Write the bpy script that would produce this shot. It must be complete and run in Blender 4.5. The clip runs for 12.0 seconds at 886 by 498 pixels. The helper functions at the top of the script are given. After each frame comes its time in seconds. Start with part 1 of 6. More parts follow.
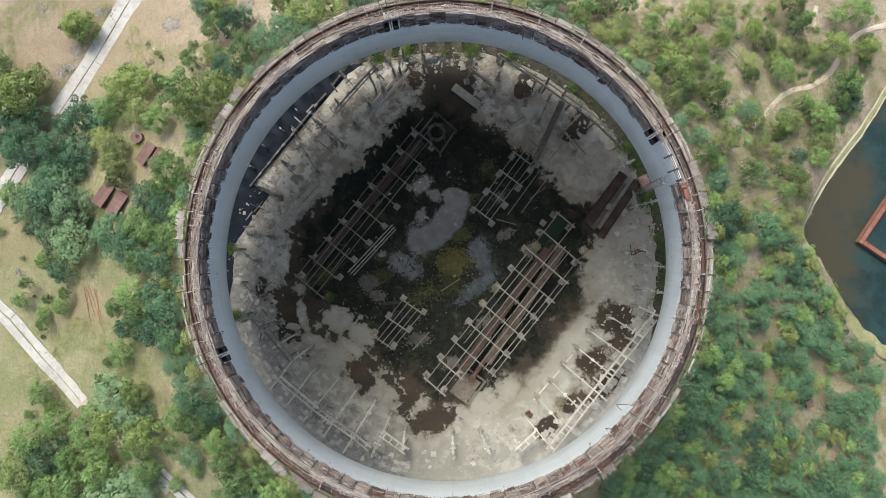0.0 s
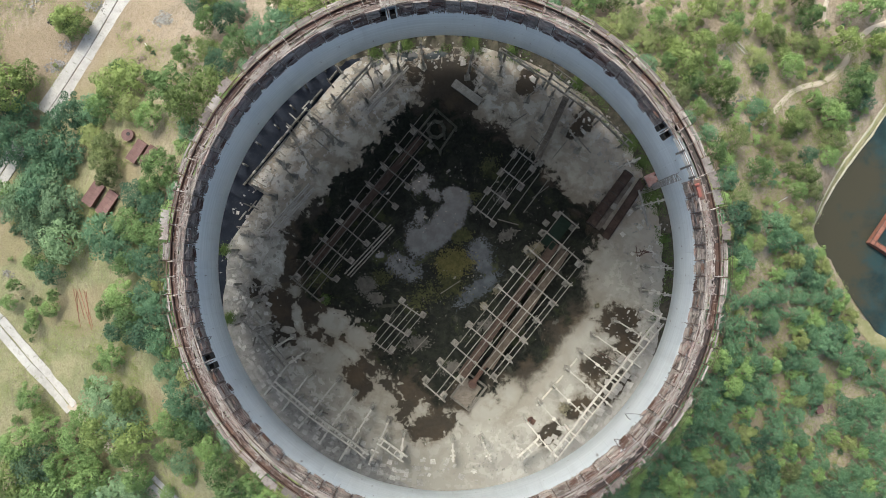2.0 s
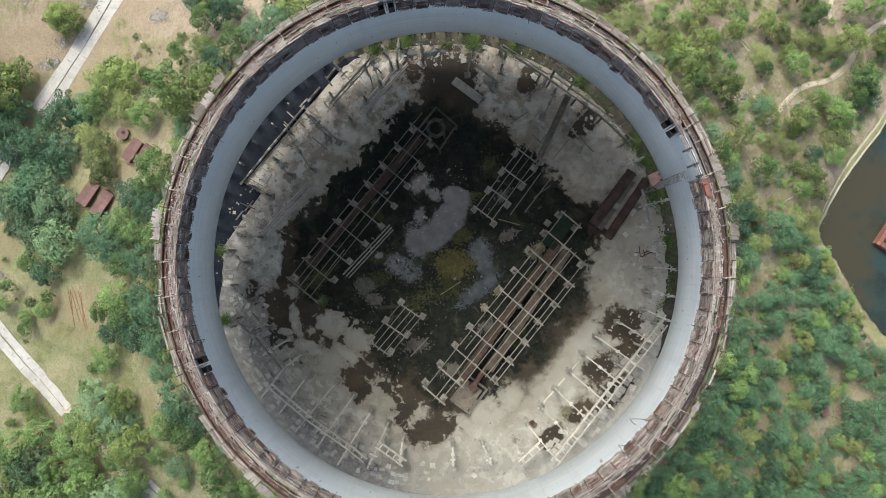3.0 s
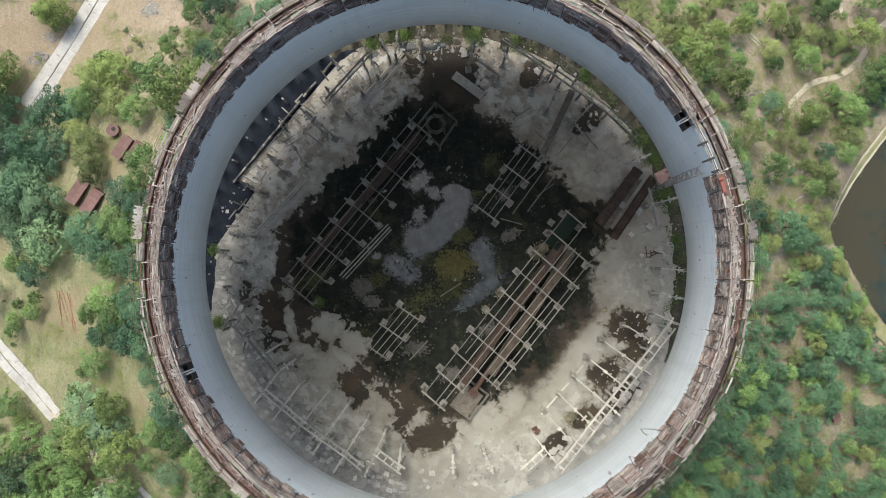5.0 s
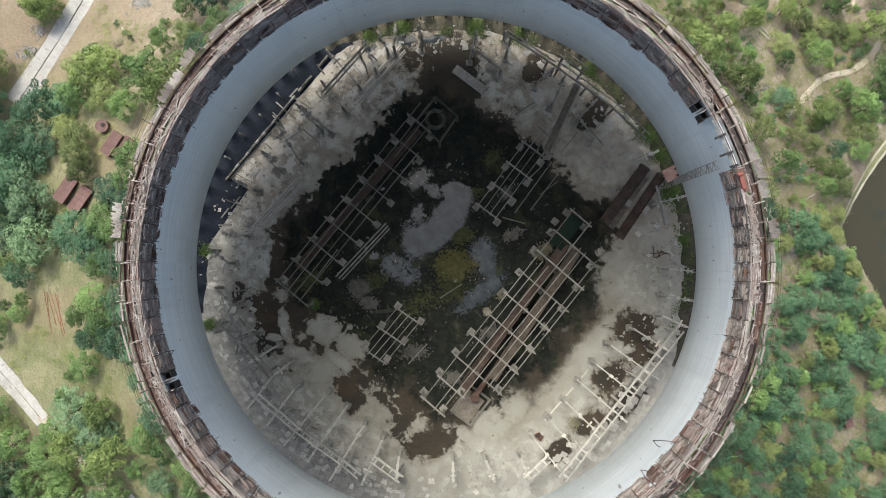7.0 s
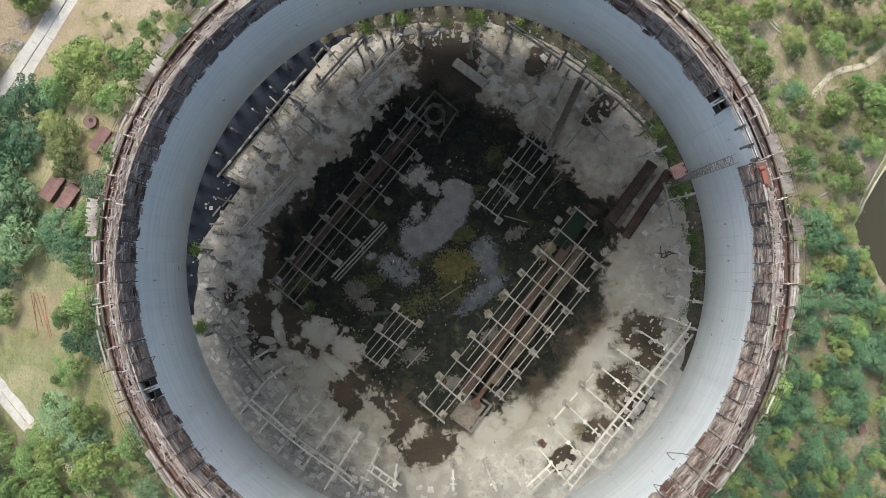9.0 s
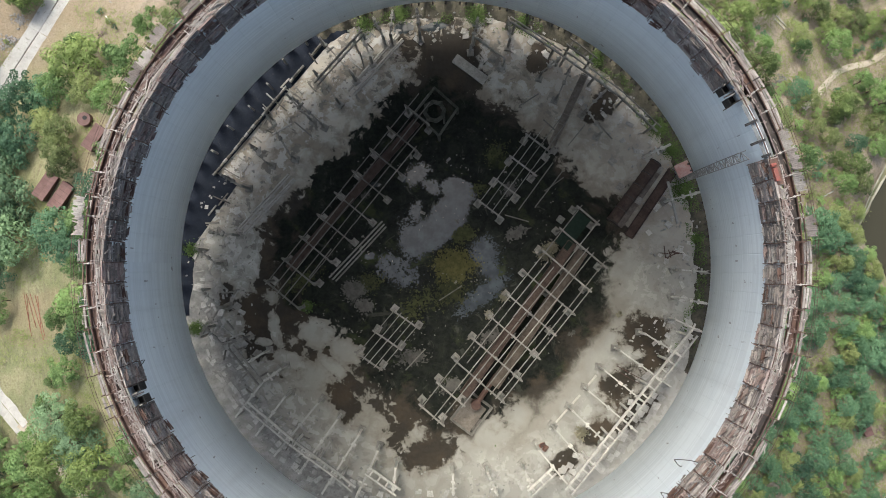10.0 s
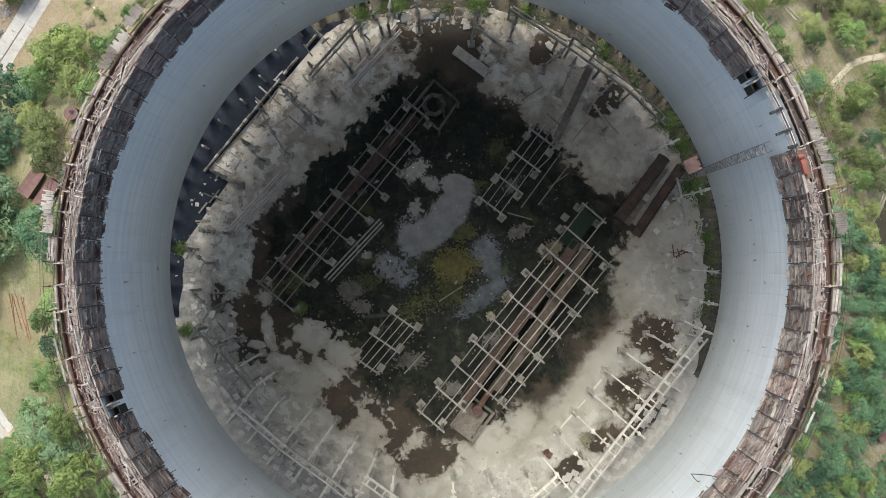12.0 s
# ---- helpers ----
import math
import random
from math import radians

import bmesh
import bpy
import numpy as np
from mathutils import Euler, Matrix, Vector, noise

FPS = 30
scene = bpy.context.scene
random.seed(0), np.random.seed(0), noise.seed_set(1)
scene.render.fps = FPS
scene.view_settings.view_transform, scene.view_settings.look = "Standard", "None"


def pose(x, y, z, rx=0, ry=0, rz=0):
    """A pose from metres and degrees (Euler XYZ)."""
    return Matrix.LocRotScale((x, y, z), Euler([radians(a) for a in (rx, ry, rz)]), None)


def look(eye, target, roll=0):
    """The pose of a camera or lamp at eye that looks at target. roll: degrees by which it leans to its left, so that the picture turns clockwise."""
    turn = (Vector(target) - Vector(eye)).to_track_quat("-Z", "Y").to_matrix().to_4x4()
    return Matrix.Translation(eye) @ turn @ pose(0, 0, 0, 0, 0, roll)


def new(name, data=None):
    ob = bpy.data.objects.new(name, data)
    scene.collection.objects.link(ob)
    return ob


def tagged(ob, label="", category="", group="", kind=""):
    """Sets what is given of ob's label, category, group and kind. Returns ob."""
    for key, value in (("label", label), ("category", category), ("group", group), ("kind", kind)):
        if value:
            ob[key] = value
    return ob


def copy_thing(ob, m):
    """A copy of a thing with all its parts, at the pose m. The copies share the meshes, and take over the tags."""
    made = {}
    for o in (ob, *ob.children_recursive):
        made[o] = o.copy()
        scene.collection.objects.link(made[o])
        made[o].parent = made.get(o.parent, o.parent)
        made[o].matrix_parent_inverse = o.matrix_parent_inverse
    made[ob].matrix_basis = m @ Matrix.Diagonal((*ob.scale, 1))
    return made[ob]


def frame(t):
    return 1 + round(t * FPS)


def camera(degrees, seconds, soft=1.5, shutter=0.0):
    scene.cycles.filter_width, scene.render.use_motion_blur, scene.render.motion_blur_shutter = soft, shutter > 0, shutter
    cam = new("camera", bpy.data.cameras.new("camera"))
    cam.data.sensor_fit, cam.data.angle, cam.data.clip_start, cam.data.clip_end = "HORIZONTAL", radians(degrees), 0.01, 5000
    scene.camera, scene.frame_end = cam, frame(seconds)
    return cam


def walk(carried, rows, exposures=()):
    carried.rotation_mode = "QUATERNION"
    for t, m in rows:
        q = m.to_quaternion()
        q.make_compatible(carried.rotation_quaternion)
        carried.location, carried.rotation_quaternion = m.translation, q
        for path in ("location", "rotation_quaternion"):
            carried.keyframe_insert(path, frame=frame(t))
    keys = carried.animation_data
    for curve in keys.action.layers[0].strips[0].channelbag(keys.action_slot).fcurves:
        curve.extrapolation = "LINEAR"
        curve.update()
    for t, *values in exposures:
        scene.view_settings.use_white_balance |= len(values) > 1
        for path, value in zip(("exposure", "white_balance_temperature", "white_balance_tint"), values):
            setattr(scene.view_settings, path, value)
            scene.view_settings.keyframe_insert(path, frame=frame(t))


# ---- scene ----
cam = camera(62.0, 12.0, 0.9)
METRES, EYE, TILT, LEAN, TURN = 37.6, 199.5, -88.9, 0.35, 0.0
ROWS = [
    (0.0, 0.0, 0.0, 0.0, 0.0, 0.0, -0.0),
    (0.5, 0.0005, 0.04, 0.0001, 0.0, 0.0, -0.01),
    (1.0, 0.001, 0.0811, -0.0001, 0.0, 0.02, -0.01),
    (1.5, 0.0012, 0.1222, -0.0003, -0.0, 0.05, -0.01),
    (2.0, 0.0015, 0.1633, -0.0003, -0.0, 0.08, -0.02),
    (2.5, 0.0016, 0.2048, -0.0005, 0.0, 0.11, -0.04),
    (3.0, 0.0022, 0.2465, -0.0007, 0.0, 0.12, -0.04),
    (5.0, 0.0028, 0.4118, -0.003, 0.0, 0.17, -0.07),
    (5.5, 0.0034, 0.4533, -0.0032, 0.0, 0.17, -0.07),
    (6.0, 0.0033, 0.4954, -0.0032, 0.0, 0.17, -0.08),
    (6.5, 0.0031, 0.5378, -0.003, -0.0, 0.17, -0.09),
    (7.0, 0.0031, 0.5805, -0.0032, -0.0, 0.17, -0.1),
    (9.0, 0.0037, 0.7485, -0.0046, -0.02, 0.17, -0.11),
    (9.5, 0.0039, 0.7869, -0.0051, -0.02, 0.17, -0.12),
    (10.0, 0.0041, 0.831, -0.0054, -0.03, 0.17, -0.13),
    (10.5, 0.0044, 0.87, -0.006, -0.03, 0.16, -0.12),
    (11.0, 0.0044, 0.9147, -0.0064, -0.04, 0.16, -0.12),
    (11.5, 0.0043, 0.9544, -0.0065, -0.04, 0.13, -0.12),
    (12.0, 0.0045, 0.9999, -0.007, -0.04, 0.12, -0.12),
]
walk(cam, [(t, pose(0, 0, EYE, TILT, LEAN, TURN) @ pose(METRES * x, METRES * y, METRES * z, 90 + pitch, roll, yaw)) for t, x, y, z, yaw, pitch, roll in ROWS],
     exposures=[(0.0, 0.92, 6500, 3.8), (12.0, 0.95, 6500, 4.6)])

# ---- light: a bright overcast sky, the veiled sun high in the north-west ----
SUN_AZ, SUN_EL = 116.0, 57.0
sky_world = bpy.data.worlds.new("overcast_sky")
scene.world = sky_world
sky_world.use_nodes = True
wn = sky_world.node_tree
sky = wn.nodes.new("ShaderNodeTexSky")
sky.sky_type = "NISHITA"
sky.sun_disc = False
sky.sun_elevation = radians(SUN_EL)
sky.sun_rotation = radians(90.0 - SUN_AZ)
sky.air_density, sky.dust_density, sky.ozone_density = 0.9, 5.5, 0.5
wn.links.new(sky.outputs[0], wn.nodes["Background"].inputs[0])
wn.nodes["Background"].inputs[1].default_value = 0.15
sun = new("sun", bpy.data.lights.new("sun", "SUN"))
sun.data.energy = 1.45
sun.data.angle = radians(24)
sun.data.color = (1.0, 0.975, 0.93)
sd = Vector((math.cos(radians(SUN_AZ)) * math.cos(radians(SUN_EL)), math.sin(radians(SUN_AZ)) * math.cos(radians(SUN_EL)), math.sin(radians(SUN_EL))))
sun.matrix_world = look(sd * 300, (0, 0, 0))


# ---- materials ----
class Nodes:
    """A short way to write a node material."""

    def __init__(self, name):
        self.mat = bpy.data.materials.new(name)
        self.mat.use_nodes = True
        self.t = self.mat.node_tree
        self.bsdf = self.t.nodes["Principled BSDF"]

    def link(self, value, socket):
        if isinstance(value, bpy.types.NodeSocket):
            self.t.links.new(value, socket)
        elif isinstance(value, tuple) and len(value) == 3 and socket.type == "RGBA":
            socket.default_value = (*value, 1)
        else:
            socket.default_value = value

    def place(self):
        return self.t.nodes.new("ShaderNodeNewGeometry").outputs["Position"]

    def island(self):
        return self.t.nodes.new("ShaderNodeNewGeometry").outputs["Random Per Island"]

    def chance(self):
        return self.t.nodes.new("ShaderNodeObjectInfo").outputs["Random"]

    def noise(self, vector, scale, detail=4, rough=0.55, warp=0.0):
        n = self.t.nodes.new("ShaderNodeTexNoise")
        n.inputs["Scale"].default_value, n.inputs["Detail"].default_value, n.inputs["Roughness"].default_value = scale, detail, rough
        n.inputs["Distortion"].default_value = warp
        self.link(vector, n.inputs["Vector"])
        return n.outputs["Fac"]

    def stretch(self, vector, x, y, z, rot=0.0):
        n = self.t.nodes.new("ShaderNodeMapping")
        n.inputs["Scale"].default_value = (x, y, z)
        n.inputs["Rotation"].default_value = (0, 0, rot)
        self.link(vector, n.inputs["Vector"])
        return n.outputs[0]

    def math(self, op, a, b=0.0, clamp=False):
        n = self.t.nodes.new("ShaderNodeMath")
        n.operation, n.use_clamp = op, clamp
        self.link(a, n.inputs[0])
        self.link(b, n.inputs[1])
        return n.outputs[0]

    def step(self, value, low, high):
        n = self.t.nodes.new("ShaderNodeMapRange")
        n.interpolation_type = "SMOOTHSTEP"
        self.link(value, n.inputs["Value"])
        self.link(low, n.inputs["From Min"])
        self.link(high, n.inputs["From Max"])
        return n.outputs["Result"]

    def mix(self, fac, a, b):
        n = self.t.nodes.new("ShaderNodeMix")
        n.data_type = "RGBA"
        self.link(fac, n.inputs[0])
        self.link(a, n.inputs[6])
        self.link(b, n.inputs[7])
        return n.outputs[2]

    def mixf(self, fac, a, b):
        n = self.t.nodes.new("ShaderNodeMix")
        self.link(fac, n.inputs[0])
        self.link(a, n.inputs[2])
        self.link(b, n.inputs[3])
        return n.outputs[0]

    def split(self, vector):
        n = self.t.nodes.new("ShaderNodeSeparateXYZ")
        self.link(vector, n.inputs[0])
        return n.outputs

    def blob(self, vector, x, y, rx, ry, turn=0.0):
        """Falls from 1 in the middle of an ellipse to 0 at its edge, and below 0 outside."""
        n = self.t.nodes.new("ShaderNodeMapping")
        n.vector_type = "TEXTURE"
        n.inputs["Location"].default_value = (x, y, 0)
        n.inputs["Rotation"].default_value = (0, 0, radians(turn))
        n.inputs["Scale"].default_value = (rx, ry, 1000)
        self.link(vector, n.inputs["Vector"])
        m = self.t.nodes.new("ShaderNodeVectorMath")
        m.operation = "LENGTH"
        self.link(n.outputs[0], m.inputs[0])
        return self.math("SUBTRACT", 1.0, m.outputs["Value"])

    def done(self, color, rough=0.85, bump=None, depth=0.05, metal=0.0, spec=0.4):
        self.link(color, self.bsdf.inputs["Base Color"])
        self.link(rough, self.bsdf.inputs["Roughness"])
        self.bsdf.inputs["Metallic"].default_value = metal
        self.bsdf.inputs["Specular IOR Level"].default_value = spec
        if bump is not None:
            n = self.t.nodes.new("ShaderNodeBump")
            n.inputs["Distance"].default_value = depth
            self.link(bump, n.inputs["Height"])
            self.link(n.outputs[0], self.bsdf.inputs["Normal"])
        return self.mat


AXIS = (-0.4, 0.7)
COSU, SINU = 0.60, 0.80
FRAME_TURN = math.degrees(math.atan2(SINU, COSU))


def mottled(name, a, b, scale, rough=0.85, vary=0.25, c=None, depth=0.03, metal=0.0):
    """Two tones in large stains, fine grain on them, and each object a little lighter or darker."""
    k = Nodes(name)
    p = k.place()
    col = k.mix(k.step(k.noise(p, scale, 6, 0.65), 0.35, 0.65), a, b)
    if c:
        col = k.mix(k.step(k.noise(p, scale * 2.7, 5, 0.7, 0.6), 0.55, 0.72), col, c)
    grain = k.noise(p, scale * 14, 3, 0.7)
    dark = tuple(v * (1 - vary) for v in a)
    col = k.mix(k.math("MULTIPLY", k.step(grain, 0.4, 0.75), 0.5), col, dark)
    lit = k.math("ADD", k.math("MULTIPLY", k.chance(), vary), 1 - vary / 2)
    hsv = k.t.nodes.new("ShaderNodeHueSaturation")
    k.link(lit, hsv.inputs["Value"])
    k.link(col, hsv.inputs["Color"])
    return k.done(hsv.outputs[0], rough, grain, depth, metal)


def shell_material():
    k = Nodes("shell_concrete")
    p = k.place()
    s = k.split(p)
    ang = k.math("ARCTAN2", k.math("SUBTRACT", s[1], AXIS[1]), k.math("SUBTRACT", s[0], AXIS[0]))
    comb = k.t.nodes.new("ShaderNodeCombineXYZ")
    k.link(k.math("MULTIPLY", ang, 45.0), comb.inputs[0])
    k.link(k.math("MULTIPLY", s[2], 1.0), comb.inputs[2])
    wrapped = comb.outputs[0]
    streak = k.noise(k.stretch(wrapped, 1.0, 1, 0.07), 0.3, 3, 0.55)
    cloud = k.noise(wrapped, 0.06, 4, 0.6)
    col = k.mix(k.step(cloud, 0.3, 0.7), (0.565, 0.618, 0.650), (0.635, 0.685, 0.705))
    col = k.mix(k.math("MULTIPLY", k.step(streak, 0.50, 0.75), 0.2), col, (0.34, 0.36, 0.37))
    course = k.noise(k.stretch(wrapped, 0.02, 1, 1.0), 0.9, 2, 0.7)
    col = k.mix(k.math("MULTIPLY", k.step(course, 0.42, 0.60), 0.32), col, (0.42, 0.455, 0.475))
    spots = k.noise(wrapped, 0.5, 6, 0.7, 0.3)
    col = k.mix(k.math("MULTIPLY", k.step(spots, 0.56, 0.70), 0.30), col, (0.40, 0.43, 0.44))
    lift = k.math("FRACT", k.math("DIVIDE", s[2], 1.5))
    seam = k.math("SUBTRACT", 1.0, k.step(k.math("ABSOLUTE", k.math("SUBTRACT", lift, 0.5)), 0.0, 0.05))
    bay = k.math("FRACT", k.math("MULTIPLY", ang, 100 / (2 * math.pi)))
    seam2 = k.math("SUBTRACT", 1.0, k.step(k.math("ABSOLUTE", k.math("SUBTRACT", bay, 0.5)), 0.0, 0.035))
    both = k.math("MAXIMUM", seam, k.math("MULTIPLY", seam2, 0.7))
    broken = k.math("MULTIPLY", both, k.step(k.noise(wrapped, 0.35, 3), 0.35, 0.7))
    col = k.mix(k.math("MULTIPLY", broken, 0.16), col, (0.25, 0.27, 0.28))
    rustline = k.math("MULTIPLY", k.step(k.noise(k.stretch(wrapped, 1.0, 1, 0.16), 0.9, 2), 0.68, 0.73), 0.6)
    col = k.mix(rustline, col, (0.12, 0.10, 0.09))
    grain = k.noise(wrapped, 3.0, 4, 0.7)
    return k.done(col, 0.88, k.math("SUBTRACT", grain, both), 0.04)


def floor_material():
    """Basin slab: pale dusty concrete, a great wet silted square in the middle, stains round it."""
    k = Nodes("basin_floor")
    p = k.place()
    edge = k.noise(p, 0.16, 5, 0.6, 0.4)
    fine = k.noise(p, 1.1, 6, 0.7)
    turned = k.stretch(p, 1, 1, 1, -radians(FRAME_TURN))
    q = k.split(turned)
    du = k.math("ABSOLUTE", k.math("SUBTRACT", q[0], 2.5))
    dv = k.math("ABSOLUTE", k.math("SUBTRACT", q[1], 2.5))
    d = k.math("POWER", k.math("ADD", k.math("POWER", k.math("DIVIDE", du, 35.5), 3.2), k.math("POWER", k.math("DIVIDE", dv, 38.5), 3.2)), 0.3125)
    wet = k.math("SUBTRACT", 1.0, d)
    core = wet
    for x, y, rx, ry, turn in DRY:
        wet = k.math("MINIMUM", wet, k.math("MULTIPLY", k.blob(p, x, y, rx, ry, turn), -0.32))
    calm = k.math("SUBTRACT", 1.0, k.math("MULTIPLY", k.step(k.math("SUBTRACT", k.split(p)[0], k.split(p)[1]), 26.0, 50.0), 0.75))
    ragged = k.math("ADD", k.math("MULTIPLY", k.math("SUBTRACT", edge, 0.5), 0.55), k.math("MULTIPLY", k.math("SUBTRACT", k.noise(p, 0.5, 4, 0.6, 0.6), 0.5), 0.42))
    wet = k.math("ADD", wet, k.math("MULTIPLY", ragged, calm))
    stain = -1.0
    for x, y, rx, ry, turn in STAINS:
        stain = k.math("MAXIMUM", stain, k.math("MULTIPLY", k.blob(p, x, y, rx, ry, turn), 0.24))
    wet = k.math("MAXIMUM", wet, k.math("ADD", stain, k.math("MULTIPLY", ragged, 1.15)))
    for x, y, rx, ry, turn in ISLANDS:
        wet = k.math("MINIMUM", wet, k.math("ADD", k.math("MULTIPLY", k.blob(p, x, y, rx, ry, turn), -0.45), k.math("MULTIPLY", ragged, 1.4)))
    wetmask = k.step(wet, k.math("SUBTRACT", k.math("MULTIPLY", calm, 0.06), 0.09), 0.035)
    damp = k.math("MULTIPLY", k.step(k.math("ADD", wet, k.math("MULTIPLY", k.math("SUBTRACT", k.noise(p, 0.07, 4, 0.6), 0.5), 0.30)), -0.22, 0.03), 0.5)
    deep = k.step(k.math("ADD", core, k.math("MULTIPLY", k.math("SUBTRACT", edge, 0.5), 0.7)), 0.03, 0.16)
    big = k.noise(p, 0.05, 4, 0.6)
    dry = k.mix(k.step(big, 0.38, 0.60), (0.318, 0.313, 0.284), (0.412, 0.410, 0.378))
    quiet = k.math("SUBTRACT", 1.0, k.math("MULTIPLY", k.step(k.math("SUBTRACT", k.split(p)[0], k.split(p)[1]), 22.0, 46.0), 0.72))
    dry = k.mix(k.math("MULTIPLY", k.step(k.noise(p, 0.13, 5, 0.6, 0.3), 0.52, 0.58), k.math("MULTIPLY", quiet, 0.35)), dry, (0.20, 0.180, 0.150))
    dry = k.mix(k.math("MULTIPLY", k.step(k.noise(p, 0.4, 6, 0.65, 0.4), 0.5, 0.75), k.math("MULTIPLY", quiet, 0.55)), dry, (0.262, 0.252, 0.222))
    dry = k.mix(k.math("MULTIPLY", k.math("SUBTRACT", 1.0, quiet), 0.75), dry, (0.295, 0.286, 0.254))
    # tan dust to the north, its warmth also painted in against bluish shade
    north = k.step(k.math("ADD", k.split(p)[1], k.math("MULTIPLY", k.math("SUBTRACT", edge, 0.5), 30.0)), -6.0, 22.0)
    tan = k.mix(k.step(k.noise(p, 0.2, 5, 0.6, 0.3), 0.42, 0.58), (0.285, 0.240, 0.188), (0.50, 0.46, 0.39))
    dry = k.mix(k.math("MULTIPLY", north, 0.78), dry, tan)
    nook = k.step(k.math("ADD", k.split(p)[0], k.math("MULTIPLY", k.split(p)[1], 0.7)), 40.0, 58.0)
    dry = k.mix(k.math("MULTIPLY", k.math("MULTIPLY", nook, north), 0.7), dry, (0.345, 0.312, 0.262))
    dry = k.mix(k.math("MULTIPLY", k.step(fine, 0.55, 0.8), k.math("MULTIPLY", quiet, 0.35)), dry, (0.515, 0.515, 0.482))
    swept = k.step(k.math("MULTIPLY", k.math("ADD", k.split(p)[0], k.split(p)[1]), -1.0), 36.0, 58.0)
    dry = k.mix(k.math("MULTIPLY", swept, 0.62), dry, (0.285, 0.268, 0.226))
    s = k.split(p)
    rr = k.math("SQRT", k.math("ADD", k.math("POWER", s[0], 2.0), k.math("POWER", s[1], 2.0)))
    ring = k.step(k.math("ADD", rr, k.math("MULTIPLY", edge, 16.0)), 46.0, 53.0)
    ring = k.math("MULTIPLY", ring, k.math("SUBTRACT", 1.0, k.math("MULTIPLY", k.step(k.math("SUBTRACT", s[0], s[1]), 10.0, 45.0), 0.65)))
    ring = k.math("MULTIPLY", ring, k.math("SUBTRACT", 1.0, k.math("MULTIPLY", nook, 0.65)))
    ring = k.math("MULTIPLY", ring, k.math("SUBTRACT", 1.0, k.math("MULTIPLY", swept, 0.5)))
    flake = k.noise(p, 0.30, 5, 0.6, 0.3)
    dry = k.mix(k.math("MULTIPLY", ring, k.step(flake, 0.53, 0.56)), dry, (0.50, 0.488, 0.455))
    dry = k.mix(k.math("MULTIPLY", ring, k.math("SUBTRACT", 1.0, k.step(flake, 0.40, 0.44))), dry, (0.20, 0.188, 0.165))
    scab = k.noise(p, 0.75, 6, 0.7, 0.5)
    dry = k.mix(k.math("MULTIPLY", ring, k.step(scab, 0.63, 0.65)), dry, (0.19, 0.172, 0.148))
    dry = k.mix(damp, dry, (0.150, 0.128, 0.098))
    mud = k.mix(k.step(k.noise(p, 0.11, 5, 0.6, 0.5), 0.45, 0.65), (0.040, 0.034, 0.026), (0.066, 0.050, 0.034))
    sludge = k.mix(k.step(k.noise(p, 0.3, 6, 0.7, 0.7), 0.4, 0.7), (0.0055, 0.0070, 0.0050), (0.0175, 0.0210, 0.0135))
    sludge = k.mix(k.step(k.noise(p, 0.22, 7, 0.7, 1.2), 0.57, 0.66), sludge, (0.044, 0.047, 0.036))
    moss = k.step(k.noise(p, 0.13, 6, 0.65, 0.3), 0.54, 0.66)
    sludge = k.mix(k.math("MULTIPLY", moss, 0.9), sludge, (0.034, 0.044, 0.015))
    sludge = k.mix(k.math("MULTIPLY", k.step(k.noise(p, 1.3, 5, 0.75, 0.4), 0.60, 0.68), 0.45), sludge, (0.05, 0.046, 0.036))
    ground_wet = k.mix(deep, mud, sludge)
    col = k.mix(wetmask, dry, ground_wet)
    rough = k.mixf(wetmask, 0.9, k.mixf(k.step(fine, 0.4, 0.6), 0.5, 0.8))
    return k.done(col, rough, fine, 0.06, 0.0, 0.2)


def ground_material():
    k = Nodes("dry_meadow")
    p = k.place()
    s = k.split(p)
    big = k.noise(p, 0.018, 5, 0.6)
    mid = k.noise(p, 0.09, 6, 0.65, 0.4)
    fine = k.noise(p, 0.9, 6, 0.75)
    grass = k.mix(k.step(mid, 0.38, 0.62), (0.275, 0.262, 0.160), (0.200, 0.214, 0.110))
    soil = k.mix(k.step(mid, 0.4, 0.6), (0.27, 0.218, 0.168), (0.345, 0.292, 0.238))
    east = k.math("ADD", k.step(s[0], -40.0, 70.0), k.math("MULTIPLY", k.step(s[1], 35.0, 75.0), 0.9), True)
    col = k.mix(k.step(k.math("ADD", k.math("MULTIPLY", east, 0.30), big), 0.48, 0.70), grass, soil)
    col = k.mix(k.math("MULTIPLY", k.step(fine, 0.45, 0.7), 0.6), col, (0.125, 0.128, 0.062))
    col = k.mix(k.math("MULTIPLY", k.step(k.noise(k.stretch(p, 1, 0.35, 1, 0.6), 0.5, 7, 0.75, 1.0), 0.52, 0.62), 0.5), col, (0.155, 0.135, 0.10))
    col = k.mix(k.math("MULTIPLY", k.step(k.noise(p, 0.35, 5, 0.7), 0.58, 0.72), 0.6), col, (0.36, 0.31, 0.22))
    for x, y, rx, ry, turn in BARE:
        m = k.step(k.math("ADD", k.blob(p, x, y, rx, ry, turn), k.math("MULTIPLY", k.math("SUBTRACT", mid, 0.5), 2.2)), 0.0, 0.35)
        col = k.mix(k.math("MULTIPLY", m, 0.5), col, (0.255, 0.20, 0.132))
    tuft = k.noise(p, 2.4, 4, 0.8)
    col = k.mix(k.math("MULTIPLY", k.step(tuft, 0.50, 0.66), 0.55), col, (0.10, 0.10, 0.055))
    col = k.mix(k.math("MULTIPLY", k.step(tuft, 0.44, 0.30), 0.45), col, (0.38, 0.35, 0.26))
    return k.done(col, 0.95, k.math("ADD", fine, tuft), 0.3, 0.0, 0.1)


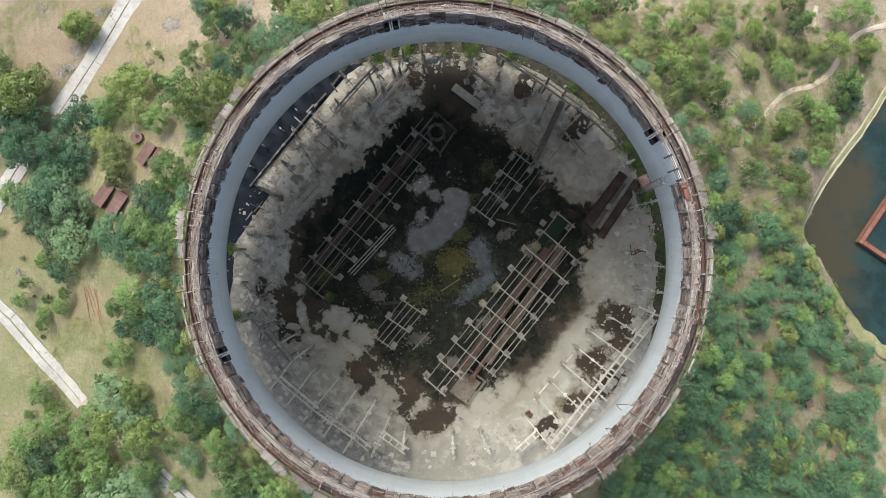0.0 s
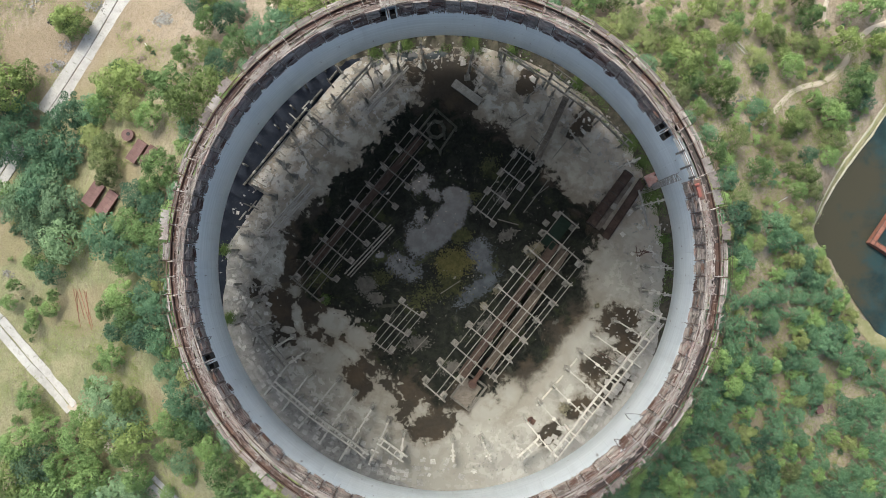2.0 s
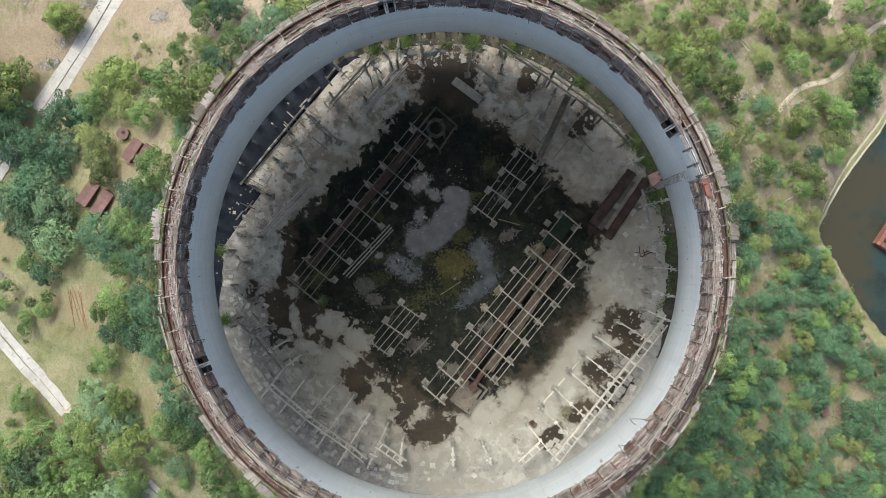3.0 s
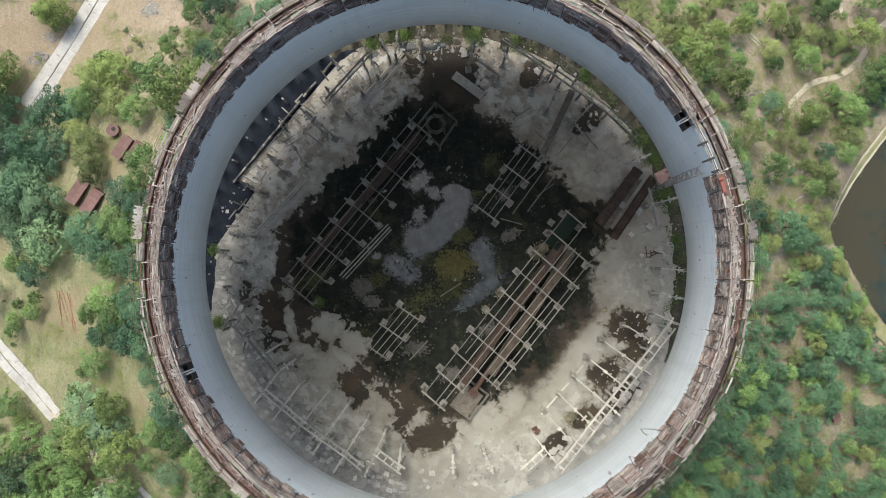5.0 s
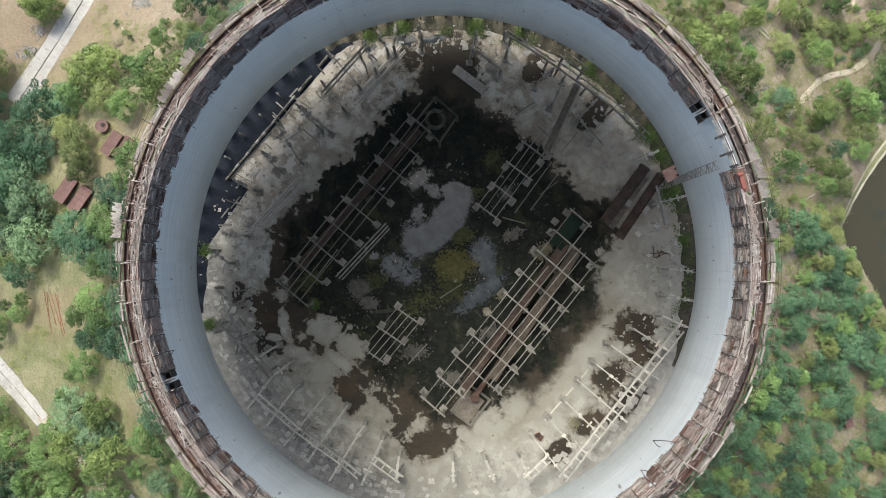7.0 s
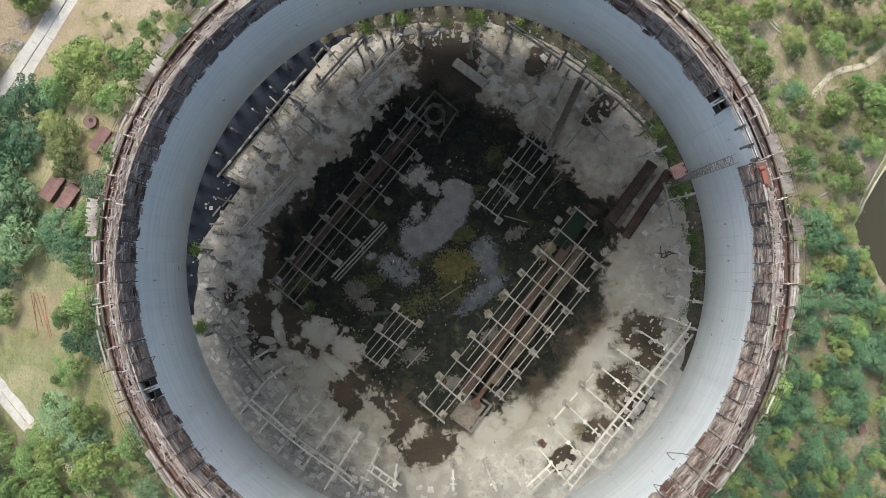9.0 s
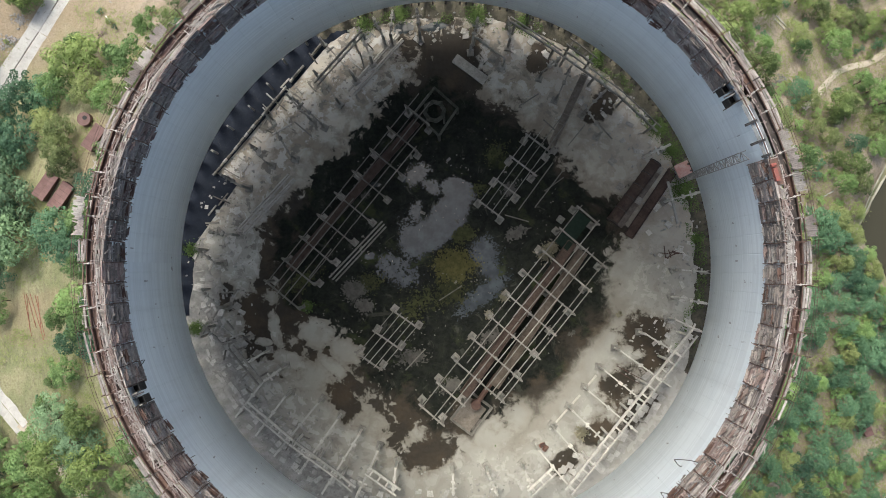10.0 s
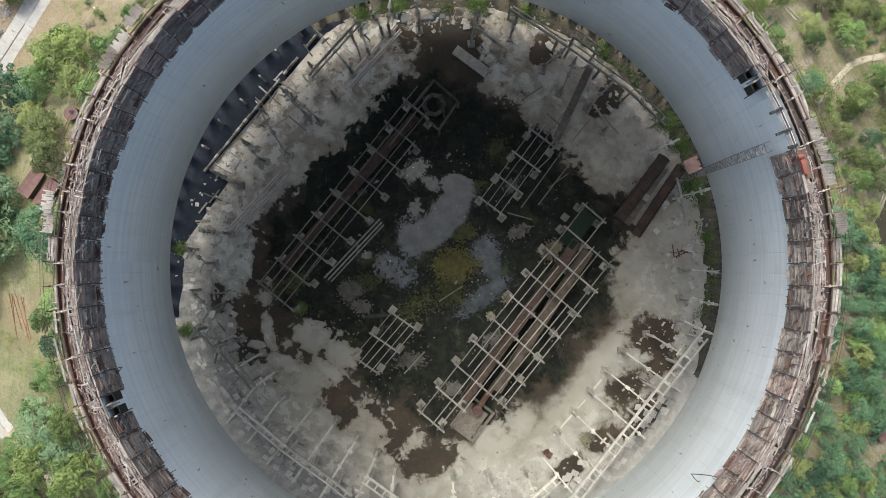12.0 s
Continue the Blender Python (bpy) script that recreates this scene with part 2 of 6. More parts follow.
def leaf_material(name, a, b):
    """Leaves that also let light through."""
    k = Nodes(name)
    tone = k.step(k.noise(k.place(), 0.35, 3, 0.6), 0.36, 0.64)
    spread = k.math("ADD", k.math("MULTIPLY", k.island(), 0.45), k.math("MULTIPLY", tone, 0.55))
    col = k.mix(spread, a, b)
    col = k.mix(k.math("MULTIPLY", k.chance(), 0.5), col, tuple(v * f for v, f in zip(b, (1.1, 1.0, 0.85))))
    hsv = k.t.nodes.new("ShaderNodeHueSaturation")
    k.link(k.math("ADD", k.math("MULTIPLY", k.chance(), 0.6), 0.68), hsv.inputs["Value"])
    k.link(col, hsv.inputs["Color"])
    col = hsv.outputs[0]
    mat = k.done(col, 0.65, None, 0, 0.0, 0.25)
    thin = k.t.nodes.new("ShaderNodeBsdfTranslucent")
    k.link(col, thin.inputs["Color"])
    both = k.t.nodes.new("ShaderNodeMixShader")
    both.inputs[0].default_value = 0.2
    k.t.links.new(k.bsdf.outputs[0], both.inputs[1])
    k.t.links.new(thin.outputs[0], both.inputs[2])
    k.t.links.new(both.outputs[0], k.t.nodes["Material Output"].inputs["Surface"])
    return mat


def water_material(name, color, scale, rough=0.06, depth=0.01, spots=None, spec=0.2):
    k = Nodes(name)
    p = k.place()
    col = k.mix(k.step(k.noise(p, scale, 5, 0.6), 0.35, 0.65), color, tuple(v * 0.6 for v in color))
    if spots:
        s = k.split(p)
        far = k.math("ADD", k.math("SUBTRACT", s[0], k.math("MULTIPLY", s[1], 0.10)), k.math("MULTIPLY", k.noise(p, scale * 0.4, 6, 0.7), 62.0))
        col = k.mix(k.step(far, 148.0, 164.0), spots, col)
    return k.done(col, rough, k.noise(p, scale * 8, 3), depth, 0.0, spec)


# wet stains outside the middle and dry islands inside its edge: x, y, half length, half width, turn
STAINS = [
    ((-41.4, 0.2), 3.0, 8.2, 0), ((-44.9, -12.0), 4.9, 6.8, 0), ((-37.0, -12.0), 5.4, 3.5, -20), ((-50.7, -5.9), 1.9, 3.0, 0), ((-34.2, -18.8), 1.4, 1.4, 0),
    ((33.5, -38.0), 4.5, 2.2, 45), ((27.5, -43.5), 4, 2.2, 50), ((46.5, -21.5), 4, 2.4, 50),
    ((23.5, -11.5), 20, 5.0, 55), ((12.0, -29.0), 9, 3.0, 30),
    ((-8.5, -32.72), 7.5, 4.5, 60), ((-3.8, -41.77), 6.5, 3.6, 20), ((-23.93, -29.94), 5, 3, -60), ((-41.57, -17.07), 7, 4.5, -30),
    ((-0.28, 49.51), 10, 5, -20), ((-0.27, 43.87), 14, 9, 90), ((44.48, -14.63), 5, 4, 10), ((39.52, -26.68), 4, 3, 50),
    # the 18 m strip paints a dark trench, (35.23, 37.48) a dark hole
    ((42.94, -32.19), 5, 3, 40), ((20.87, 47.64), 3.5, 2.2, 60), ((35.23, 37.48), 4.0, 2.8, 40), ((-24.21, -23.8), 18, 1.6, -42), ((-32.33, -10.88), 10, 4, -42),
    ((12.18, 21.43), 8, 5, 0), ((33.21, 9.05), 7, 2.4, 55), ((40.64, 14.02), 7, 1.2, 55),
]
STAINS = [(x, y, rx, ry, turn) for (x, y), rx, ry, turn in STAINS]
DRY = [
    ((-27.58, -17.28), 7, 5, -15), ((-33.47, -25.67), 12, 6, -45), ((-39, -12.99), 6, 2.6, -70), ((-45.42, 0.23), 8, 4.5, -75), ((-50.93, -8.45), 7, 4, 80),
    ((12.81, -35.96), 9, 5, 35), ((-39.64, -27.53), 10, 5, -50), ((25.83, 36.39), 14, 9, -40), ((35.1, 24.57), 11, 7, -45), ((46.99, -3.28), 15, 11.5, 78), ((38.06, -20.55), 14, 7, 50),
    ((-17.08, 42.86), 9, 6, 45), ((-22.66, 37.85), 10.5, 7, 48), ((-28.86, 32.1), 11.5, 7, 48), ((-37.28, 24.85), 12.5, 7.5, 50), ((-45.52, 13.26), 9, 5, 60), ((8.44, 45.13), 6, 5, 0),
]
DRY = [(x, y, rx, ry, turn) for (x, y), rx, ry, turn in DRY]

# pale dry islands left in the western mud
ISLANDS = [(x, y, rx, ry, turn) for (x, y), rx, ry, turn in (((-39.3, -14.3), 1.5, 4.6, 12), ((-29.2, -15.4), 4.6, 3.6, 0), ((-23.1, -18.5), 4.6, 3.0, -30), ((-35.0, -21.6), 5.6, 2.0, -30), ((-41.7, -17.1), 2.4, 1.0, 0), ((-45.0, 2.3), 2.2, 7.1, 0), ((-49.5, -13.4), 3.5, 3.3, 0), ((-26.1, -22.8), 4.1, 1.4, -40))]

BARE = [(x, y, rx, ry, turn) for (x, y), rx, ry, turn in (((-116.0, 70.0), 42, 24, 15), ((-96.90, -55.35), 16, 5, -45), ((-73.97, -45.15), 20, 6, -48), ((-119.33, -66.29), 12, 8, 0), ((91.79, -37.17), 13, 9, 30), ((-93.74, 27.70), 16, 8, 50), ((-107.62, -13.45), 13, 9, 0), ((-135.98, 8.11), 10, 8, 0))]
SHELL = shell_material()
FLOOR = floor_material()
GROUND = ground_material()
PALECON = mottled("pale_concrete", (0.43, 0.41, 0.365), (0.54, 0.52, 0.47), 0.5, 0.9, 0.35, (0.26, 0.24, 0.21))
LIGHTCON = mottled("bleached_concrete", (0.46, 0.45, 0.41), (0.58, 0.565, 0.525), 0.6, 0.9, 0.35, (0.30, 0.275, 0.235))
CONCRETE = mottled("weathered_concrete", (0.33, 0.32, 0.295), (0.43, 0.42, 0.39), 0.5, 0.9, 0.35, (0.22, 0.20, 0.17))
BEAM = mottled("precast_concrete", (0.225, 0.215, 0.192), (0.32, 0.31, 0.282), 0.7, 0.9, 0.45, (0.13, 0.115, 0.095))
SLAB = mottled("broken_slab", (0.34, 0.33, 0.305), (0.50, 0.485, 0.455), 0.6, 0.9, 0.5, (0.2, 0.185, 0.16))
# BEAM darkened: mud, plus shade painted into the west frame's tone
DARKBEAM = mottled("mud_shade_concrete", (0.15, 0.142, 0.125), (0.225, 0.215, 0.19), 0.7, 0.9, 0.45, (0.09, 0.08, 0.065))
GREYRUBBLE = mottled("grey_rubble", (0.17, 0.165, 0.15), (0.30, 0.29, 0.265), 0.9, 0.95, 0.5, (0.12, 0.11, 0.09))
PIPERED = mottled("rust_red_pipe", (0.24, 0.085, 0.055), (0.30, 0.13, 0.09), 0.8, 0.8, 0.4, (0.16, 0.07, 0.05))
DRYLEAF = mottled("dead_straw", (0.19, 0.175, 0.12), (0.27, 0.25, 0.18), 1.5, 0.95, 0.3)
RUST = mottled("rusted_steel", (0.075, 0.043, 0.035), (0.115, 0.068, 0.052), 0.9, 0.75, 0.4, (0.06, 0.035, 0.03))
DARKSTEEL = mottled("dark_steel", (0.035, 0.030, 0.028), (0.06, 0.045, 0.04), 1.2, 0.6, 0.4)
WOOD = mottled("grey_brown_planks", (0.193, 0.166, 0.152), (0.297, 0.267, 0.246), 0.8, 0.9, 0.9, (0.116, 0.091, 0.080))
WOODRED = mottled("red_brown_planks", (0.171, 0.123, 0.111), (0.259, 0.207, 0.189), 0.9, 0.9, 0.9, (0.121, 0.079, 0.070))
SHUTTER = mottled("dark_shutter_boards", (0.193, 0.165, 0.154), (0.281, 0.251, 0.233), 0.6, 0.9, 0.7, (0.110, 0.088, 0.079))
CHANNELRUST = mottled("trough_rust", (0.085, 0.052, 0.044), (0.145, 0.098, 0.082), 1.2, 0.85, 0.5, (0.06, 0.038, 0.032))
WOODPALE = mottled("bleached_planks", (0.235, 0.215, 0.198), (0.335, 0.315, 0.292), 0.9, 0.9, 0.8, (0.2, 0.17, 0.15))
ROOFRED = mottled("faded_red_sheet", (0.115, 0.060, 0.055), (0.155, 0.090, 0.082), 0.6, 0.7, 0.25, (0.11, 0.065, 0.06))
ORANGE = mottled("orange_paint", (0.24, 0.06, 0.045), (0.19, 0.07, 0.055), 1.5, 0.6, 0.3)
PINK = mottled("faded_pink_sheet", (0.30, 0.155, 0.135), (0.34, 0.25, 0.225), 0.8, 0.8, 0.3)
GREENNET = mottled("green_netting", (0.010, 0.024, 0.016), (0.016, 0.034, 0.023), 1.5, 0.9, 0.3)
ROAD = mottled("road_concrete", (0.305, 0.299, 0.283), (0.40, 0.393, 0.373), 0.3, 0.9, 0.12, (0.165, 0.157, 0.14))
PATH = mottled("trodden_earth", (0.34, 0.295, 0.24), (0.43, 0.38, 0.31), 0.4, 0.95, 0.15)
PALESAND = mottled("pale_sand", (0.33, 0.32, 0.24), (0.40, 0.385, 0.31), 0.6, 0.95, 0.15, (0.22, 0.22, 0.12))
REED = mottled("dry_reed_bank", (0.25, 0.235, 0.135), (0.17, 0.18, 0.08), 0.3, 0.95, 0.2, (0.33, 0.31, 0.22), 0.2)
BARK = mottled("bark", (0.10, 0.08, 0.06), (0.14, 0.11, 0.085), 2.0)
LEAVES = [
    leaf_material("leaves_deep_green", (0.030, 0.078, 0.046), (0.118, 0.222, 0.132)),
    leaf_material("leaves_mid_green", (0.048, 0.100, 0.036), (0.212, 0.332, 0.134)),
    leaf_material("leaves_yellow_green", (0.066, 0.110, 0.034), (0.232, 0.312, 0.118)),
    leaf_material("leaves_silver_green", (0.045, 0.095, 0.050), (0.195, 0.305, 0.178)),
    leaf_material("leaves_olive", (0.070, 0.106, 0.040), (0.224, 0.274, 0.118)),
]
WEED = leaf_material("weed_leaves", (0.055, 0.105, 0.028), (0.135, 0.205, 0.062))
SCRUB = leaf_material("scrub_leaves", (0.105, 0.145, 0.050), (0.215, 0.252, 0.102))
GUTTER = mottled("mossy_gutter_soil", (0.055, 0.051, 0.036), (0.105, 0.094, 0.070), 0.7, 0.95, 0.3, (0.048, 0.060, 0.020), 0.1)
SILT = mottled("dark_grey_silt", (0.180, 0.176, 0.162), (0.275, 0.270, 0.252), 0.5, 0.95, 0.3, (0.09, 0.086, 0.07), 0.08)
POOL = water_material("silty_pool_water", (0.062, 0.074, 0.080), 0.3, 0.05, 0.004, None, 0.35)
BASIN = mottled("blue_black_channel", (0.014, 0.018, 0.028), (0.022, 0.027, 0.038), 0.3, 0.85, 0.3, (0.036, 0.038, 0.044))
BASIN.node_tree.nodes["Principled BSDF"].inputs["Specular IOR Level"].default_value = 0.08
POND = water_material("pond_water", (0.020, 0.042, 0.044), 0.15, 0.08, 0.02, (0.040, 0.038, 0.025))


# ---- geometry helpers ----
class Geo:
    """Collects boxes, beams and tubes into one mesh."""

    def __init__(self):
        self.v, self.f = [], []

    def faces(self, verts, faces):
        n = len(self.v)
        self.v += [tuple(p) for p in verts]
        self.f += [tuple(n + i for i in q) for q in faces]
        return self

    def box(self, m, sx, sy, sz, base=False):
        z0, z1 = (0, sz) if base else (-sz / 2, sz / 2)
        c = [m @ Vector((x * sx / 2, y * sy / 2, z)) for z in (z0, z1) for x, y in ((-1, -1), (1, -1), (1, 1), (-1, 1))]
        return self.faces(c, [(3, 2, 1, 0), (4, 5, 6, 7), (0, 1, 5, 4), (1, 2, 6, 5), (2, 3, 7, 6), (3, 0, 4, 7)])

    def beam(self, a, b, w, h, lean=0.0):
        a, b = Vector(a), Vector(b)
        d = b - a
        m = Matrix.Translation((a + b) / 2) @ d.to_track_quat("X", "Z").to_matrix().to_4x4() @ pose(0, 0, 0, lean)
        return self.box(m, d.length, w, h)

    def tube(self, a, b, r, n=8, r2=None):
        a, b = Vector(a), Vector(b)
        d = b - a
        q = d.to_track_quat("Z", "Y").to_matrix()
        r2 = r if r2 is None else r2
        ring = [Vector((math.cos(2 * math.pi * i / n), math.sin(2 * math.pi * i / n), 0)) for i in range(n)]
        vs = [a + q @ (c * r) for c in ring] + [b + q @ (c * r2) for c in ring]
        fs = [(i, (i + 1) % n, n + (i + 1) % n, n + i) for i in range(n)] + [tuple(range(n - 1, -1, -1)), tuple(range(n, 2 * n))]
        return self.faces(vs, fs)

    def mesh(self, name, mat):
        me = bpy.data.meshes.new(name)
        me.from_pydata(self.v, [], self.f)
        me.materials.append(mat)
        me.update()
        return me


def thing(name, at=(0, 0, 0), label="", category="", group="", kind=""):
    ob = new(name)
    ob.empty_display_size = 0.5
    ob.location = at
    return tagged(ob, label, category, group, kind)


def part(name, geo, mat, parent, label="", m=None):
    """One mesh under a thing; a Geo in world places, or mesh data with its own pose m in the thing's frame."""
    data = geo.mesh(name, mat) if isinstance(geo, Geo) else geo
    ob = new(name, data)
    ob.parent = parent
    if m is None:
        loc = parent.location.copy()
        up = parent.parent
        while up is not None:
            loc += up.location
            up = up.parent
        ob.location = -loc
    else:
        ob.matrix_basis = m
    return tagged(ob, label)


def solid(name, geo, mat, label="", category="", group="", kind=""):
    return tagged(new(name, geo.mesh(name, mat)), label, category, group, kind)


def smooth(x):
    x = min(1.0, max(0.0, x))
    return x * x * (3 - 2 * x)


POND_TIP = (107.77, 9.90)
BANK_A = (Vector((134.84, 50.57)) - Vector(POND_TIP)).normalized()
BANK_B = (Vector((133.06, -25.44)) - Vector(POND_TIP)).normalized()
WATER_Z = -29.3


def pond_depth(x, y):
    """Metres inside the pond's two banks; minus outside."""
    p = Vector((x, y)) - Vector(POND_TIP)
    wob = 1.5 * noise.noise(Vector((x * 0.08, y * 0.08, 3.0)))
    a = p.x * BANK_A.y - p.y * BANK_A.x
    b = BANK_B.x * p.y - BANK_B.y * p.x
    return min(a, b) + wob


def ground_z(x, y):
    """The tower stands on a mound that falls away to the meadow and the pond."""
    r = math.hypot(x - AXIS[0], y - AXIS[1])
    k = (r - 63) / 60
    z = -0.6 - 28.2 * (k if 0.06 < k < 0.94 else (smooth((k + 0.06) / 0.24) * 0.12 if k <= 0.06 else 0.94 + 0.06 * smooth((k - 0.94) / 0.12)))
    z += 0.35 * noise.noise(Vector((x * 0.05, y * 0.05, 0.0))) * smooth((r - 60) / 10)
    if x > 60:
        d = pond_depth(x, y)
        w = smooth((d + 7) / 11)
        z = z * (1 - w) + (WATER_Z - 1.2) * w
    return z


# ---- ground, roads, pond ----
ROAD_LINES = [
    ([(-93.88, 91.42), (-109.98, 62.96), (-121.69, 45.57)], 7.2), ([(-129.56, 36.01), (-137.92, 23.11), (-146.59, 8.11)], 6.0),
    ([(-148.17, -6.86), (-135.69, -17.39), (-124.99, -29.65), (-111.73, -42.80)], 5.6), ([(-85.51, -62.21), (-75.77, -70.21), (-65.61, -79.30)], 5.0),
]


def on_road(x, y, extra=0.0):
    p = Vector((x, y))
    for line, width in ROAD_LINES:
        for a, b in zip(line, line[1:]):
            a, b = Vector(a), Vector(b)
            f = min(1.0, max(0.0, (p - a).dot(b - a) / (b - a).length_squared))
            if (p - a.lerp(b, f)).length < width / 2 + extra:
                return True
    return False


def build_ground():
    g = Geo()
    step = [-2600, -1400, -800, -450, -300, -230] + [-192 + 3.0 * i for i in range(129)] + [230, 300, 450, 800, 1400, 2600]
    n = len(step)
    g.v = [(x, y, ground_z(x, y)) for y in step for x in step]
    g.f = [(j * n + i, j * n + i + 1, (j + 1) * n + i + 1, (j + 1) * n + i) for j in range(n - 1) for i in range(n - 1)]
    ob = solid("ground", g, GROUND, "dry yellow-green meadow with bare brown soil patches", "ground", kind="structure")
    for f in ob.data.polygons:
        f.use_smooth = True


def ribbon(name, points, width, mat, label, lift=0.32, rag=0.3, category="path", low=-99.0):
    """A strip along a line on the ground, with uneven edges."""
    pts = []
    for a, b in zip(points, points[1:]):
        a, b = Vector(a), Vector(b)
        k = max(1, int((b - a).length / 1.5))
        pts += [a.lerp(b, i / k) for i in range(k)]
    pts.append(Vector(points[-1]))
    for _ in range(6):
        pts = [pts[0]] + [(pts[i - 1] + 2 * pts[i] + pts[i + 1]) / 4 for i in range(1, len(pts) - 1)] + [pts[-1]]
    g = Geo()
    for i, p in enumerate(pts):
        d = (pts[min(i + 1, len(pts) - 1)] - pts[max(i - 1, 0)]).normalized()
        s = Vector((-d.y, d.x))
        for side in (-1, -0.33, 0.33, 1):
            w = width / 2 * side * (1 + rag * noise.noise(Vector((i * 0.5, side * 7, width))))
            q = p + s * w
            g.v.append((q.x, q.y, max(low, ground_z(q.x, q.y)) + lift - (0.12 if abs(side) == 1 else 0)))
    g.f = [(4 * i + k, 4 * i + k + 1, 4 * i + k + 5, 4 * i + k + 4) for i in range(len(pts) - 1) for k in range(3)]
    return solid(name, g, mat, label, category, kind="structure")


def slab_road(name, points, width, label):
    """A road of cast slabs in two lanes, each slab a piece of its own."""
    rng = random.Random(len(points) * 7 + int(width * 10))
    road = thing(name, (*points[0], ground_z(*points[0])), label, "road", kind="structure")
    for a, b in zip(points, points[1:]):
        a, b = Vector(a), Vector(b)
        d = (b - a).normalized()
        s = Vector((-d.y, d.x))
        n = max(1, round((b - a).length / 6))
        for i in range(n):
            for lane in (-1, 1):
                if rng.random() < 0.01:
                    continue
                c = a.lerp(b, (i + 0.5) / n) + s * lane * width / 4
                half = (b - a).length / n / 2 - 0.015
                e0, e1 = c - d * half, c + d * half
                w = width / 2 - 0.22 - rng.random() * 0.35
                g = Geo().beam((e0.x, e0.y, ground_z(e0.x, e0.y) + 0.13 + rng.random() * 0.02), (e1.x, e1.y, ground_z(e1.x, e1.y) + 0.13 + rng.random() * 0.02), w, 0.3)
                part("slab", g, ROAD, road)


build_ground()
slab_road("road_north", *ROAD_LINES[0], "pale cracked concrete slab road running past the meadow")
slab_road("road_west", *ROAD_LINES[1], "grey concrete road half hidden under trees")
slab_road("road_south", *ROAD_LINES[2], "pale concrete road with a dark middle joint")
slab_road("road_corner", *ROAD_LINES[3], "broken pale concrete road beside the trees")
ribbon("path_south", [(-112.75, -41.63), (-105.77, -49.07), (-98.91, -54.66), (-92.43, -61.21), (-83.30, -68.38)], 3.2, PATH, "pale trodden earth track between trees")
NE_PATH = [(138.14, 74.31), (132.51, 73.03), (128.76, 72.18), (124.99, 69.78), (122.23, 66.52), (122.20, 64.11), (118.75, 59.14), (115.14, 55.55), (112.75, 54.18), (108.19, 53.95), (102.89, 52.14), (97.33, 47.36), (93.76, 42.90), (89.25, 39.80)]
ribbon("path_north_east", NE_PATH, 1.7, PATH, "pale winding footpath through scrub")
ribbon("path_branch", [(114.71, 79.77), (114.18, 78.39), (112.62, 75.64), (113.28, 73.58), (114.46, 72.03)], 1.3, PATH, "short pale footpath in the scrub")
ribbon("path_meadow", [(-54.06, 83.29), (-49.43, 73.02), (-47.98, 67.21)], 2.0, PATH, "pale footpath between bushes")
g = Geo()
tip = Vector(POND_TIP) - (BANK_A + BANK_B) * 0.5
ends = [tip, tip + BANK_B * 320, tip + (BANK_A + BANK_B) * 320, tip + BANK_A * 320]
g.faces([(p.x, p.y, WATER_Z) for p in ends], [(0, 1, 2, 3)])
solid("pond_water", g, POND, "murky teal pond with brown shallows", "water", kind="structure")
ribbon("bank_north", [(141.98, 63.43), (134.14, 50.57), (127.99, 41.02), (119.67, 30.27), (113.33, 20.84), (109.46, 13.00), (107.35, 9.21)], 1.5, REED, "pale dry reed strip along the pond bank", 0.5, 0.5, "bank", -29.0)
ribbon("bank_inner", [(142.51, 62.72), (134.84, 50.03), (128.70, 40.33), (120.41, 29.58), (114.10, 20.17), (110.25, 12.85), (108.15, 9.22)], 0.6, PALESAND, "pale sandy line at the water's edge", 0.6, 0.9, "bank", -29.0)
ribbon("bank_outer", [(141.47, 63.96), (133.62, 51.09), (127.45, 41.55), (119.10, 30.60), (112.75, 21.17), (108.86, 12.99)], 0.6, PALESAND, "pale sandy line above the reeds", 0.6, 0.9, "bank", -29.0)
ribbon("bank_south", [(106.81, 1.88), (112.76, -5.82), (120.75, -13.65), (128.48, -23.31), (135.34, -27.71), (140.87, -30.32)], 3.4, REED, "dry pale reeds along the pond bank", 0.6, 0.7, "bank", -29.0)


# ---- cooling tower ----
RIM_Z, FOOT_Z, LIP_Z = 85.2, 11.5, 78.0


def shell_r(z):
    return 36.84 * math.sqrt(1 + 1.3748e-4 * (110 - z) ** 2)


def polar(r, deg, z=0.0):
    a = radians(deg)
    return Vector((AXIS[0] + r * math.cos(a), AXIS[1] + r * math.sin(a), z))


def revolve(profile, n, jag=None):
    g = Geo()
    m = len(profile)
    for i in range(n):
        for k, (r, z) in enumerate(profile):
            p = polar(r, 360 * i / n, z + (jag(i, k) if jag else 0))
            g.v.append(tuple(p))
    g.f = [(i * m + k, ((i + 1) % n) * m + k, ((i + 1) % n) * m + (k + 1) % m, i * m + (k + 1) % m) for i in range(n) for k in range(m)]
    return g


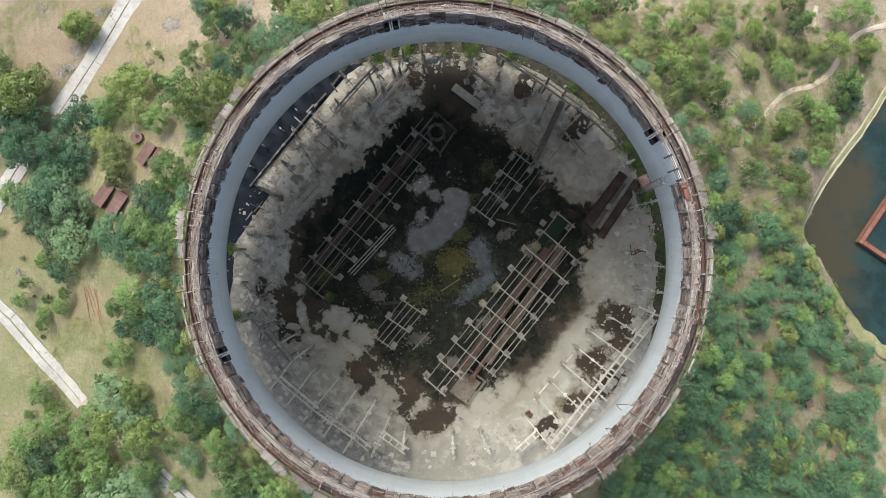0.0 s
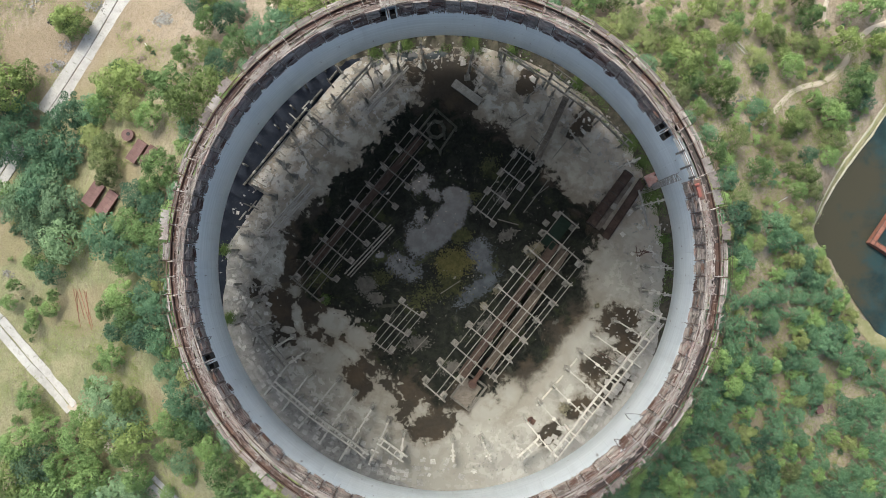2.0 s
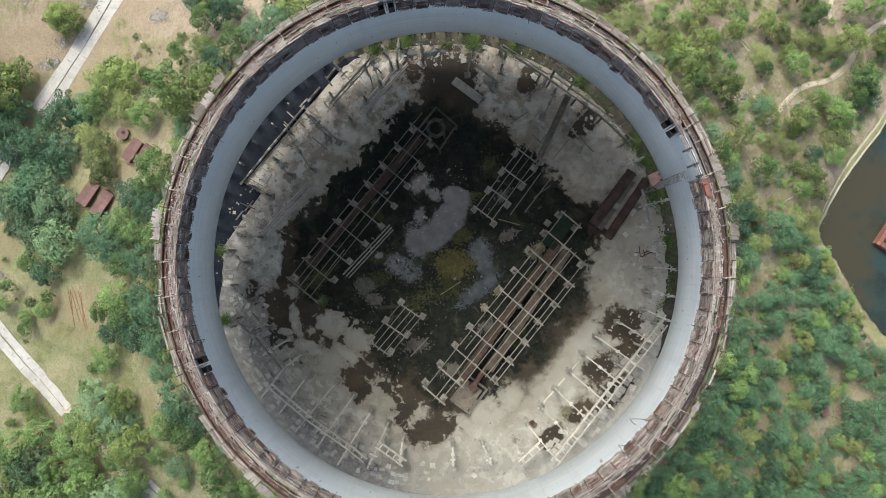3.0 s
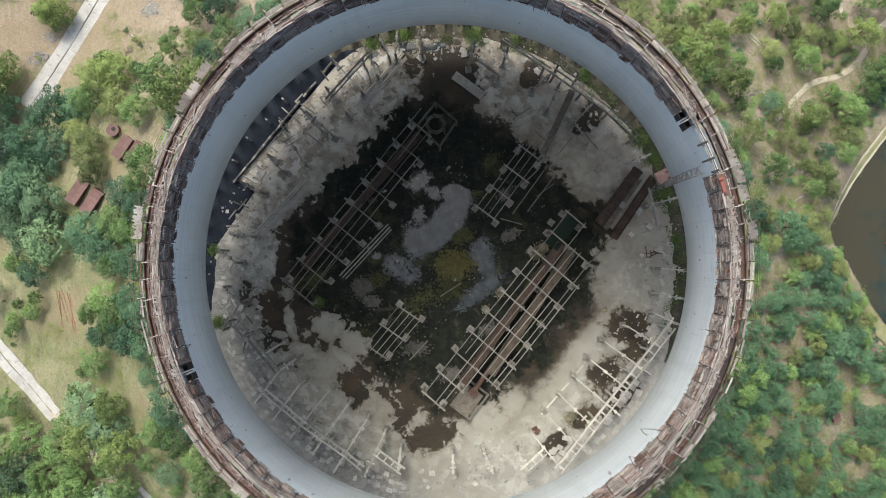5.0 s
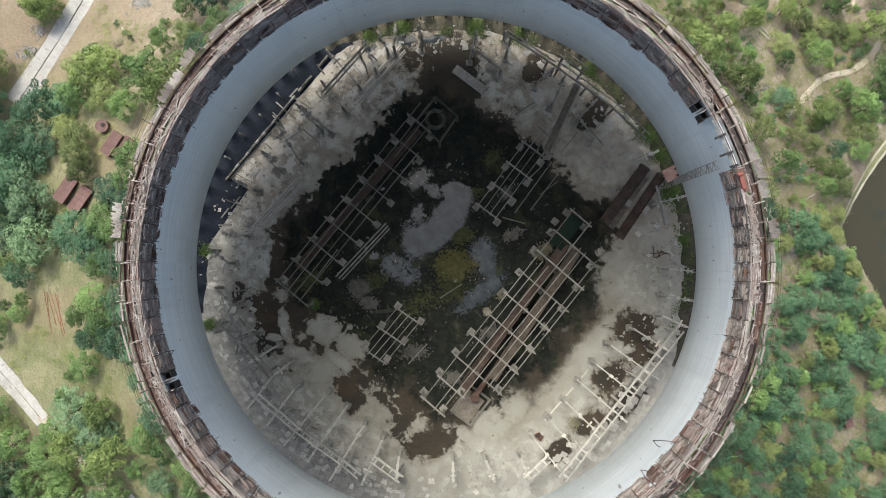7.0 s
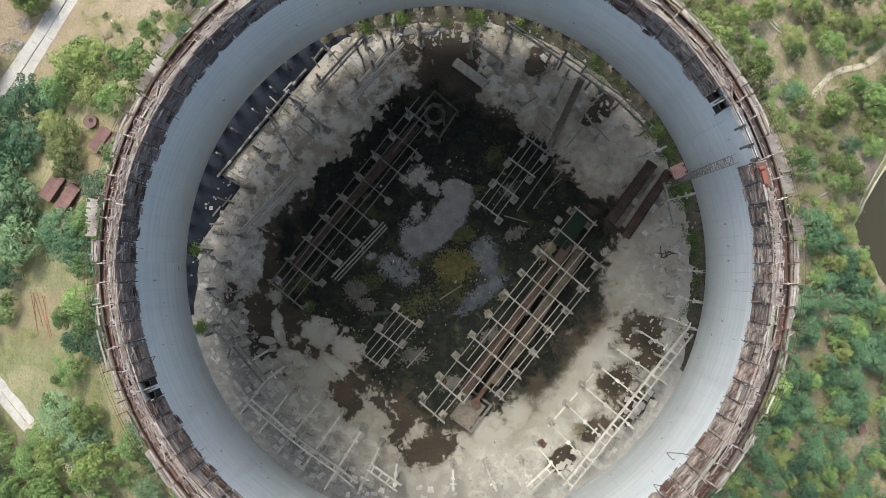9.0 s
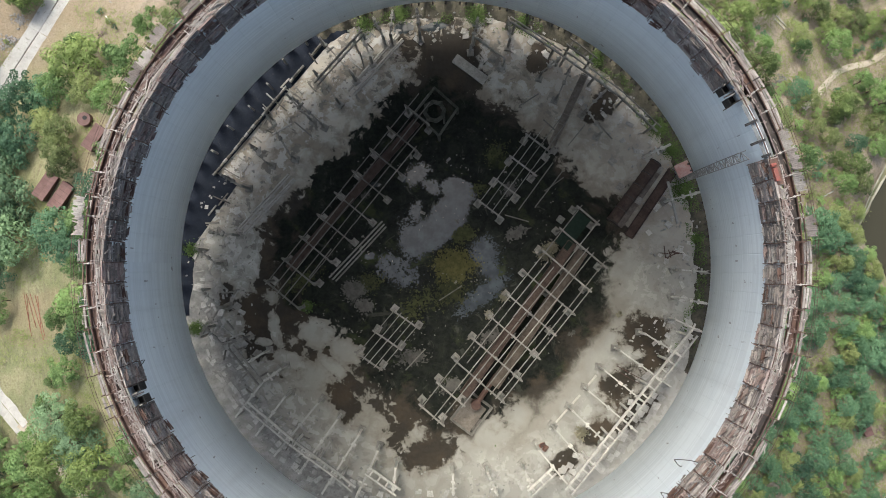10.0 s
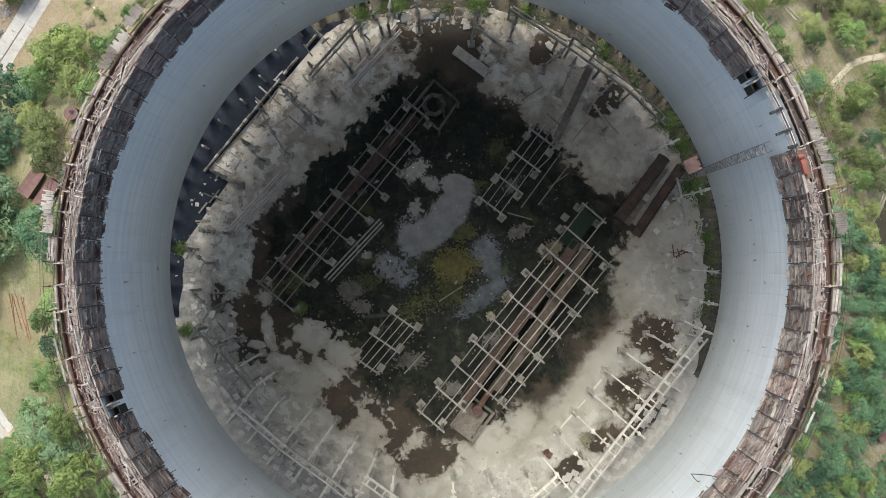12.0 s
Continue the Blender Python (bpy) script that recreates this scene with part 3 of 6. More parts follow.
tower = thing("cooling_tower", (*AXIS, 0), "unfinished bare concrete cooling tower shell open to the sky", "cooling tower")
zs = [FOOT_Z + (RIM_Z - FOOT_Z) * i / 26 for i in range(27)]
profile = [(shell_r(z), z) for z in zs] + [(shell_r(z) + 0.35 + 0.5 * (1 - (z - FOOT_Z) / (RIM_Z - FOOT_Z)), z) for z in reversed(zs)]
shell = part("shell", revolve(profile, 200), SHELL, tower, "pale blue-grey concrete shell with shutter seams")
part("ring_beam", revolve([(56.75, 10.7), (57.8, 10.7), (57.8, 11.48), (56.75, 11.48)], 160), BEAM, tower, "concrete ring beam at the shell's foot")
for i in range(80):
    a, b = 4.5 * i, 4.5 * i + 2.25
    g = Geo().beam(polar(57.3, b, 10.8), polar(61.8, a, -0.5), 0.75, 0.75)
    part("column", g, BEAM, tower)
    g = Geo().beam(polar(57.3, b, 10.8), polar(61.8, a + 4.5, -0.5), 0.75, 0.75)
    part("column", g, BEAM, tower)
bracket_data = Geo().box(Matrix.Identity(4), 0.7, 0.4, 0.5).box(pose(-0.25, 0, -0.4), 0.2, 0.3, 0.5).mesh("foot_bracket", DARKSTEEL)
rng = random.Random(8)
for i in range(240):
    a = 1.5 * i + rng.uniform(-0.12, 0.12)
    if not (a < 112 or a > 335) or rng.random() < 0.25:
        continue
    part("foot_bracket", bracket_data, DARKSTEEL, tower, "", Matrix.Translation(polar(56.05, a, 12.0) - tower.location) @ pose(0, 0, 0, 0, 0, a))
# darker ring added over the shell's top face, which renders too bright bare
g = Geo()
for i in range(193):
    a = 27.4 + 348.6 * i / 192
    g.v += [tuple(polar(r, a, z)) for r, z in ((38.3, 85.1), (38.9, 85.1), (38.9, 85.3), (38.3, 85.3))]
g.f = [(4 * i + k, 4 * i + 4 + k, 4 * i + 4 + (k + 1) % 4, 4 * i + (k + 1) % 4) for i in range(192) for k in range(4)]
part("coping", g, BEAM, tower, "grey ring added over the shell's top edge to tone it down")
part("basin_wall", revolve([(62.8, -0.8), (63.6, -0.8), (63.6, 0.4), (62.8, 0.4)], 120), CONCRETE, tower, "low concrete basin wall")

g = Geo()
g.v = [tuple(polar(62.8, 3 * i, 0)) for i in range(120)] + [tuple(polar(62.8, 3 * i, -0.5)) for i in range(120)]
g.f = [tuple(range(120))] + [(i, i + 120, (i + 1) % 120 + 120, (i + 1) % 120) for i in range(120)]
solid("floor", g, FLOOR, "concrete basin floor with dust, wet black silt and moss", "floor", kind="structure")


# ---- pools ----
def speckled(name, blobs, cell, amp, level, z, mat, label, category, seed):
    """A sheet with a frayed, flecked edge: cells kept where an ellipse plus broken noise stays above a level."""
    g = Geo()
    seen = {}

    def corner(i, j):
        if (i, j) not in seen:
            seen[(i, j)] = len(g.v)
            q = Vector((i * cell, j * cell, seed))
            g.v.append((i * cell + 0.35 * cell * noise.noise(q * 3.1), j * cell + 0.35 * cell * noise.noise(q * 3.7 + Vector((9, 0, 0))), z))
        return seen[(i, j)]

    x0, x1 = min(b[0] - 1.6 * b[2] for b in blobs), max(b[0] + 1.6 * b[2] for b in blobs)
    y0, y1 = min(b[1] - 1.6 * b[2] for b in blobs), max(b[1] + 1.6 * b[2] for b in blobs)
    spun = [(x, y, rx, ry, math.cos(radians(t)), math.sin(radians(t))) for x, y, rx, ry, t in blobs]
    for j in range(int(y0 / cell), int(y1 / cell) + 1):
        for i in range(int(x0 / cell), int(x1 / cell) + 1):
            x, y = (i + 0.5) * cell, (j + 0.5) * cell
            best = -1.0
            for bx, by, rx, ry, c, sn in spun:
                dx, dy = x - bx, y - by
                best = max(best, 1 - math.hypot((dx * c + dy * sn) / rx, (dy * c - dx * sn) / ry))
            if best < -0.6:
                continue
            q = Vector((x, y, seed))
            val = best + amp * (0.5 * noise.noise(q * 0.3) + 0.6 * noise.noise(q * 0.8) + 0.9 * noise.noise(q * 1.7) + 1.1 * noise.noise(q * 3.3))
            if val > level:
                g.f.append((corner(i, j), corner(i + 1, j), corner(i + 1, j + 1), corner(i, j + 1)))
    return solid(name, g, mat, label, category, kind="structure")


GREY_POOL = "shallow pool of grey silty water mirroring the sky"
BLOBS = [
    (0.16, [((2.51, 17.31), 4.5, 3.4, -25), ((0.04, 11.22), 7.0, 4.5, 60), ((-4.91, 6.75), 5.7, 4.1, 25)]),
    (0.34, [((-7.05, 21.15), 4.0, 2.5, 40), ((-3.7, 18.3), 1.9, 2.5, 60)]),
    (0.55, [((-11.94, -0.32), 5.2, 3.5, -20), ((-8.59, -2.79), 3.5, 1.5, 25)]),
    (0.5, [((-8.62, 5.88), 3.0, 5.2, 10), ((-7.03, 12.45), 2.0, 2.7, 0)]),
    (0.42, [((8.72, 3.43), 3.8, 4.0, 60), ((9.46, -0.65), 3.0, 2.2, 0)]),
    (0.4, [((8.23, -6.09), 8.2, 2.4, 37)]),
    (0.3, [((-17.53, 2.51), 1.5, 0.9, 20), ((-16.36, 18.9), 1.2, 0.7, 0)]),
    (0.2, [((-10.23, 54.91), 2.6, 1.4, 10), ((-3.23, 55.17), 3.4, 1.2, 8), ((-18.56, 52.91), 1.8, 0.8, 30)]),
]
for i, (amp, group) in enumerate(BLOBS):
    speckled("pool", [(*c, rx, ry, t) for c, rx, ry, t in group], 0.16, amp, 0.05 + 0.34 * amp, 0.03 + 0.006 * i, POOL, GREY_POOL, "water", 3.0 + i)
MOSS = mottled("pond_moss", (0.030, 0.037, 0.014), (0.066, 0.068, 0.026), 0.8, 0.95, 0.4, (0.022, 0.026, 0.012), 0.1)
MATS = [((1.67, 0.32), 5.4, 4.2, 0), ((3.76, 7.51), 3.2, 2.0, 20), ((-6.97, -8.35), 5.5, 4.2, 30), ((-17.5, -3.43), 3.7, 2.5, 30), ((10.93, 26.4), 3.7, 2.5, 30), ((-33.61, -3.46), 5.0, 2.2, 30), ((1.06, -5.86), 5.0, 3.7, 0), ((6.97, 17.69), 2.2, 1.7, 40)]
OLIVE = mottled("olive_moss", (0.075, 0.072, 0.022), (0.135, 0.125, 0.045), 0.8, 0.95, 0.4, (0.045, 0.047, 0.018), 0.1)
for i, (c, rx, ry, t) in enumerate(MATS):
    speckled("moss_mat", [(*c, rx, ry, t)], 0.16, 0.4 if i < 2 else 0.7, 0.10 if i < 2 else 0.38, 0.10 + 0.006 * i, OLIVE if i == 0 else MOSS, "olive green mat of moss and weeds in the pool", "moss", 20.0 + i)
FLAKES = [((-21.46, -5.29), 3.2, 3.0, 20), ((-18.72, -8.99), 2.7, 2.0, 0), ((15.27, 7.53), 3.2, 1.7, 30), ((1.1, -26.8), 4.5, 2.2, 20), ((-8.17, -20.67), 5.0, 2.7, 10), ((9.72, -15.7), 3.7, 2.2, 30), ((14.04, 17.7), 3.0, 1.7, 40), ((28.22, -15.04), 1.7, 0.9, 30), ((-18.83, 16.41), 1.5, 0.7, 20)]
CRUST = mottled("dried_silt_crust", (0.075, 0.073, 0.065), (0.13, 0.125, 0.112), 0.8, 0.95, 0.3, (0.11, 0.10, 0.09))
for i, (c, rx, ry, t) in enumerate(FLAKES):
    speckled("silt_crust", [(*c, rx, ry, t)], 0.2, 0.4, 0.2 if i < 3 else 0.36, 0.14 + 0.006 * i, CRUST, "grey flaking crust of dried silt in black mud", "crust", 40.0 + i)
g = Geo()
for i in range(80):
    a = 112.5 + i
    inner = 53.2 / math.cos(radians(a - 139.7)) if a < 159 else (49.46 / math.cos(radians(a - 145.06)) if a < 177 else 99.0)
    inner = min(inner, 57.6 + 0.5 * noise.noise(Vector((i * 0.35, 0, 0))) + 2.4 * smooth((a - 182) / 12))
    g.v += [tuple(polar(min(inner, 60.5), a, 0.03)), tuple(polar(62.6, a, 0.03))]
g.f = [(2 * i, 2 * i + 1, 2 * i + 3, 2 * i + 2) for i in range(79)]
solid("channel_lining", g, BASIN, "dark blue-black channel between fill wall and shell", "channel", kind="structure")
g = Geo()
for i in range(288):
    a = -24 + 0.5 * i
    inner = 56.9 + 0.9 * noise.noise(Vector((i * 0.11, 3, 0))) + 0.6 * noise.noise(Vector((i * 0.4, 7, 0))) + 2.4 * smooth((-8 - a) / 16) + 2.0 * smooth((a - 106) / 10)
    g.v += [tuple(polar(inner, a, 0.05)), tuple(polar(inner + 0.5, a, 0.10)), tuple(polar(62.6, a, 0.10))]
g.f = [(3 * i + k, 3 * i + k + 1, 3 * i + k + 4, 3 * i + k + 3) for i in range(287) for k in range(2)]
silt = Geo()
for i in range(186):
    a = 174 + 0.5 * i
    inner = 52.6 + 1.5 * noise.noise(Vector((i * 0.09, 5, 0))) + 0.7 * noise.noise(Vector((i * 0.4, 1, 0))) + 7.5 * smooth((a - 244) / 22) + 2.5 * smooth((186 - a) / 8)
    silt.v += [tuple(polar(inner, a, 0.012)), tuple(polar(62.6, a, 0.012))]
silt.f = [(2 * i, 2 * i + 1, 2 * i + 3, 2 * i + 2) for i in range(185)]
solid("silt_gutter", silt, SILT, "grey silt under scattered cover plates", "gutter", kind="structure")
solid("mossy_gutter", g, GUTTER, "brown overgrown gutter along the foot of the shell", "gutter", kind="structure")


# ---- precast frames that carried the fill ----
FRAME_H = 8.5


def pad_mesh(size):
    """A square footing block with a raised collar."""
    gg = Geo().box(Matrix.Identity(4), size, size, 0.55, True)
    gg.box(pose(0, 0, 0.55), size * 0.62, size * 0.62, 0.3, True)
    return gg.mesh("footing", BEAM)


PAD = pad_mesh(1.55)
COL = Geo().box(pose(0, 0, 0.3), 0.5, 0.5, FRAME_H - 0.9, True).box(pose(0, 0, FRAME_H - 0.75), 0.75, 0.5, 0.35, True).mesh("column", BEAM)


def fill_frame(name, start, step, across, rows, rails, label, seed, rail_w=0.18, mat=None):
    """Rows of crossbeams on columns with footings; rails run along. rows: (from, to) across; rails: (offset, first row, last row)."""
    rng = random.Random(seed)
    mat = mat or BEAM
    start, step, across = Vector(start), Vector(step), Vector(across).normalized()
    turn = math.degrees(math.atan2(across.y, across.x))
    fr = thing(name, (start.x, start.y, 0), label, "concrete frame", "fill frames in the basin")
    for i, (lo, hi) in enumerate(rows):
        a, b = start + step * i + across * lo, start + step * i + across * hi
        over = 0.6
        geo = Geo().beam((*(a - across * over), FRAME_H - 0.25 + rng.uniform(-0.05, 0.05)), (*(b + across * over), FRAME_H - 0.25 + rng.uniform(-0.05, 0.05)), 0.32, 0.55)
        part("crossbeam", geo, mat, fr)
        posts = [a, b] if hi - lo < 9.5 else [a, a.lerp(b, 0.5), b]
        for p in posts:
            post = part("column", COL, BEAM, fr, "", pose(p.x - start.x, p.y - start.y, 0, 0, 0, turn))
            part("footing", PAD, CONCRETE, post, "", pose(0, 0, 0, 0, 0, rng.uniform(-4, 4)))
    for off, first, last in rails:
        a = start + step * (first - 0.12) + across * off
        b = start + step * (last + 0.12) + across * off
        n = max(1, round((last - first) / 2))
        for k in range(n):
            if rng.random() < 0.05 and n > 1:
                continue
            p, q = a.lerp(b, k / n), a.lerp(b, (k + 0.985) / n)
            s = across * rng.uniform(-0.07, 0.07)
            sag = rng.uniform(-0.04, 0.05)
            part("rail", Geo().beam((*(p + s), FRAME_H + 0.22 + sag), (*(q - s), FRAME_H + 0.22 - sag), rail_w, 0.4), mat, fr)
    return fr


ROW_STEP = (-3.80, -4.78)
fill_frame("fill_frame", (28.54, 13.06), ROW_STEP, (0.76, -0.65), [(0, 5.4)] + [(0, 12.5), (0, 13.0), (0, 13.4), (0, 12.9), (0, 13.4), (0, 13.3), (0, 13.4)] + [(0, 7.0), (0, 6.2)],
           [(0.3, 0, 9), (2.0, 0, 9), (3.7, 0, 9), (5.2, 0, 9), (7.0, 1, 8), (8.6, 1, 7), (10.2, 1, 7), (11.7, 1, 7), (13.0, 2, 7)],
           "grey precast concrete frame with long slender beams over wet floor", 5)
fill_frame("fill_frame", (-8.97, 35.06), ROW_STEP, (0.77, -0.63), [(0, 6.0), (0, 7.6), (0, 8.0), (0, 8.6), (0, 9.2), (0, 8.8), (0, 8.4), (0, 8.4), (0, 9.2)],
           [(0.4, -0.5, 8), (2.2, -0.7, 8), (3.6, -0.5, 8), (5.3, 0, 8), (7.2, 1, 8)],
           "dark concrete frame with mud and painted shade, rusty troughs in black water", 6, 0.18, DARKBEAM)
fill_frame("fill_frame", (17.41, 28.82), (-3.5, -4.8), (0.80, -0.60), [(0, 6.2), (0, 6.4), (0, 6.2), (0, 6.2)],
           [(0.3, 0, 3), (1.9, -0.6, 3), (3.6, -1.2, 3), (5.2, -1.2, 3)], "small grey concrete frame standing in moss and silt", 7)
fill_frame("fill_frame", (-11.87, -9.41), (-3.85, -4.6), (0.83, -0.56), [(0, 6.6), (0, 6.6), (0, 6.2)],
           [(0.3, 0, 2), (1.9, 0, 2), (3.4, 0, 2), (4.9, 0, 2), (6.3, 0, 2)], "short grey concrete frame of three crossbeams", 8)


def bar(name, a, b, w, h, mat, label, category, group="", z0=0.0, z1=None):
    """A single straight piece between two points on plan."""
    z1 = z0 if z1 is None else z1
    return solid(name, Geo().beam((*a, z0 + h / 2), (*b, z1 + h / 2), w, h), mat, label, category, group)


DUSTSTEEL = mottled("dusty_rusted_steel", (0.125, 0.105, 0.09), (0.19, 0.168, 0.148), 0.8, 0.9, 0.4, (0.075, 0.058, 0.048))
SILTSTEEL = mottled("silted_steel", (0.20, 0.172, 0.145), (0.29, 0.258, 0.222), 0.8, 0.9, 0.4, (0.10, 0.078, 0.062))
TROUGHRUST = mottled("mud_caked_rust", (0.070, 0.047, 0.038), (0.11, 0.080, 0.066), 0.8, 0.9, 0.4, (0.05, 0.04, 0.034))
MUDSTEEL = mottled("mud_caked_steel", (0.095, 0.077, 0.062), (0.15, 0.125, 0.10), 0.8, 0.9, 0.3, (0.08, 0.055, 0.045))


def trough(a, b, w, z, mat, label, name="steel_trough"):
    """An open channel of sheet steel on cross feet."""
    a, b = Vector(a), Vector(b)
    d = (b - a).normalized()
    s = Vector((-d.y, d.x))
    t = thing(name, (*a, z), label, "trough")
    part("base", Geo().beam((*a, z + 0.1), (*b, z + 0.1), w, 0.12), mat, t)
    for side in (-1, 1):
        o = s * side * w / 2
        part("side", Geo().beam((*(a + o), z + 0.45), (*(b + o), z + 0.45), 0.12, 0.9), mat, t)
    n = max(2, int((b - a).length / 2.4))
    for i in range(n + 1):
        p = a.lerp(b, i / n)
        part("crossbar", Geo().beam((*(p - s * w / 2), z + 0.85), (*(p + s * w / 2), z + 0.85), 0.14, 0.12), mat, t)
        if z > 1 and i % 2 == 0:
            part("leg", Geo().beam((p.x, p.y, 0), (p.x, p.y, z + 0.05), 0.3, 0.3), mat, t)
    return t


trough((22.92, 26.96), (30.07, 42.25), 1.5, 6.6, SILTSTEEL, "mud-brown steel channel raised on legs")
trough((27.62, 5.42), (3.7, -28.09), 2.1, 4.8, TROUGHRUST, "dull rust-brown channel under the concrete beams")
trough((30.01, 3.5), (10.38, -26.16), 2.3, 4.4, MUDSTEEL, "mud-brown channel under the concrete beams")
trough((-6.83, 32.02), (-34.77, -0.34), 1.8, 5.8, TROUGHRUST, "dark rusty channel slung beneath the frame")
pa, pb = (47.16, 23.74), (37.31, 10.45)
pipe = thing("flume_pipe", (*pa, 0), "wide rust-brown steel pipe section lying on the floor", "pipe")
FLUME = mottled("sooty_rust", (0.060, 0.040, 0.034), (0.105, 0.074, 0.062), 0.5, 0.9, 0.4, (0.035, 0.027, 0.024))
barrel = part("barrel", Geo().tube((*pa, 1.35), (*pb, 1.35), 1.35, 20), FLUME, pipe)
for i in range(6):
    p, q = Vector((*pa, 1.35)).lerp(Vector((*pb, 1.35)), i / 5 - 0.008), Vector((*pa, 1.35)).lerp(Vector((*pb, 1.35)), i / 5 + 0.008)
    part("flange", Geo().tube(p, q, 1.5, 20), DARKSTEEL, barrel)
trough((51.24, 22.09), (41.1, 7.04), 2.0, 0.4, FLUME, "rust-brown open steel flume beside a wide pipe")
bar("flume_bed", (48.4, 23.1), (38.9, 9.5), 1.9, 1.0, DUSTSTEEL, "grey-brown silted steel bed between pipe and flume", "flume bed")
bar("netting", (30.39, 11.42), (25.22, 4.69), 3.4, 0.06, GREENNET, "dark green netting spread beneath the beams", "netting", z0=5.0)
for a, b, k in (((-36.26, 21.36), (-47.97, 8.66), 1), ((-11.51, 53.64), (-23.17, 40.6), 2), ((-14.84, 10.45), (-26.92, -2.46), 3)):
    a, b = Vector(a), Vector(b)
    s = Vector((-(b - a).y, (b - a).x)).normalized()
    for i, off in enumerate((0, 0.55, 1.6, 2.1) if k != 3 else (0, 0.8, 1.5)):
        j = 0.6 * ((i * 7 + k) % 3) / 2
        p, q = a + s * off + (b - a) * 0.03 * j, b + s * (off + 0.25 * j) - (b - a) * 0.04 * j
        bar("long_beam", p, q, 0.34, 0.4, BEAM if k == 3 else PALECON, "grey precast beam lying in a bundle on the floor", "concrete beam", "bundled beams")


GREYGREEN = mottled("dark_grey_green_concrete", (0.050, 0.053, 0.042), (0.100, 0.100, 0.084), 0.7, 0.9, 0.4, (0.03, 0.035, 0.022))


def hopper(x, y):
    """A hexagonal concrete well head with a round hole."""
    t = thing("well_head", (x, y, 0), "dark grey-green octagonal concrete well head with a round hole", "well head")
    m = 8
    for i in range(m):
        a0, a1 = 360 / m * i + 10, 360 / m * (i + 1) + 10
        pts = [Vector((x + r * math.cos(radians(a)), y + r * math.sin(radians(a)))) for r, a in ((1.7, a0), (1.7, a1), (2.6, a1), (2.6, a0))]
        gg = Geo().faces([(*p, z) for z in (5.2, 5.8) for p in pts], [(3, 2, 1, 0), (4, 5, 6, 7), (0, 1, 5, 4), (1, 2, 6, 5), (2, 3, 7, 6), (3, 0, 4, 7)])
        part("segment", gg, GREYGREEN, t)
        if i % 2 == 0:
            part("leg", Geo().box(pose(*pts[2], 0), 0.5, 0.5, 5.3, True), GREYGREEN, t)
    ring = ((0.0, 5.1), (5.1, 0.6), (1.0, -5.5), (-4.4, -0.4))
    for a, b in zip(ring, ring[1:] + ring[:1]):
        part("brace", Geo().beam((x + a[0], y + a[1], 5.9), (x + b[0], y + b[1], 6.0), 0.5, 0.45), GREYGREEN, t)
        part("post", Geo().box(pose(x + a[0], y + a[1], 0, 0, 0, 40), 0.5, 0.5, 6.0, True), GREYGREEN, t)


hopper(*(-2.89, 34.54))

bar("wall_panel", (1.59, 47.88), (8.69, 42.63), 2.2, 0.7, BEAM, "long grey concrete wall panel lying in dark mud", "wall panel")


def pump_sump(a):
    t = thing("pump_sump", (*a, 0), "square concrete sump with a rusty pump at its corner", "sump")
    c = pose(a[0], a[1], 0, 0, 0, FRAME_TURN)
    for x, y, sx, sy in ((0, 2.9, 8.0, 0.5), (0, -2.9, 8.0, 0.5), (3.8, 0, 0.5, 5.4), (-3.8, 0, 0.5, 5.4)):
        part("curb", Geo().box(c @ pose(x, y, 0), sx, sy, 0.8, True), DARKBEAM, t)
    part("cover", Geo().box(c @ pose(-0.4, 0.3, 0), 6.4, 4.8, 0.5, True), SILTSTEEL, t)
    part("pump", Geo().tube(c @ Vector((2.4, 0.6, 0.6)), c @ Vector((2.4, 0.6, 2.6)), 1.1, 16), RUST, t, "rust-red pump housing")
    part("pipe", Geo().tube(c @ Vector((2.4, 0.6, 1.8)), c @ Vector((10.4, 0.9, 1.8)), 0.6, 12), RUST, t)


pump_sump((5.55, -33.16))


# ---- broken perimeter structure ----
def rim_beam(a, b, z0=7.6, z1=None, w=0.31, h=0.4, mat=PALECON, foot=True, seed=0):
    """A beam with its columns, knots and footing, as they stand round the basin's edge."""
    z1 = z0 if z1 is None else z1
    t = thing("ring_frame", (*b, 0), "grey broken concrete beam on a column with a square footing", "concrete frame", "broken frames round the basin")
    part("beam", Geo().beam((*a, z0), (*b, z1), w, h), mat, t)
    c = Vector(a).lerp(Vector(b), 0.6)
    zc = z0 + (z1 - z0) * 0.6
    part("bracket", Geo().box(pose(c.x, c.y, zc, 0, 0, 20 + seed * 31), 0.85, 0.7, 0.7), mat, t)
    c2 = Vector(a).lerp(Vector(b), 0.12 + 0.04 * (seed % 3))
    part("bracket", Geo().box(pose(c2.x, c2.y, z0, 0, 0, 50 + seed * 17), 0.7, 0.55, 0.6), mat, t)
    e = Vector(a).lerp(Vector(b), 0.32)
    n = Vector((-(b[1] - a[1]), b[0] - a[0])).normalized() * (0.55 + 0.15 * (seed % 4))
    ze = z0 + (z1 - z0) * 0.32
    part("stub_arm", Geo().beam((e.x - n.x, e.y - n.y, ze), (e.x + n.x, e.y + n.y, ze), 0.34, 0.36), mat, t)
    if foot:
        part("column", Geo().box(pose(*b, 0.4, 0, 0, FRAME_TURN), 0.45, 0.45, z1 - 0.4, True), mat, t)
        part("footing", PAD, CONCRETE, t, "", pose(0, 0, 0, 0, 0, FRAME_TURN + seed * 7))
        part("column", Geo().box(pose(*a, 0, 0, 0, FRAME_TURN), 0.45, 0.45, z0, True), mat, t)
    return t


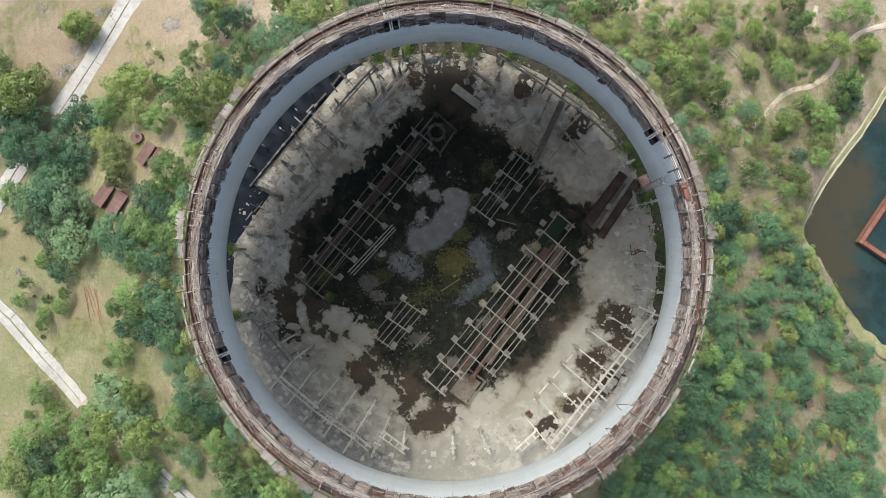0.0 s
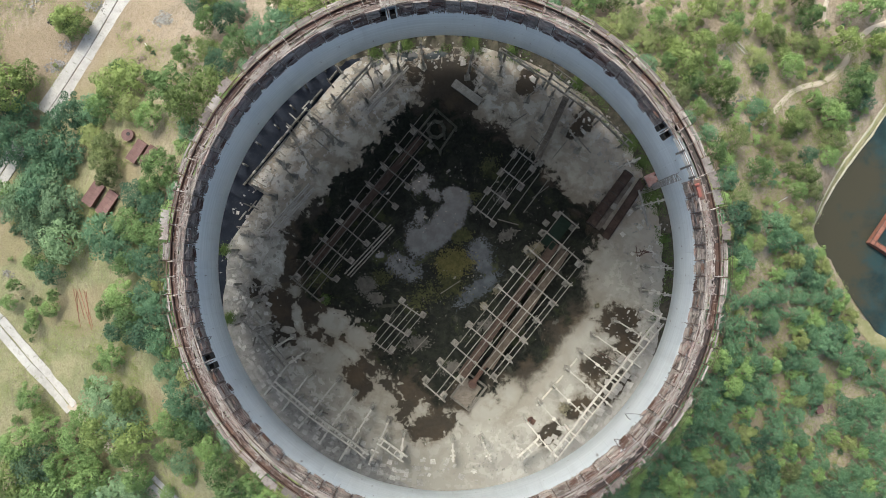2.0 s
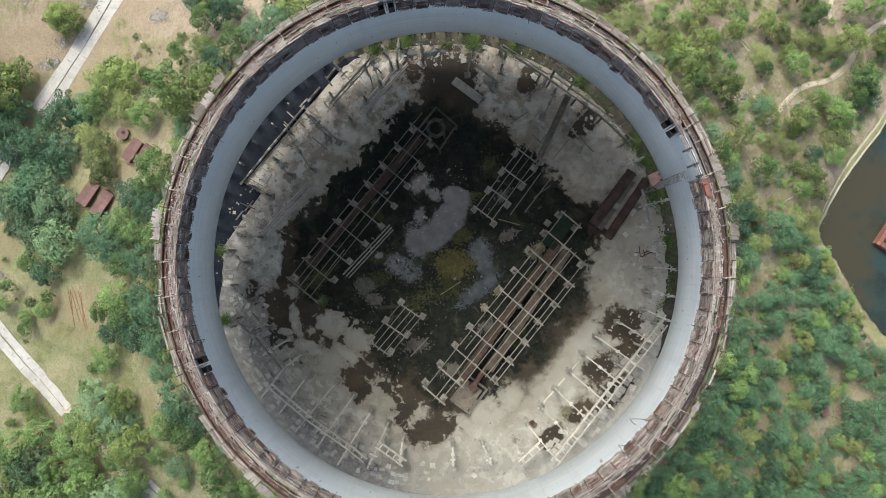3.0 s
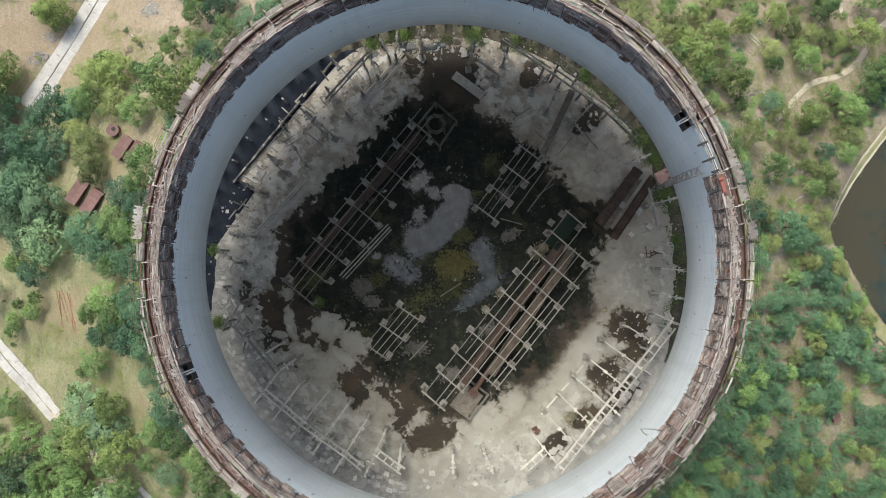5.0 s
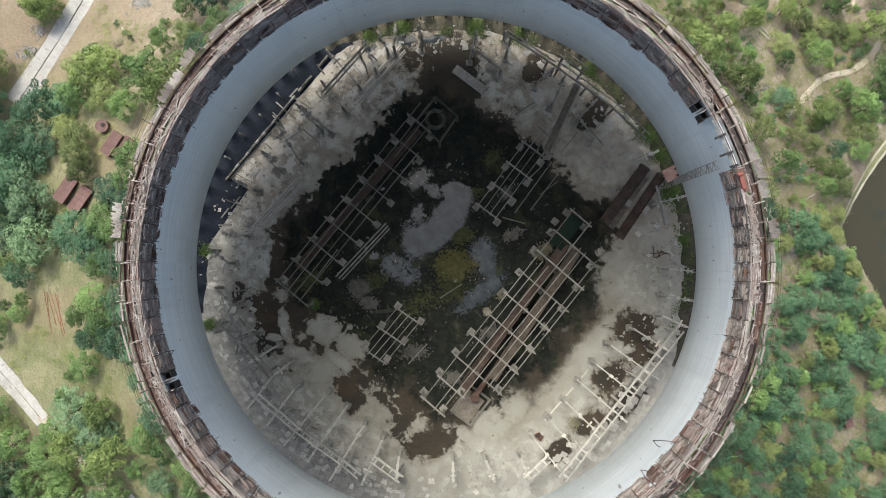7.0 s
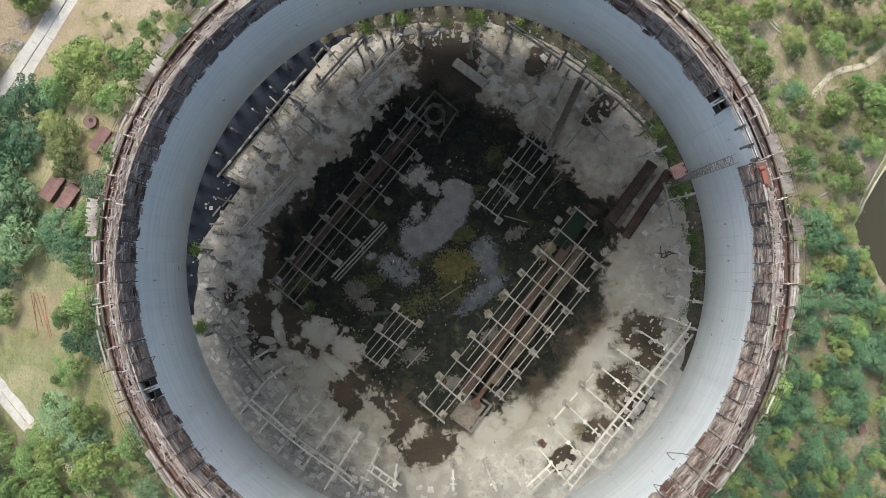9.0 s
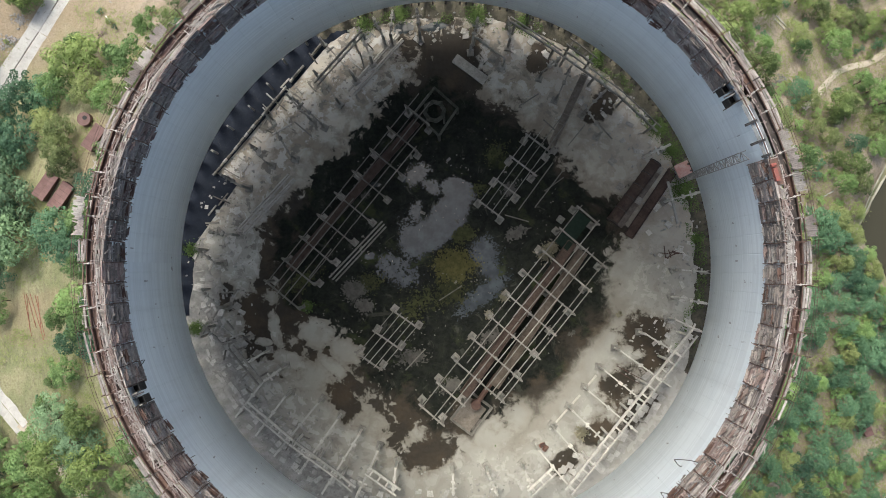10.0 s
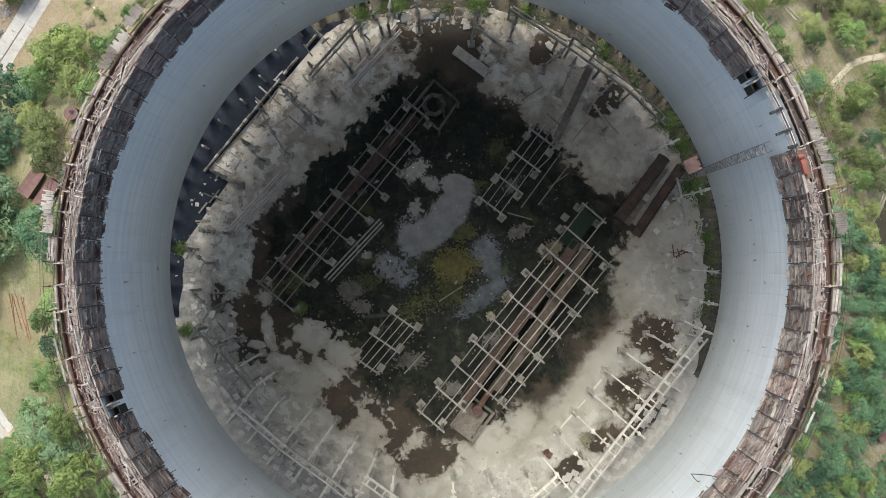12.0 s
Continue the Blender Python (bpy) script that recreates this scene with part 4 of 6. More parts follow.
SPOKES_SOUTH = [
    ((-35.47, -38.64), (-28.21, -29.82)), ((-30.37, -42.37), (-23.94, -33.32)), ((-25.4, -46.57), (-19.32, -36.83)), ((-18.68, -47.94), (-15.18, -40.33)),
    ((-40.22, -34.9), (-35.31, -28.31)), ((-44.74, -31.04), (-39.94, -24.79)), ((-45.64, -22.22), (-40.34, -18.91)), ((-39.71, -24.79), (-36.53, -22.43)),
    ((-11.84, -49.32), (-11.16, -43.83)), ((1.45, -49.39), (1.32, -45.07)), ((10.96, -49.35), (8.96, -44.92)), ((18.95, -48.97), (16.96, -44.31)),
]
SPOKES_EAST = [
    ((27.17, -48.24), (20.13, -39.85)), ((31.4, -43.79), (23.78, -35.51)), ((35.18, -38.63), (27.55, -31.4)), ((41.29, -35.69), (31.09, -27.05)),
    ((42.85, -29.24), (34.4, -22.46)), ((48.74, -25.94), (37.94, -18.22)), ((50.77, -19.13), (43.49, -14.56)), ((55.5, -13.94), (49.99, -11.36)),
    ((56.72, -7.81), (50.83, -6.65)), ((57.46, -0.97), (51.34, -0.51)), ((55.21, 16.54), (49.29, 14.99)), ((44.6, 25.08), (48.99, 27.11)),
]
SPOKES_NORTH = [
    ((34.81, 39.02), (30.64, 34.84)), ((30.64, 34.6), (33.95, 29.83)), ((27.34, 44.4), (24.47, 38.18)), ((24.72, 46.19), (20.91, 43.2)),
    ((13.42, 54.94), (13.78, 50.38)), ((5.92, 50.86), (12.47, 46.07)), ((6.63, 54.94), (5.2, 49.18)), ((-6.86, 56.98), (-6.25, 52.06)),
    ((-12.23, 56.62), (-12.69, 51.34)), ((-16.4, 54.94), (-14.36, 50.97)), ((-19.61, 52.77), (-17.2, 46.53)), ((-28.32, 50.61), (-21, 42.46)),
]
SPOKES_WEST = [
    ((-29.47, 43.17), (-24.67, 37.18)), ((-34.21, 37.42), (-28.09, 31.8)), ((-35.64, 38.13), (-30.84, 33.11)), ((-40.14, 33.82), (-34.72, 24.63)),
    ((-43.67, 27.01), (-40.06, 23.07)), ((-49.93, 20.2), (-45.38, 17.82)), ((-52.19, 7.58), (-47.43, 7.11)), ((-54.77, 3.77), (-50.94, 0.7)),
    ((-54.1, -5.12), (-49.67, -9.01)), ((-54, -15.4), (-49.91, -9.01)), ((-52.83, -13.39), (-49.36, -16.93)), ((-49.36, -16.93), (-44.87, -15.73)),
]
for group in (SPOKES_SOUTH, SPOKES_EAST, SPOKES_NORTH, SPOKES_WEST):
    for i, (a, b) in enumerate(group):
        if group is SPOKES_SOUTH and i < 6:
            a = tuple(Vector(a) + (Vector(a) - Vector(b)) * 0.28)
        rim_beam(a, b, 7.2 - 0.25 * (i % 3), 6.9 - 0.2 * (i % 4), w=0.42 if group is SPOKES_SOUTH else 0.31, mat=BEAM if group in (SPOKES_WEST, SPOKES_NORTH) else LIGHTCON, seed=i)


def ladder(points, gap, z, label, every=2.2, mat=PALECON, w=0.42):
    """Two parallel edge beams with short cross pieces, on columns."""
    t = thing("ladder_frame", (*points[0], 0), label, "concrete frame", "ladder frames round the basin")
    for a, b in zip(points, points[1:]):
        a, b = Vector(a), Vector(b)
        d = (b - a).normalized()
        s = Vector((-d.y, d.x)) * gap
        part("edge_beam", Geo().beam((*a, z), (*b, z), w + 0.14, 0.5), mat, t)
        part("edge_beam", Geo().beam((*(a + s), z), (*(b + s), z), w, 0.45), mat, t)
        n = max(2, int((b - a).length / every))
        for i in range(n):
            p = a.lerp(b, (i + 0.5) / n)
            part("rung", Geo().beam((*p, z + 0.05), (*(p + s), z + 0.05), 0.34, 0.36), mat, t)
            if i % 3 == 0:
                part("column", Geo().box(pose(p.x, p.y, 0, 0, 0, 30), 0.45, 0.45, z - 0.2, True), mat, t)
    return t


ladder([(25.68, -48.09), (52.98, -13.66)], -1.8, 7.5, "pale concrete ladder-like frame of wide bays", 2.2, LIGHTCON, 0.34)
ladder([(-16.76, -43.47), (-10.05, -48.22)], -1.6, 7.5, "short pale concrete ladder-like frame", 1.8, LIGHTCON, 0.34)
ladder([(17.49, -48.35), (22.76, -43.56)], -1.4, 7.5, "short broken concrete ladder-like frame", 1.8, LIGHTCON, 0.34)
ladder([(-46.72, -17.22), (-40.17, -25.07)], -1.1, 7.3, "grey broken ladder-like concrete frame", 2.5, BEAM, 0.3)
ladder([(-43.43, -29.41), (-33.6, -37.57), (-23.8, -44.54), (-19.79, -47.79)], -1.2, 7.3, "long grey ladder-like frame along the basin edge", 1.9, LIGHTCON, 0.34)
ladder([(13.38, 54.41), (24.64, 46.88)], 0.8, 7.3, "grey double beam along the basin edge", 3.0, BEAM, 0.22)
ladder([(24.64, 46.88), (37.41, 37.71), (45.89, 29.75)], 1.3, 7.3, "dark ladder-like concrete frame beside rubble", 2.4, BEAM, 0.22)
ladder([(26.07, 49.27), (31.99, 44.74)], 1.6, 6.8, "short dark ladder-like frame", 1.6, DARKBEAM, 0.2)
ladder([(-19.07, 51.89), (-29.36, 40.4)], 0.9, 7.3, "grey double beam standing across the basin edge", 4.0, BEAM, 0.24)
bar("pole", (23.27, -36.78), (30.16, -28.92), 0.4, 0.35, PALECON, "long grey concrete post lying on dusty floor", "post")
bar("pole", (30.9, -27.93), (33.87, -24.49), 0.4, 0.35, PALECON, "grey concrete post lying on dusty floor", "post")
bar("pole", (49.32, 19.24), (52.48, 10.08), 0.5, 0.45, CONCRETE, "pale concrete post leaning over the flume", "post", z0=3.2, z1=0.0)
bar("pole", (-51.98, -2.51), (-50.94, -7.46), 0.4, 0.35, CONCRETE, "pale concrete post lying on the floor", "post")
bar("pole", (-40.05, 30.34), (-35.71, 32.84), 0.4, 0.35, CONCRETE, "pale concrete post lying on the floor", "post")
bar("pole", (-35.09, 33.21), (-31.09, 29.85), 0.35, 0.35, BEAM, "short grey concrete post lying on the floor", "post")

for a, b, z1 in (((24.1, 23.9), (16.2, 13.0), 0.0), ((26.3, 22.0), (19.9, 13.6), 0.5), ((22.2, 17.4), (26.6, 20.6), 0.0), ((27.6, 27.9), (31.4, 32.6), 0.0), ((18.4, 20.1), (22.9, 24.4), 0.8), ((-26.5, 4.1), (-31.5, -2.4), 0.0), ((-1.8, -7.6), (3.4, -4.2), 0.0), ((-4.9, -18.6), (-9.4, -23.4), 0.0), ((13.2, 11.9), (18.6, 10.4), 0.0), ((21.9, 33.8), (25.7, 30.3), 0.0), ((33.8, 33.6), (37.5, 29.2), 0.6), ((16.4, 36.9), (20.8, 39.7), 0.0)):
    bar("fallen_rail", a, b, 0.26, 0.3, DARKBEAM, "dark mossy concrete rail fallen into wet silt", "concrete beam", "fallen rails in the silt", 0.05, 0.05 + z1)

# fill wall along the dark channel
wall = thing("fill_wall", (*(-45.05, 31.33), 0), "low pale block wall beside the dark channel", "wall")
wa, wb = Vector((-28.97, 50.87)), Vector((-53.43, 20.71))
wd = (wb - wa).normalized()
rng = random.Random(11)
for i in range(31):
    if i in (3, 4, 9):
        continue
    p, q = wa.lerp(wb, i / 31), wa.lerp(wb, (i + 0.9) / 31)
    part("block", Geo().beam((*p, 0.9), (*q, 0.9), 0.28 + rng.random() * 0.2, 1.2 + rng.uniform(-0.7, 0.3)), SLAB if rng.random() < 0.25 else DARKBEAM, wall)
for i in range(6):
    p = wa.lerp(wb, (i + 0.3) / 6) + Vector((wd.y, -wd.x)) * rng.uniform(2.0, 3.5)
    t = bar("stub_column", p, p + Vector((wd.y, -wd.x)) * 0.6, 0.4, 4.0 + rng.random(), BEAM, "pale concrete stub column standing in the dark channel", "column", "stub columns in the channel")

# short posts fallen in the rubble and the channel
rng = random.Random(91)
posts = 0
while posts < 64:
    a, r = rng.uniform(100, 248), rng.triangular(47.5, 56.5, 53.0)
    if 150 < a < 170 and r < 52:
        continue
    p = polar(r, a).to_2d()
    turn = radians(rng.choice((a, a, FRAME_TURN, FRAME_TURN + 90)) + rng.gauss(0, 9))
    d = Vector((math.cos(turn), math.sin(turn))) * rng.uniform(0.7, 2.0)
    tip = rng.choice((0.0, 0.0, 0.6, 1.6))
    bar("fallen_post", p - d, p + d, rng.uniform(0.22, 0.36), 0.3, rng.choice((BEAM, DARKBEAM, CONCRETE)), "short grey concrete post fallen among rubble", "post", "fallen posts in the basin", z0=0.02, z1=0.02 + tip)
    posts += 1

# slabs and rubble round the edge
slab_proto, plate_proto = [], []
for i in range(8):
    rng = random.Random(40 + i)
    gg = Geo()
    w, d = rng.uniform(0.7, 1.5), rng.uniform(0.5, 1.1)
    pts = [(-w + rng.uniform(0, 0.3), -d), (w, -d + rng.uniform(0, 0.4)), (w - rng.uniform(0, 0.5), d), (-w, d - rng.uniform(0, 0.3))]
    gg.faces([(*p, z) for z in (0, 0.25) for p in pts], [(3, 2, 1, 0), (4, 5, 6, 7), (0, 1, 5, 4), (1, 2, 6, 5), (2, 3, 7, 6), (3, 0, 4, 7)])
    slab_proto.append(gg.mesh("slab", SLAB))
    plate_proto.append(gg.mesh("plate", SLAB if i % 3 == 0 else CONCRETE))
rng = random.Random(3)
count = 0
while count < 190:
    a = rng.uniform(0, 360)
    r = rng.triangular(45.0, 58.5, 55.0)
    if 112 < a < 168 and r > 53.2 / math.cos(radians(a - 139.7)) - 0.5:
        continue
    if -75 < a - 360 < -25 and r < 52:
        continue
    if 55 < a < 115 and r < 51:
        continue
    p = polar(r, a, 0)
    ob = new("concrete_slab", slab_proto[rng.randrange(8)])
    ob.matrix_basis = Matrix.Translation((p.x, p.y, rng.uniform(0.0, 0.2))) @ pose(0, 0, 0, rng.uniform(-7, 7), rng.uniform(-7, 7), rng.choice((0, 90)) + FRAME_TURN + rng.gauss(0, 18)) @ Matrix.Diagonal((rng.uniform(0.4, 1.0),) * 3).to_4x4()
    tagged(ob, "broken pale concrete slab lying on the basin rubble", "slab", "slabs round the basin")
    count += 1
# plates of the old channel cover, still in rows
for i in range(52):
    a = 190 + 1.5 * i + rng.uniform(-0.2, 0.2)
    for r in (52.0, 53.9, 55.8, 57.7):
        if rng.random() < 0.5:
            p = polar(r + rng.gauss(0, 0.25), a, 0)
            ob = new("cover_plate", plate_proto[rng.randrange(8)])
            ob.matrix_basis = Matrix.Translation((p.x, p.y, rng.uniform(0.02, 0.15))) @ pose(0, 0, 0, rng.uniform(-4, 4), rng.uniform(-4, 4), a + 90 + rng.gauss(0, 6)) @ Matrix.Diagonal((rng.uniform(0.55, 0.85),) * 3).to_4x4()
            tagged(ob, "grey concrete cover plate lying along the basin edge", "cover plate", "cover plates along the basin edge")
for i in range(26):
    a = -60 + 1.75 * i
    for r in (53.6, 55.6, 57.6):
        if rng.random() < 0.7 and r > 54.5 - 1.2 * math.sin(radians(4 * a)):
            p = polar(r + rng.gauss(0, 0.12), a + rng.uniform(-0.2, 0.2), 0)
            ob = new("paving_slab", plate_proto[rng.randrange(8)])
            ob.matrix_basis = Matrix.Translation((p.x, p.y, rng.uniform(0.08, 0.2))) @ pose(0, 0, 0, rng.uniform(-2, 2), rng.uniform(-2, 2), 52 + rng.choice((0, 90)) + rng.gauss(0, 4)) @ Matrix.Diagonal((rng.uniform(0.8, 1.15),) * 3).to_4x4()
            tagged(ob, "flat grey concrete slab paving the basin's edge", "slab", "slabs paving the basin edge")
g = Geo()
for i in range(1300):
    a, r = rng.uniform(0, 360), rng.triangular(42, 60, 56)
    if 112 < a < 168 and r > 52.4 / math.cos(radians(a - 139.7)):
        continue
    if 65 < a < 108 and r < 52:
        continue
    s = rng.uniform(0.12, 0.42)
    g.box(Matrix.Translation(polar(r, a, 0.05)) @ pose(0, 0, 0, rng.uniform(-30, 30), rng.uniform(-30, 30), rng.uniform(0, 180)), s * 1.6, s, s * 0.6)
solid("rubble", g, SLAB, "pale broken concrete rubble scattered round the basin", "rubble", kind="stuff")
g = Geo()
for i in range(900):
    a = rng.uniform(0, 2 * math.pi)
    r = 36 * math.sqrt(rng.random())
    if noise.noise(Vector((r * math.cos(a) * 0.11, r * math.sin(a) * 0.11, 6.0))) < 0.12:
        continue
    s = rng.uniform(0.08, 0.26) * (2.6 if rng.random() < 0.08 else 1)
    g.box(Matrix.Translation((r * math.cos(a), r * math.sin(a), 0.06)) @ pose(0, 0, 0, rng.uniform(-12, 12), rng.uniform(-12, 12), rng.uniform(0, 180)), s * 1.8, s, s * 0.4)
solid("silt_debris", g, DARKBEAM, "small grey debris lying in the wet silt", "debris", kind="stuff")
for x, y in ((39.42, 18.36), (10.3, 47.88), (37.58, 24.2), (-47.39, -16.84), (-47.83, -9.06), (-51.96, -4.99), (-43.16, -19.79), (-38.18, -23.22), (25.79, 10.9), (20.84, 4.08), (24.33, 26.67), (12.17, 45.76)):
    ob = new("footing_block", PAD)
    ob.matrix_basis = pose(x, y, 0.02, 0, 0, FRAME_TURN)
    tagged(ob, "pale square concrete footing block with an empty socket", "footing", "loose footing blocks")
for x, y in ((43.3, 15.2), (48.0, 22.2)):
    ob = new("footing_block", PAD)
    ob.matrix_basis = pose(x, y, 1.0, 0, 0, FRAME_TURN + 8)
    tagged(ob, "pale square concrete footing block resting on the flume bed", "footing", "loose footing blocks")


# ---- climbing formwork and galleries on the tower's rim ----
BAYS = 100
BAY = 360.0 / BAYS
HOISTS = (203.4, 30.6, 103.0)
scaffold = thing("rim_scaffold", (*AXIS, RIM_Z), "rotten timber and rusty steel scaffold ring on the tower's rim", "scaffold")


def on_rim(deg, extra=Matrix.Identity(4)):
    return pose(0, 0, 0, 0, 0, deg) @ extra


PANEL_Z = 7.9


def formwork(seed):
    """Inner shutter panel: horizontal boards with recessed joints and ragged ends on the shell's face, one sheet."""
    rng = random.Random(seed)
    gg = Geo()
    n = 15
    low = LIP_Z - RIM_Z + rng.uniform(-0.35, 0.25)
    step = (PANEL_Z + rng.uniform(-0.1, 0.25)) / n
    for i in range(n):
        y0, y1 = -1.2 + (rng.random() < 0.3) * rng.uniform(0, 0.5), 1.2 - (rng.random() < 0.3) * rng.uniform(0, 0.5)
        skew = rng.uniform(-0.04, 0.04)
        proud = rng.uniform(0.10, 0.30)
        z0, w = low + step * i, step * rng.uniform(0.62, 0.9)
        for z, d in ((z0, 0.04), (z0 + 0.02, proud), (z0 + w, proud), (z0 + w + 0.02, 0.04)):
            r = shell_r(z + RIM_Z) - d
            gg.v += [(r, y0, z - skew), (r, y1, z + skew)]
    gg.f = [(2 * i, 2 * i + 1, 2 * i + 3, 2 * i + 2) for i in range(4 * n - 1)]
    return gg


def panel_rib(seed):
    """Rusty steel rib between two shutter panels, its ends standing proud."""
    rng = random.Random(seed + 60)
    gg = Geo()
    a = LIP_Z - RIM_Z + rng.uniform(-0.1, 1.0)
    pts = [(shell_r(z + RIM_Z) - 0.30 - rng.uniform(0, 0.08), rng.uniform(-0.08, 0.08), z) for z in (a, a + 2.4, a + 4.8, PANEL_Z + LIP_Z - RIM_Z + 0.4)]
    for p, q in zip(pts, pts[1:]):
        gg.beam(p, q, 0.11, 0.16)
    return gg


def waling(seed):
    """A timber ledge of one or two boards along a shutter panel, on cleats."""
    rng = random.Random(seed + 900)
    gg = Geo()
    y0, y1 = -1.25 + rng.uniform(0, 0.6), 1.25 - rng.uniform(0, 0.6)
    for k in range(rng.choice((1, 2, 2, 3))):
        e = rng.uniform(-0.12, 0.12)
        gg.beam((-0.16 - 0.17 * k, y0 + rng.uniform(-0.1, 0.5), e + 0.05 * k), (-0.16 - 0.17 * k + rng.uniform(-0.08, 0.08), y1 - rng.uniform(-0.1, 0.5), rng.uniform(-0.12, 0.12)), rng.uniform(0.12, 0.17), 0.07)
    for y in (-0.8, 0.1, 0.9):
        gg.box(pose(-0.22, y, -0.09), 0.5, 0.08, 0.1)
    if rng.random() < 0.6:
        gg.beam((-0.2, rng.uniform(-1, 0), -0.5), (-0.5, rng.uniform(0, 1), 1.6), 0.08, 0.12)
    return gg


def ring_bar(r, z, w, jit, rng):
    """A square bar run round the rim, bent a little at each bay."""
    gg = Geo()
    for i in range(BAYS):
        a = radians(BAY * i)
        d, e = rng.uniform(-jit, jit), rng.uniform(-jit, jit)
        for x, y in ((-w, -w), (w, -w), (w, w), (-w, w)):
            gg.v.append(((r + d + x / 2) * math.cos(a), (r + d + x / 2) * math.sin(a), z + e + y / 2))
    gg.f = [(4 * i + k, 4 * ((i + 1) % BAYS) + k, 4 * ((i + 1) % BAYS) + (k + 1) % 4, 4 * i + (k + 1) % 4) for i in range(BAYS) for k in range(4)]
    return gg


def slat_deck(seed, inner=40.55, outer=41.85, z=-0.9):
    """A gallery deck of short radial slats on one sheet, with recessed joints and ragged outer ends."""
    rng = random.Random(seed + 300)
    gg = Geo()
    n = 11
    for i in range(n):
        r0, r1 = inner + rng.uniform(0, 0.2), outer - (rng.random() < 0.4) * rng.uniform(0.1, 0.6)
        slew = rng.gauss(0, 0.03) + (rng.random() < 0.08) * rng.uniform(-0.3, 0.3)
        lift = rng.uniform(0.0, 0.08)
        y0, w = -1.22 + 0.22 * i, rng.uniform(0.10, 0.18)
        for y, dz in ((y0, -0.14), (y0 + 0.012, lift), (y0 + w, lift), (y0 + w + 0.012, -0.14)):
            gg.v += [(r0, y - slew, z + dz), (r1, y + slew, z + dz)]
    gg.f = [(2 * i, 2 * i + 1, 2 * i + 3, 2 * i + 2) for i in range(4 * n - 1)]
    return gg


def channel_bay(seed):
    """One bay of the rusty steel trough that runs round the rim: floor, two sides and a tie."""
    rng = random.Random(seed + 500)
    gg = Geo().box(pose(39.98, 0, -0.85), 0.95, 2.56, 0.08).box(pose(39.52, 0, -0.5), 0.09, 2.5, 0.8).box(pose(40.46, 0, -0.55), 0.09, 2.5, 0.6)
    gg.box(pose(39.75 + rng.uniform(0, 0.4), rng.uniform(-0.6, 0.6), -0.6, 0, 0, rng.uniform(-3, 3)), 0.18, 2.3, 0.18)
    return gg


def tie(seed):
    """A short bar across the trough with a nut at its end."""
    rng = random.Random(seed + 700)
    k = rng.uniform(-0.12, 0.12)
    return Geo().beam((39.15, -k, 0.05), (40.75, k, 0.0), 0.1, 0.12).box(pose(40.1 + rng.uniform(-0.4, 0.4), 0, 0.1, 0, 0, 30), 0.22, 0.2, 0.2)


def slatted(deg):
    return math.sin(radians(deg * 5 + 30)) + 0.7 * math.sin(radians(deg * 11)) > 0.5


def plank(w, ln, seed):
    rng = random.Random(seed)
    return Geo().box(pose(0, 0, 0, rng.uniform(-1, 1), 0, 0), w, ln, 0.055)


A_WOOD = [formwork(i).mesh("formwork_panel", (WOODRED, WOOD, SHUTTER, WOOD, WOODRED, SHUTTER, WOOD)[i % 7]) for i in range(14)]
RIBS = [panel_rib(i).mesh("panel_rib", RUST) for i in range(5)]
WALINGS = [waling(i).mesh("waling", (WOODPALE, WOOD, WOODRED, WOODPALE, WOOD, RUST, WOOD)[i % 7]) for i in range(14)]
TROUGHS = [channel_bay(i).mesh("trough_bay", (CHANNELRUST, RUST, CHANNELRUST, DARKSTEEL, RUST, DARKSTEEL)[i]) for i in range(6)]
TIES = [tie(i).mesh("tie", (DARKSTEEL, WOODPALE, RUST)[i % 3]) for i in range(6)]
PLANKS = [plank(0.15, 2.35, i).mesh("deck_plank", (WOOD, WOODPALE, WOODRED, WOOD, WOODPALE)[i % 5]) for i in range(10)]
PALE = [plank(0.24, 2.35, i).mesh("gallery_plank", (WOOD, WOODPALE, SHUTTER)[i % 3]) for i in range(6)]
SLATS = [slat_deck(i).mesh("slat_deck", (WOOD, WOODPALE, WOOD, WOODPALE, WOOD)[i]) for i in range(5)]
INNER_SLATS = [slat_deck(i + 20, 38.3, 39.35, 0.3).mesh("slat_deck", (WOODPALE, WOOD, WOODPALE, WOODPALE, WOOD, WOODRED)[i]) for i in range(6)]
ARM = Geo().beam((38.9, 0, -1.5), (41.9, 0, -1.15), 0.14, 0.18).beam((39.4, 0, -4.6), (41.6, 0, -1.3), 0.12, 0.14).mesh("bracket", RUST)
POST = Geo().beam((42.05, 0, -1.4), (42.05, 0, 0.2), 0.07, 0.07).mesh("post", RUST)
rng = random.Random(77)
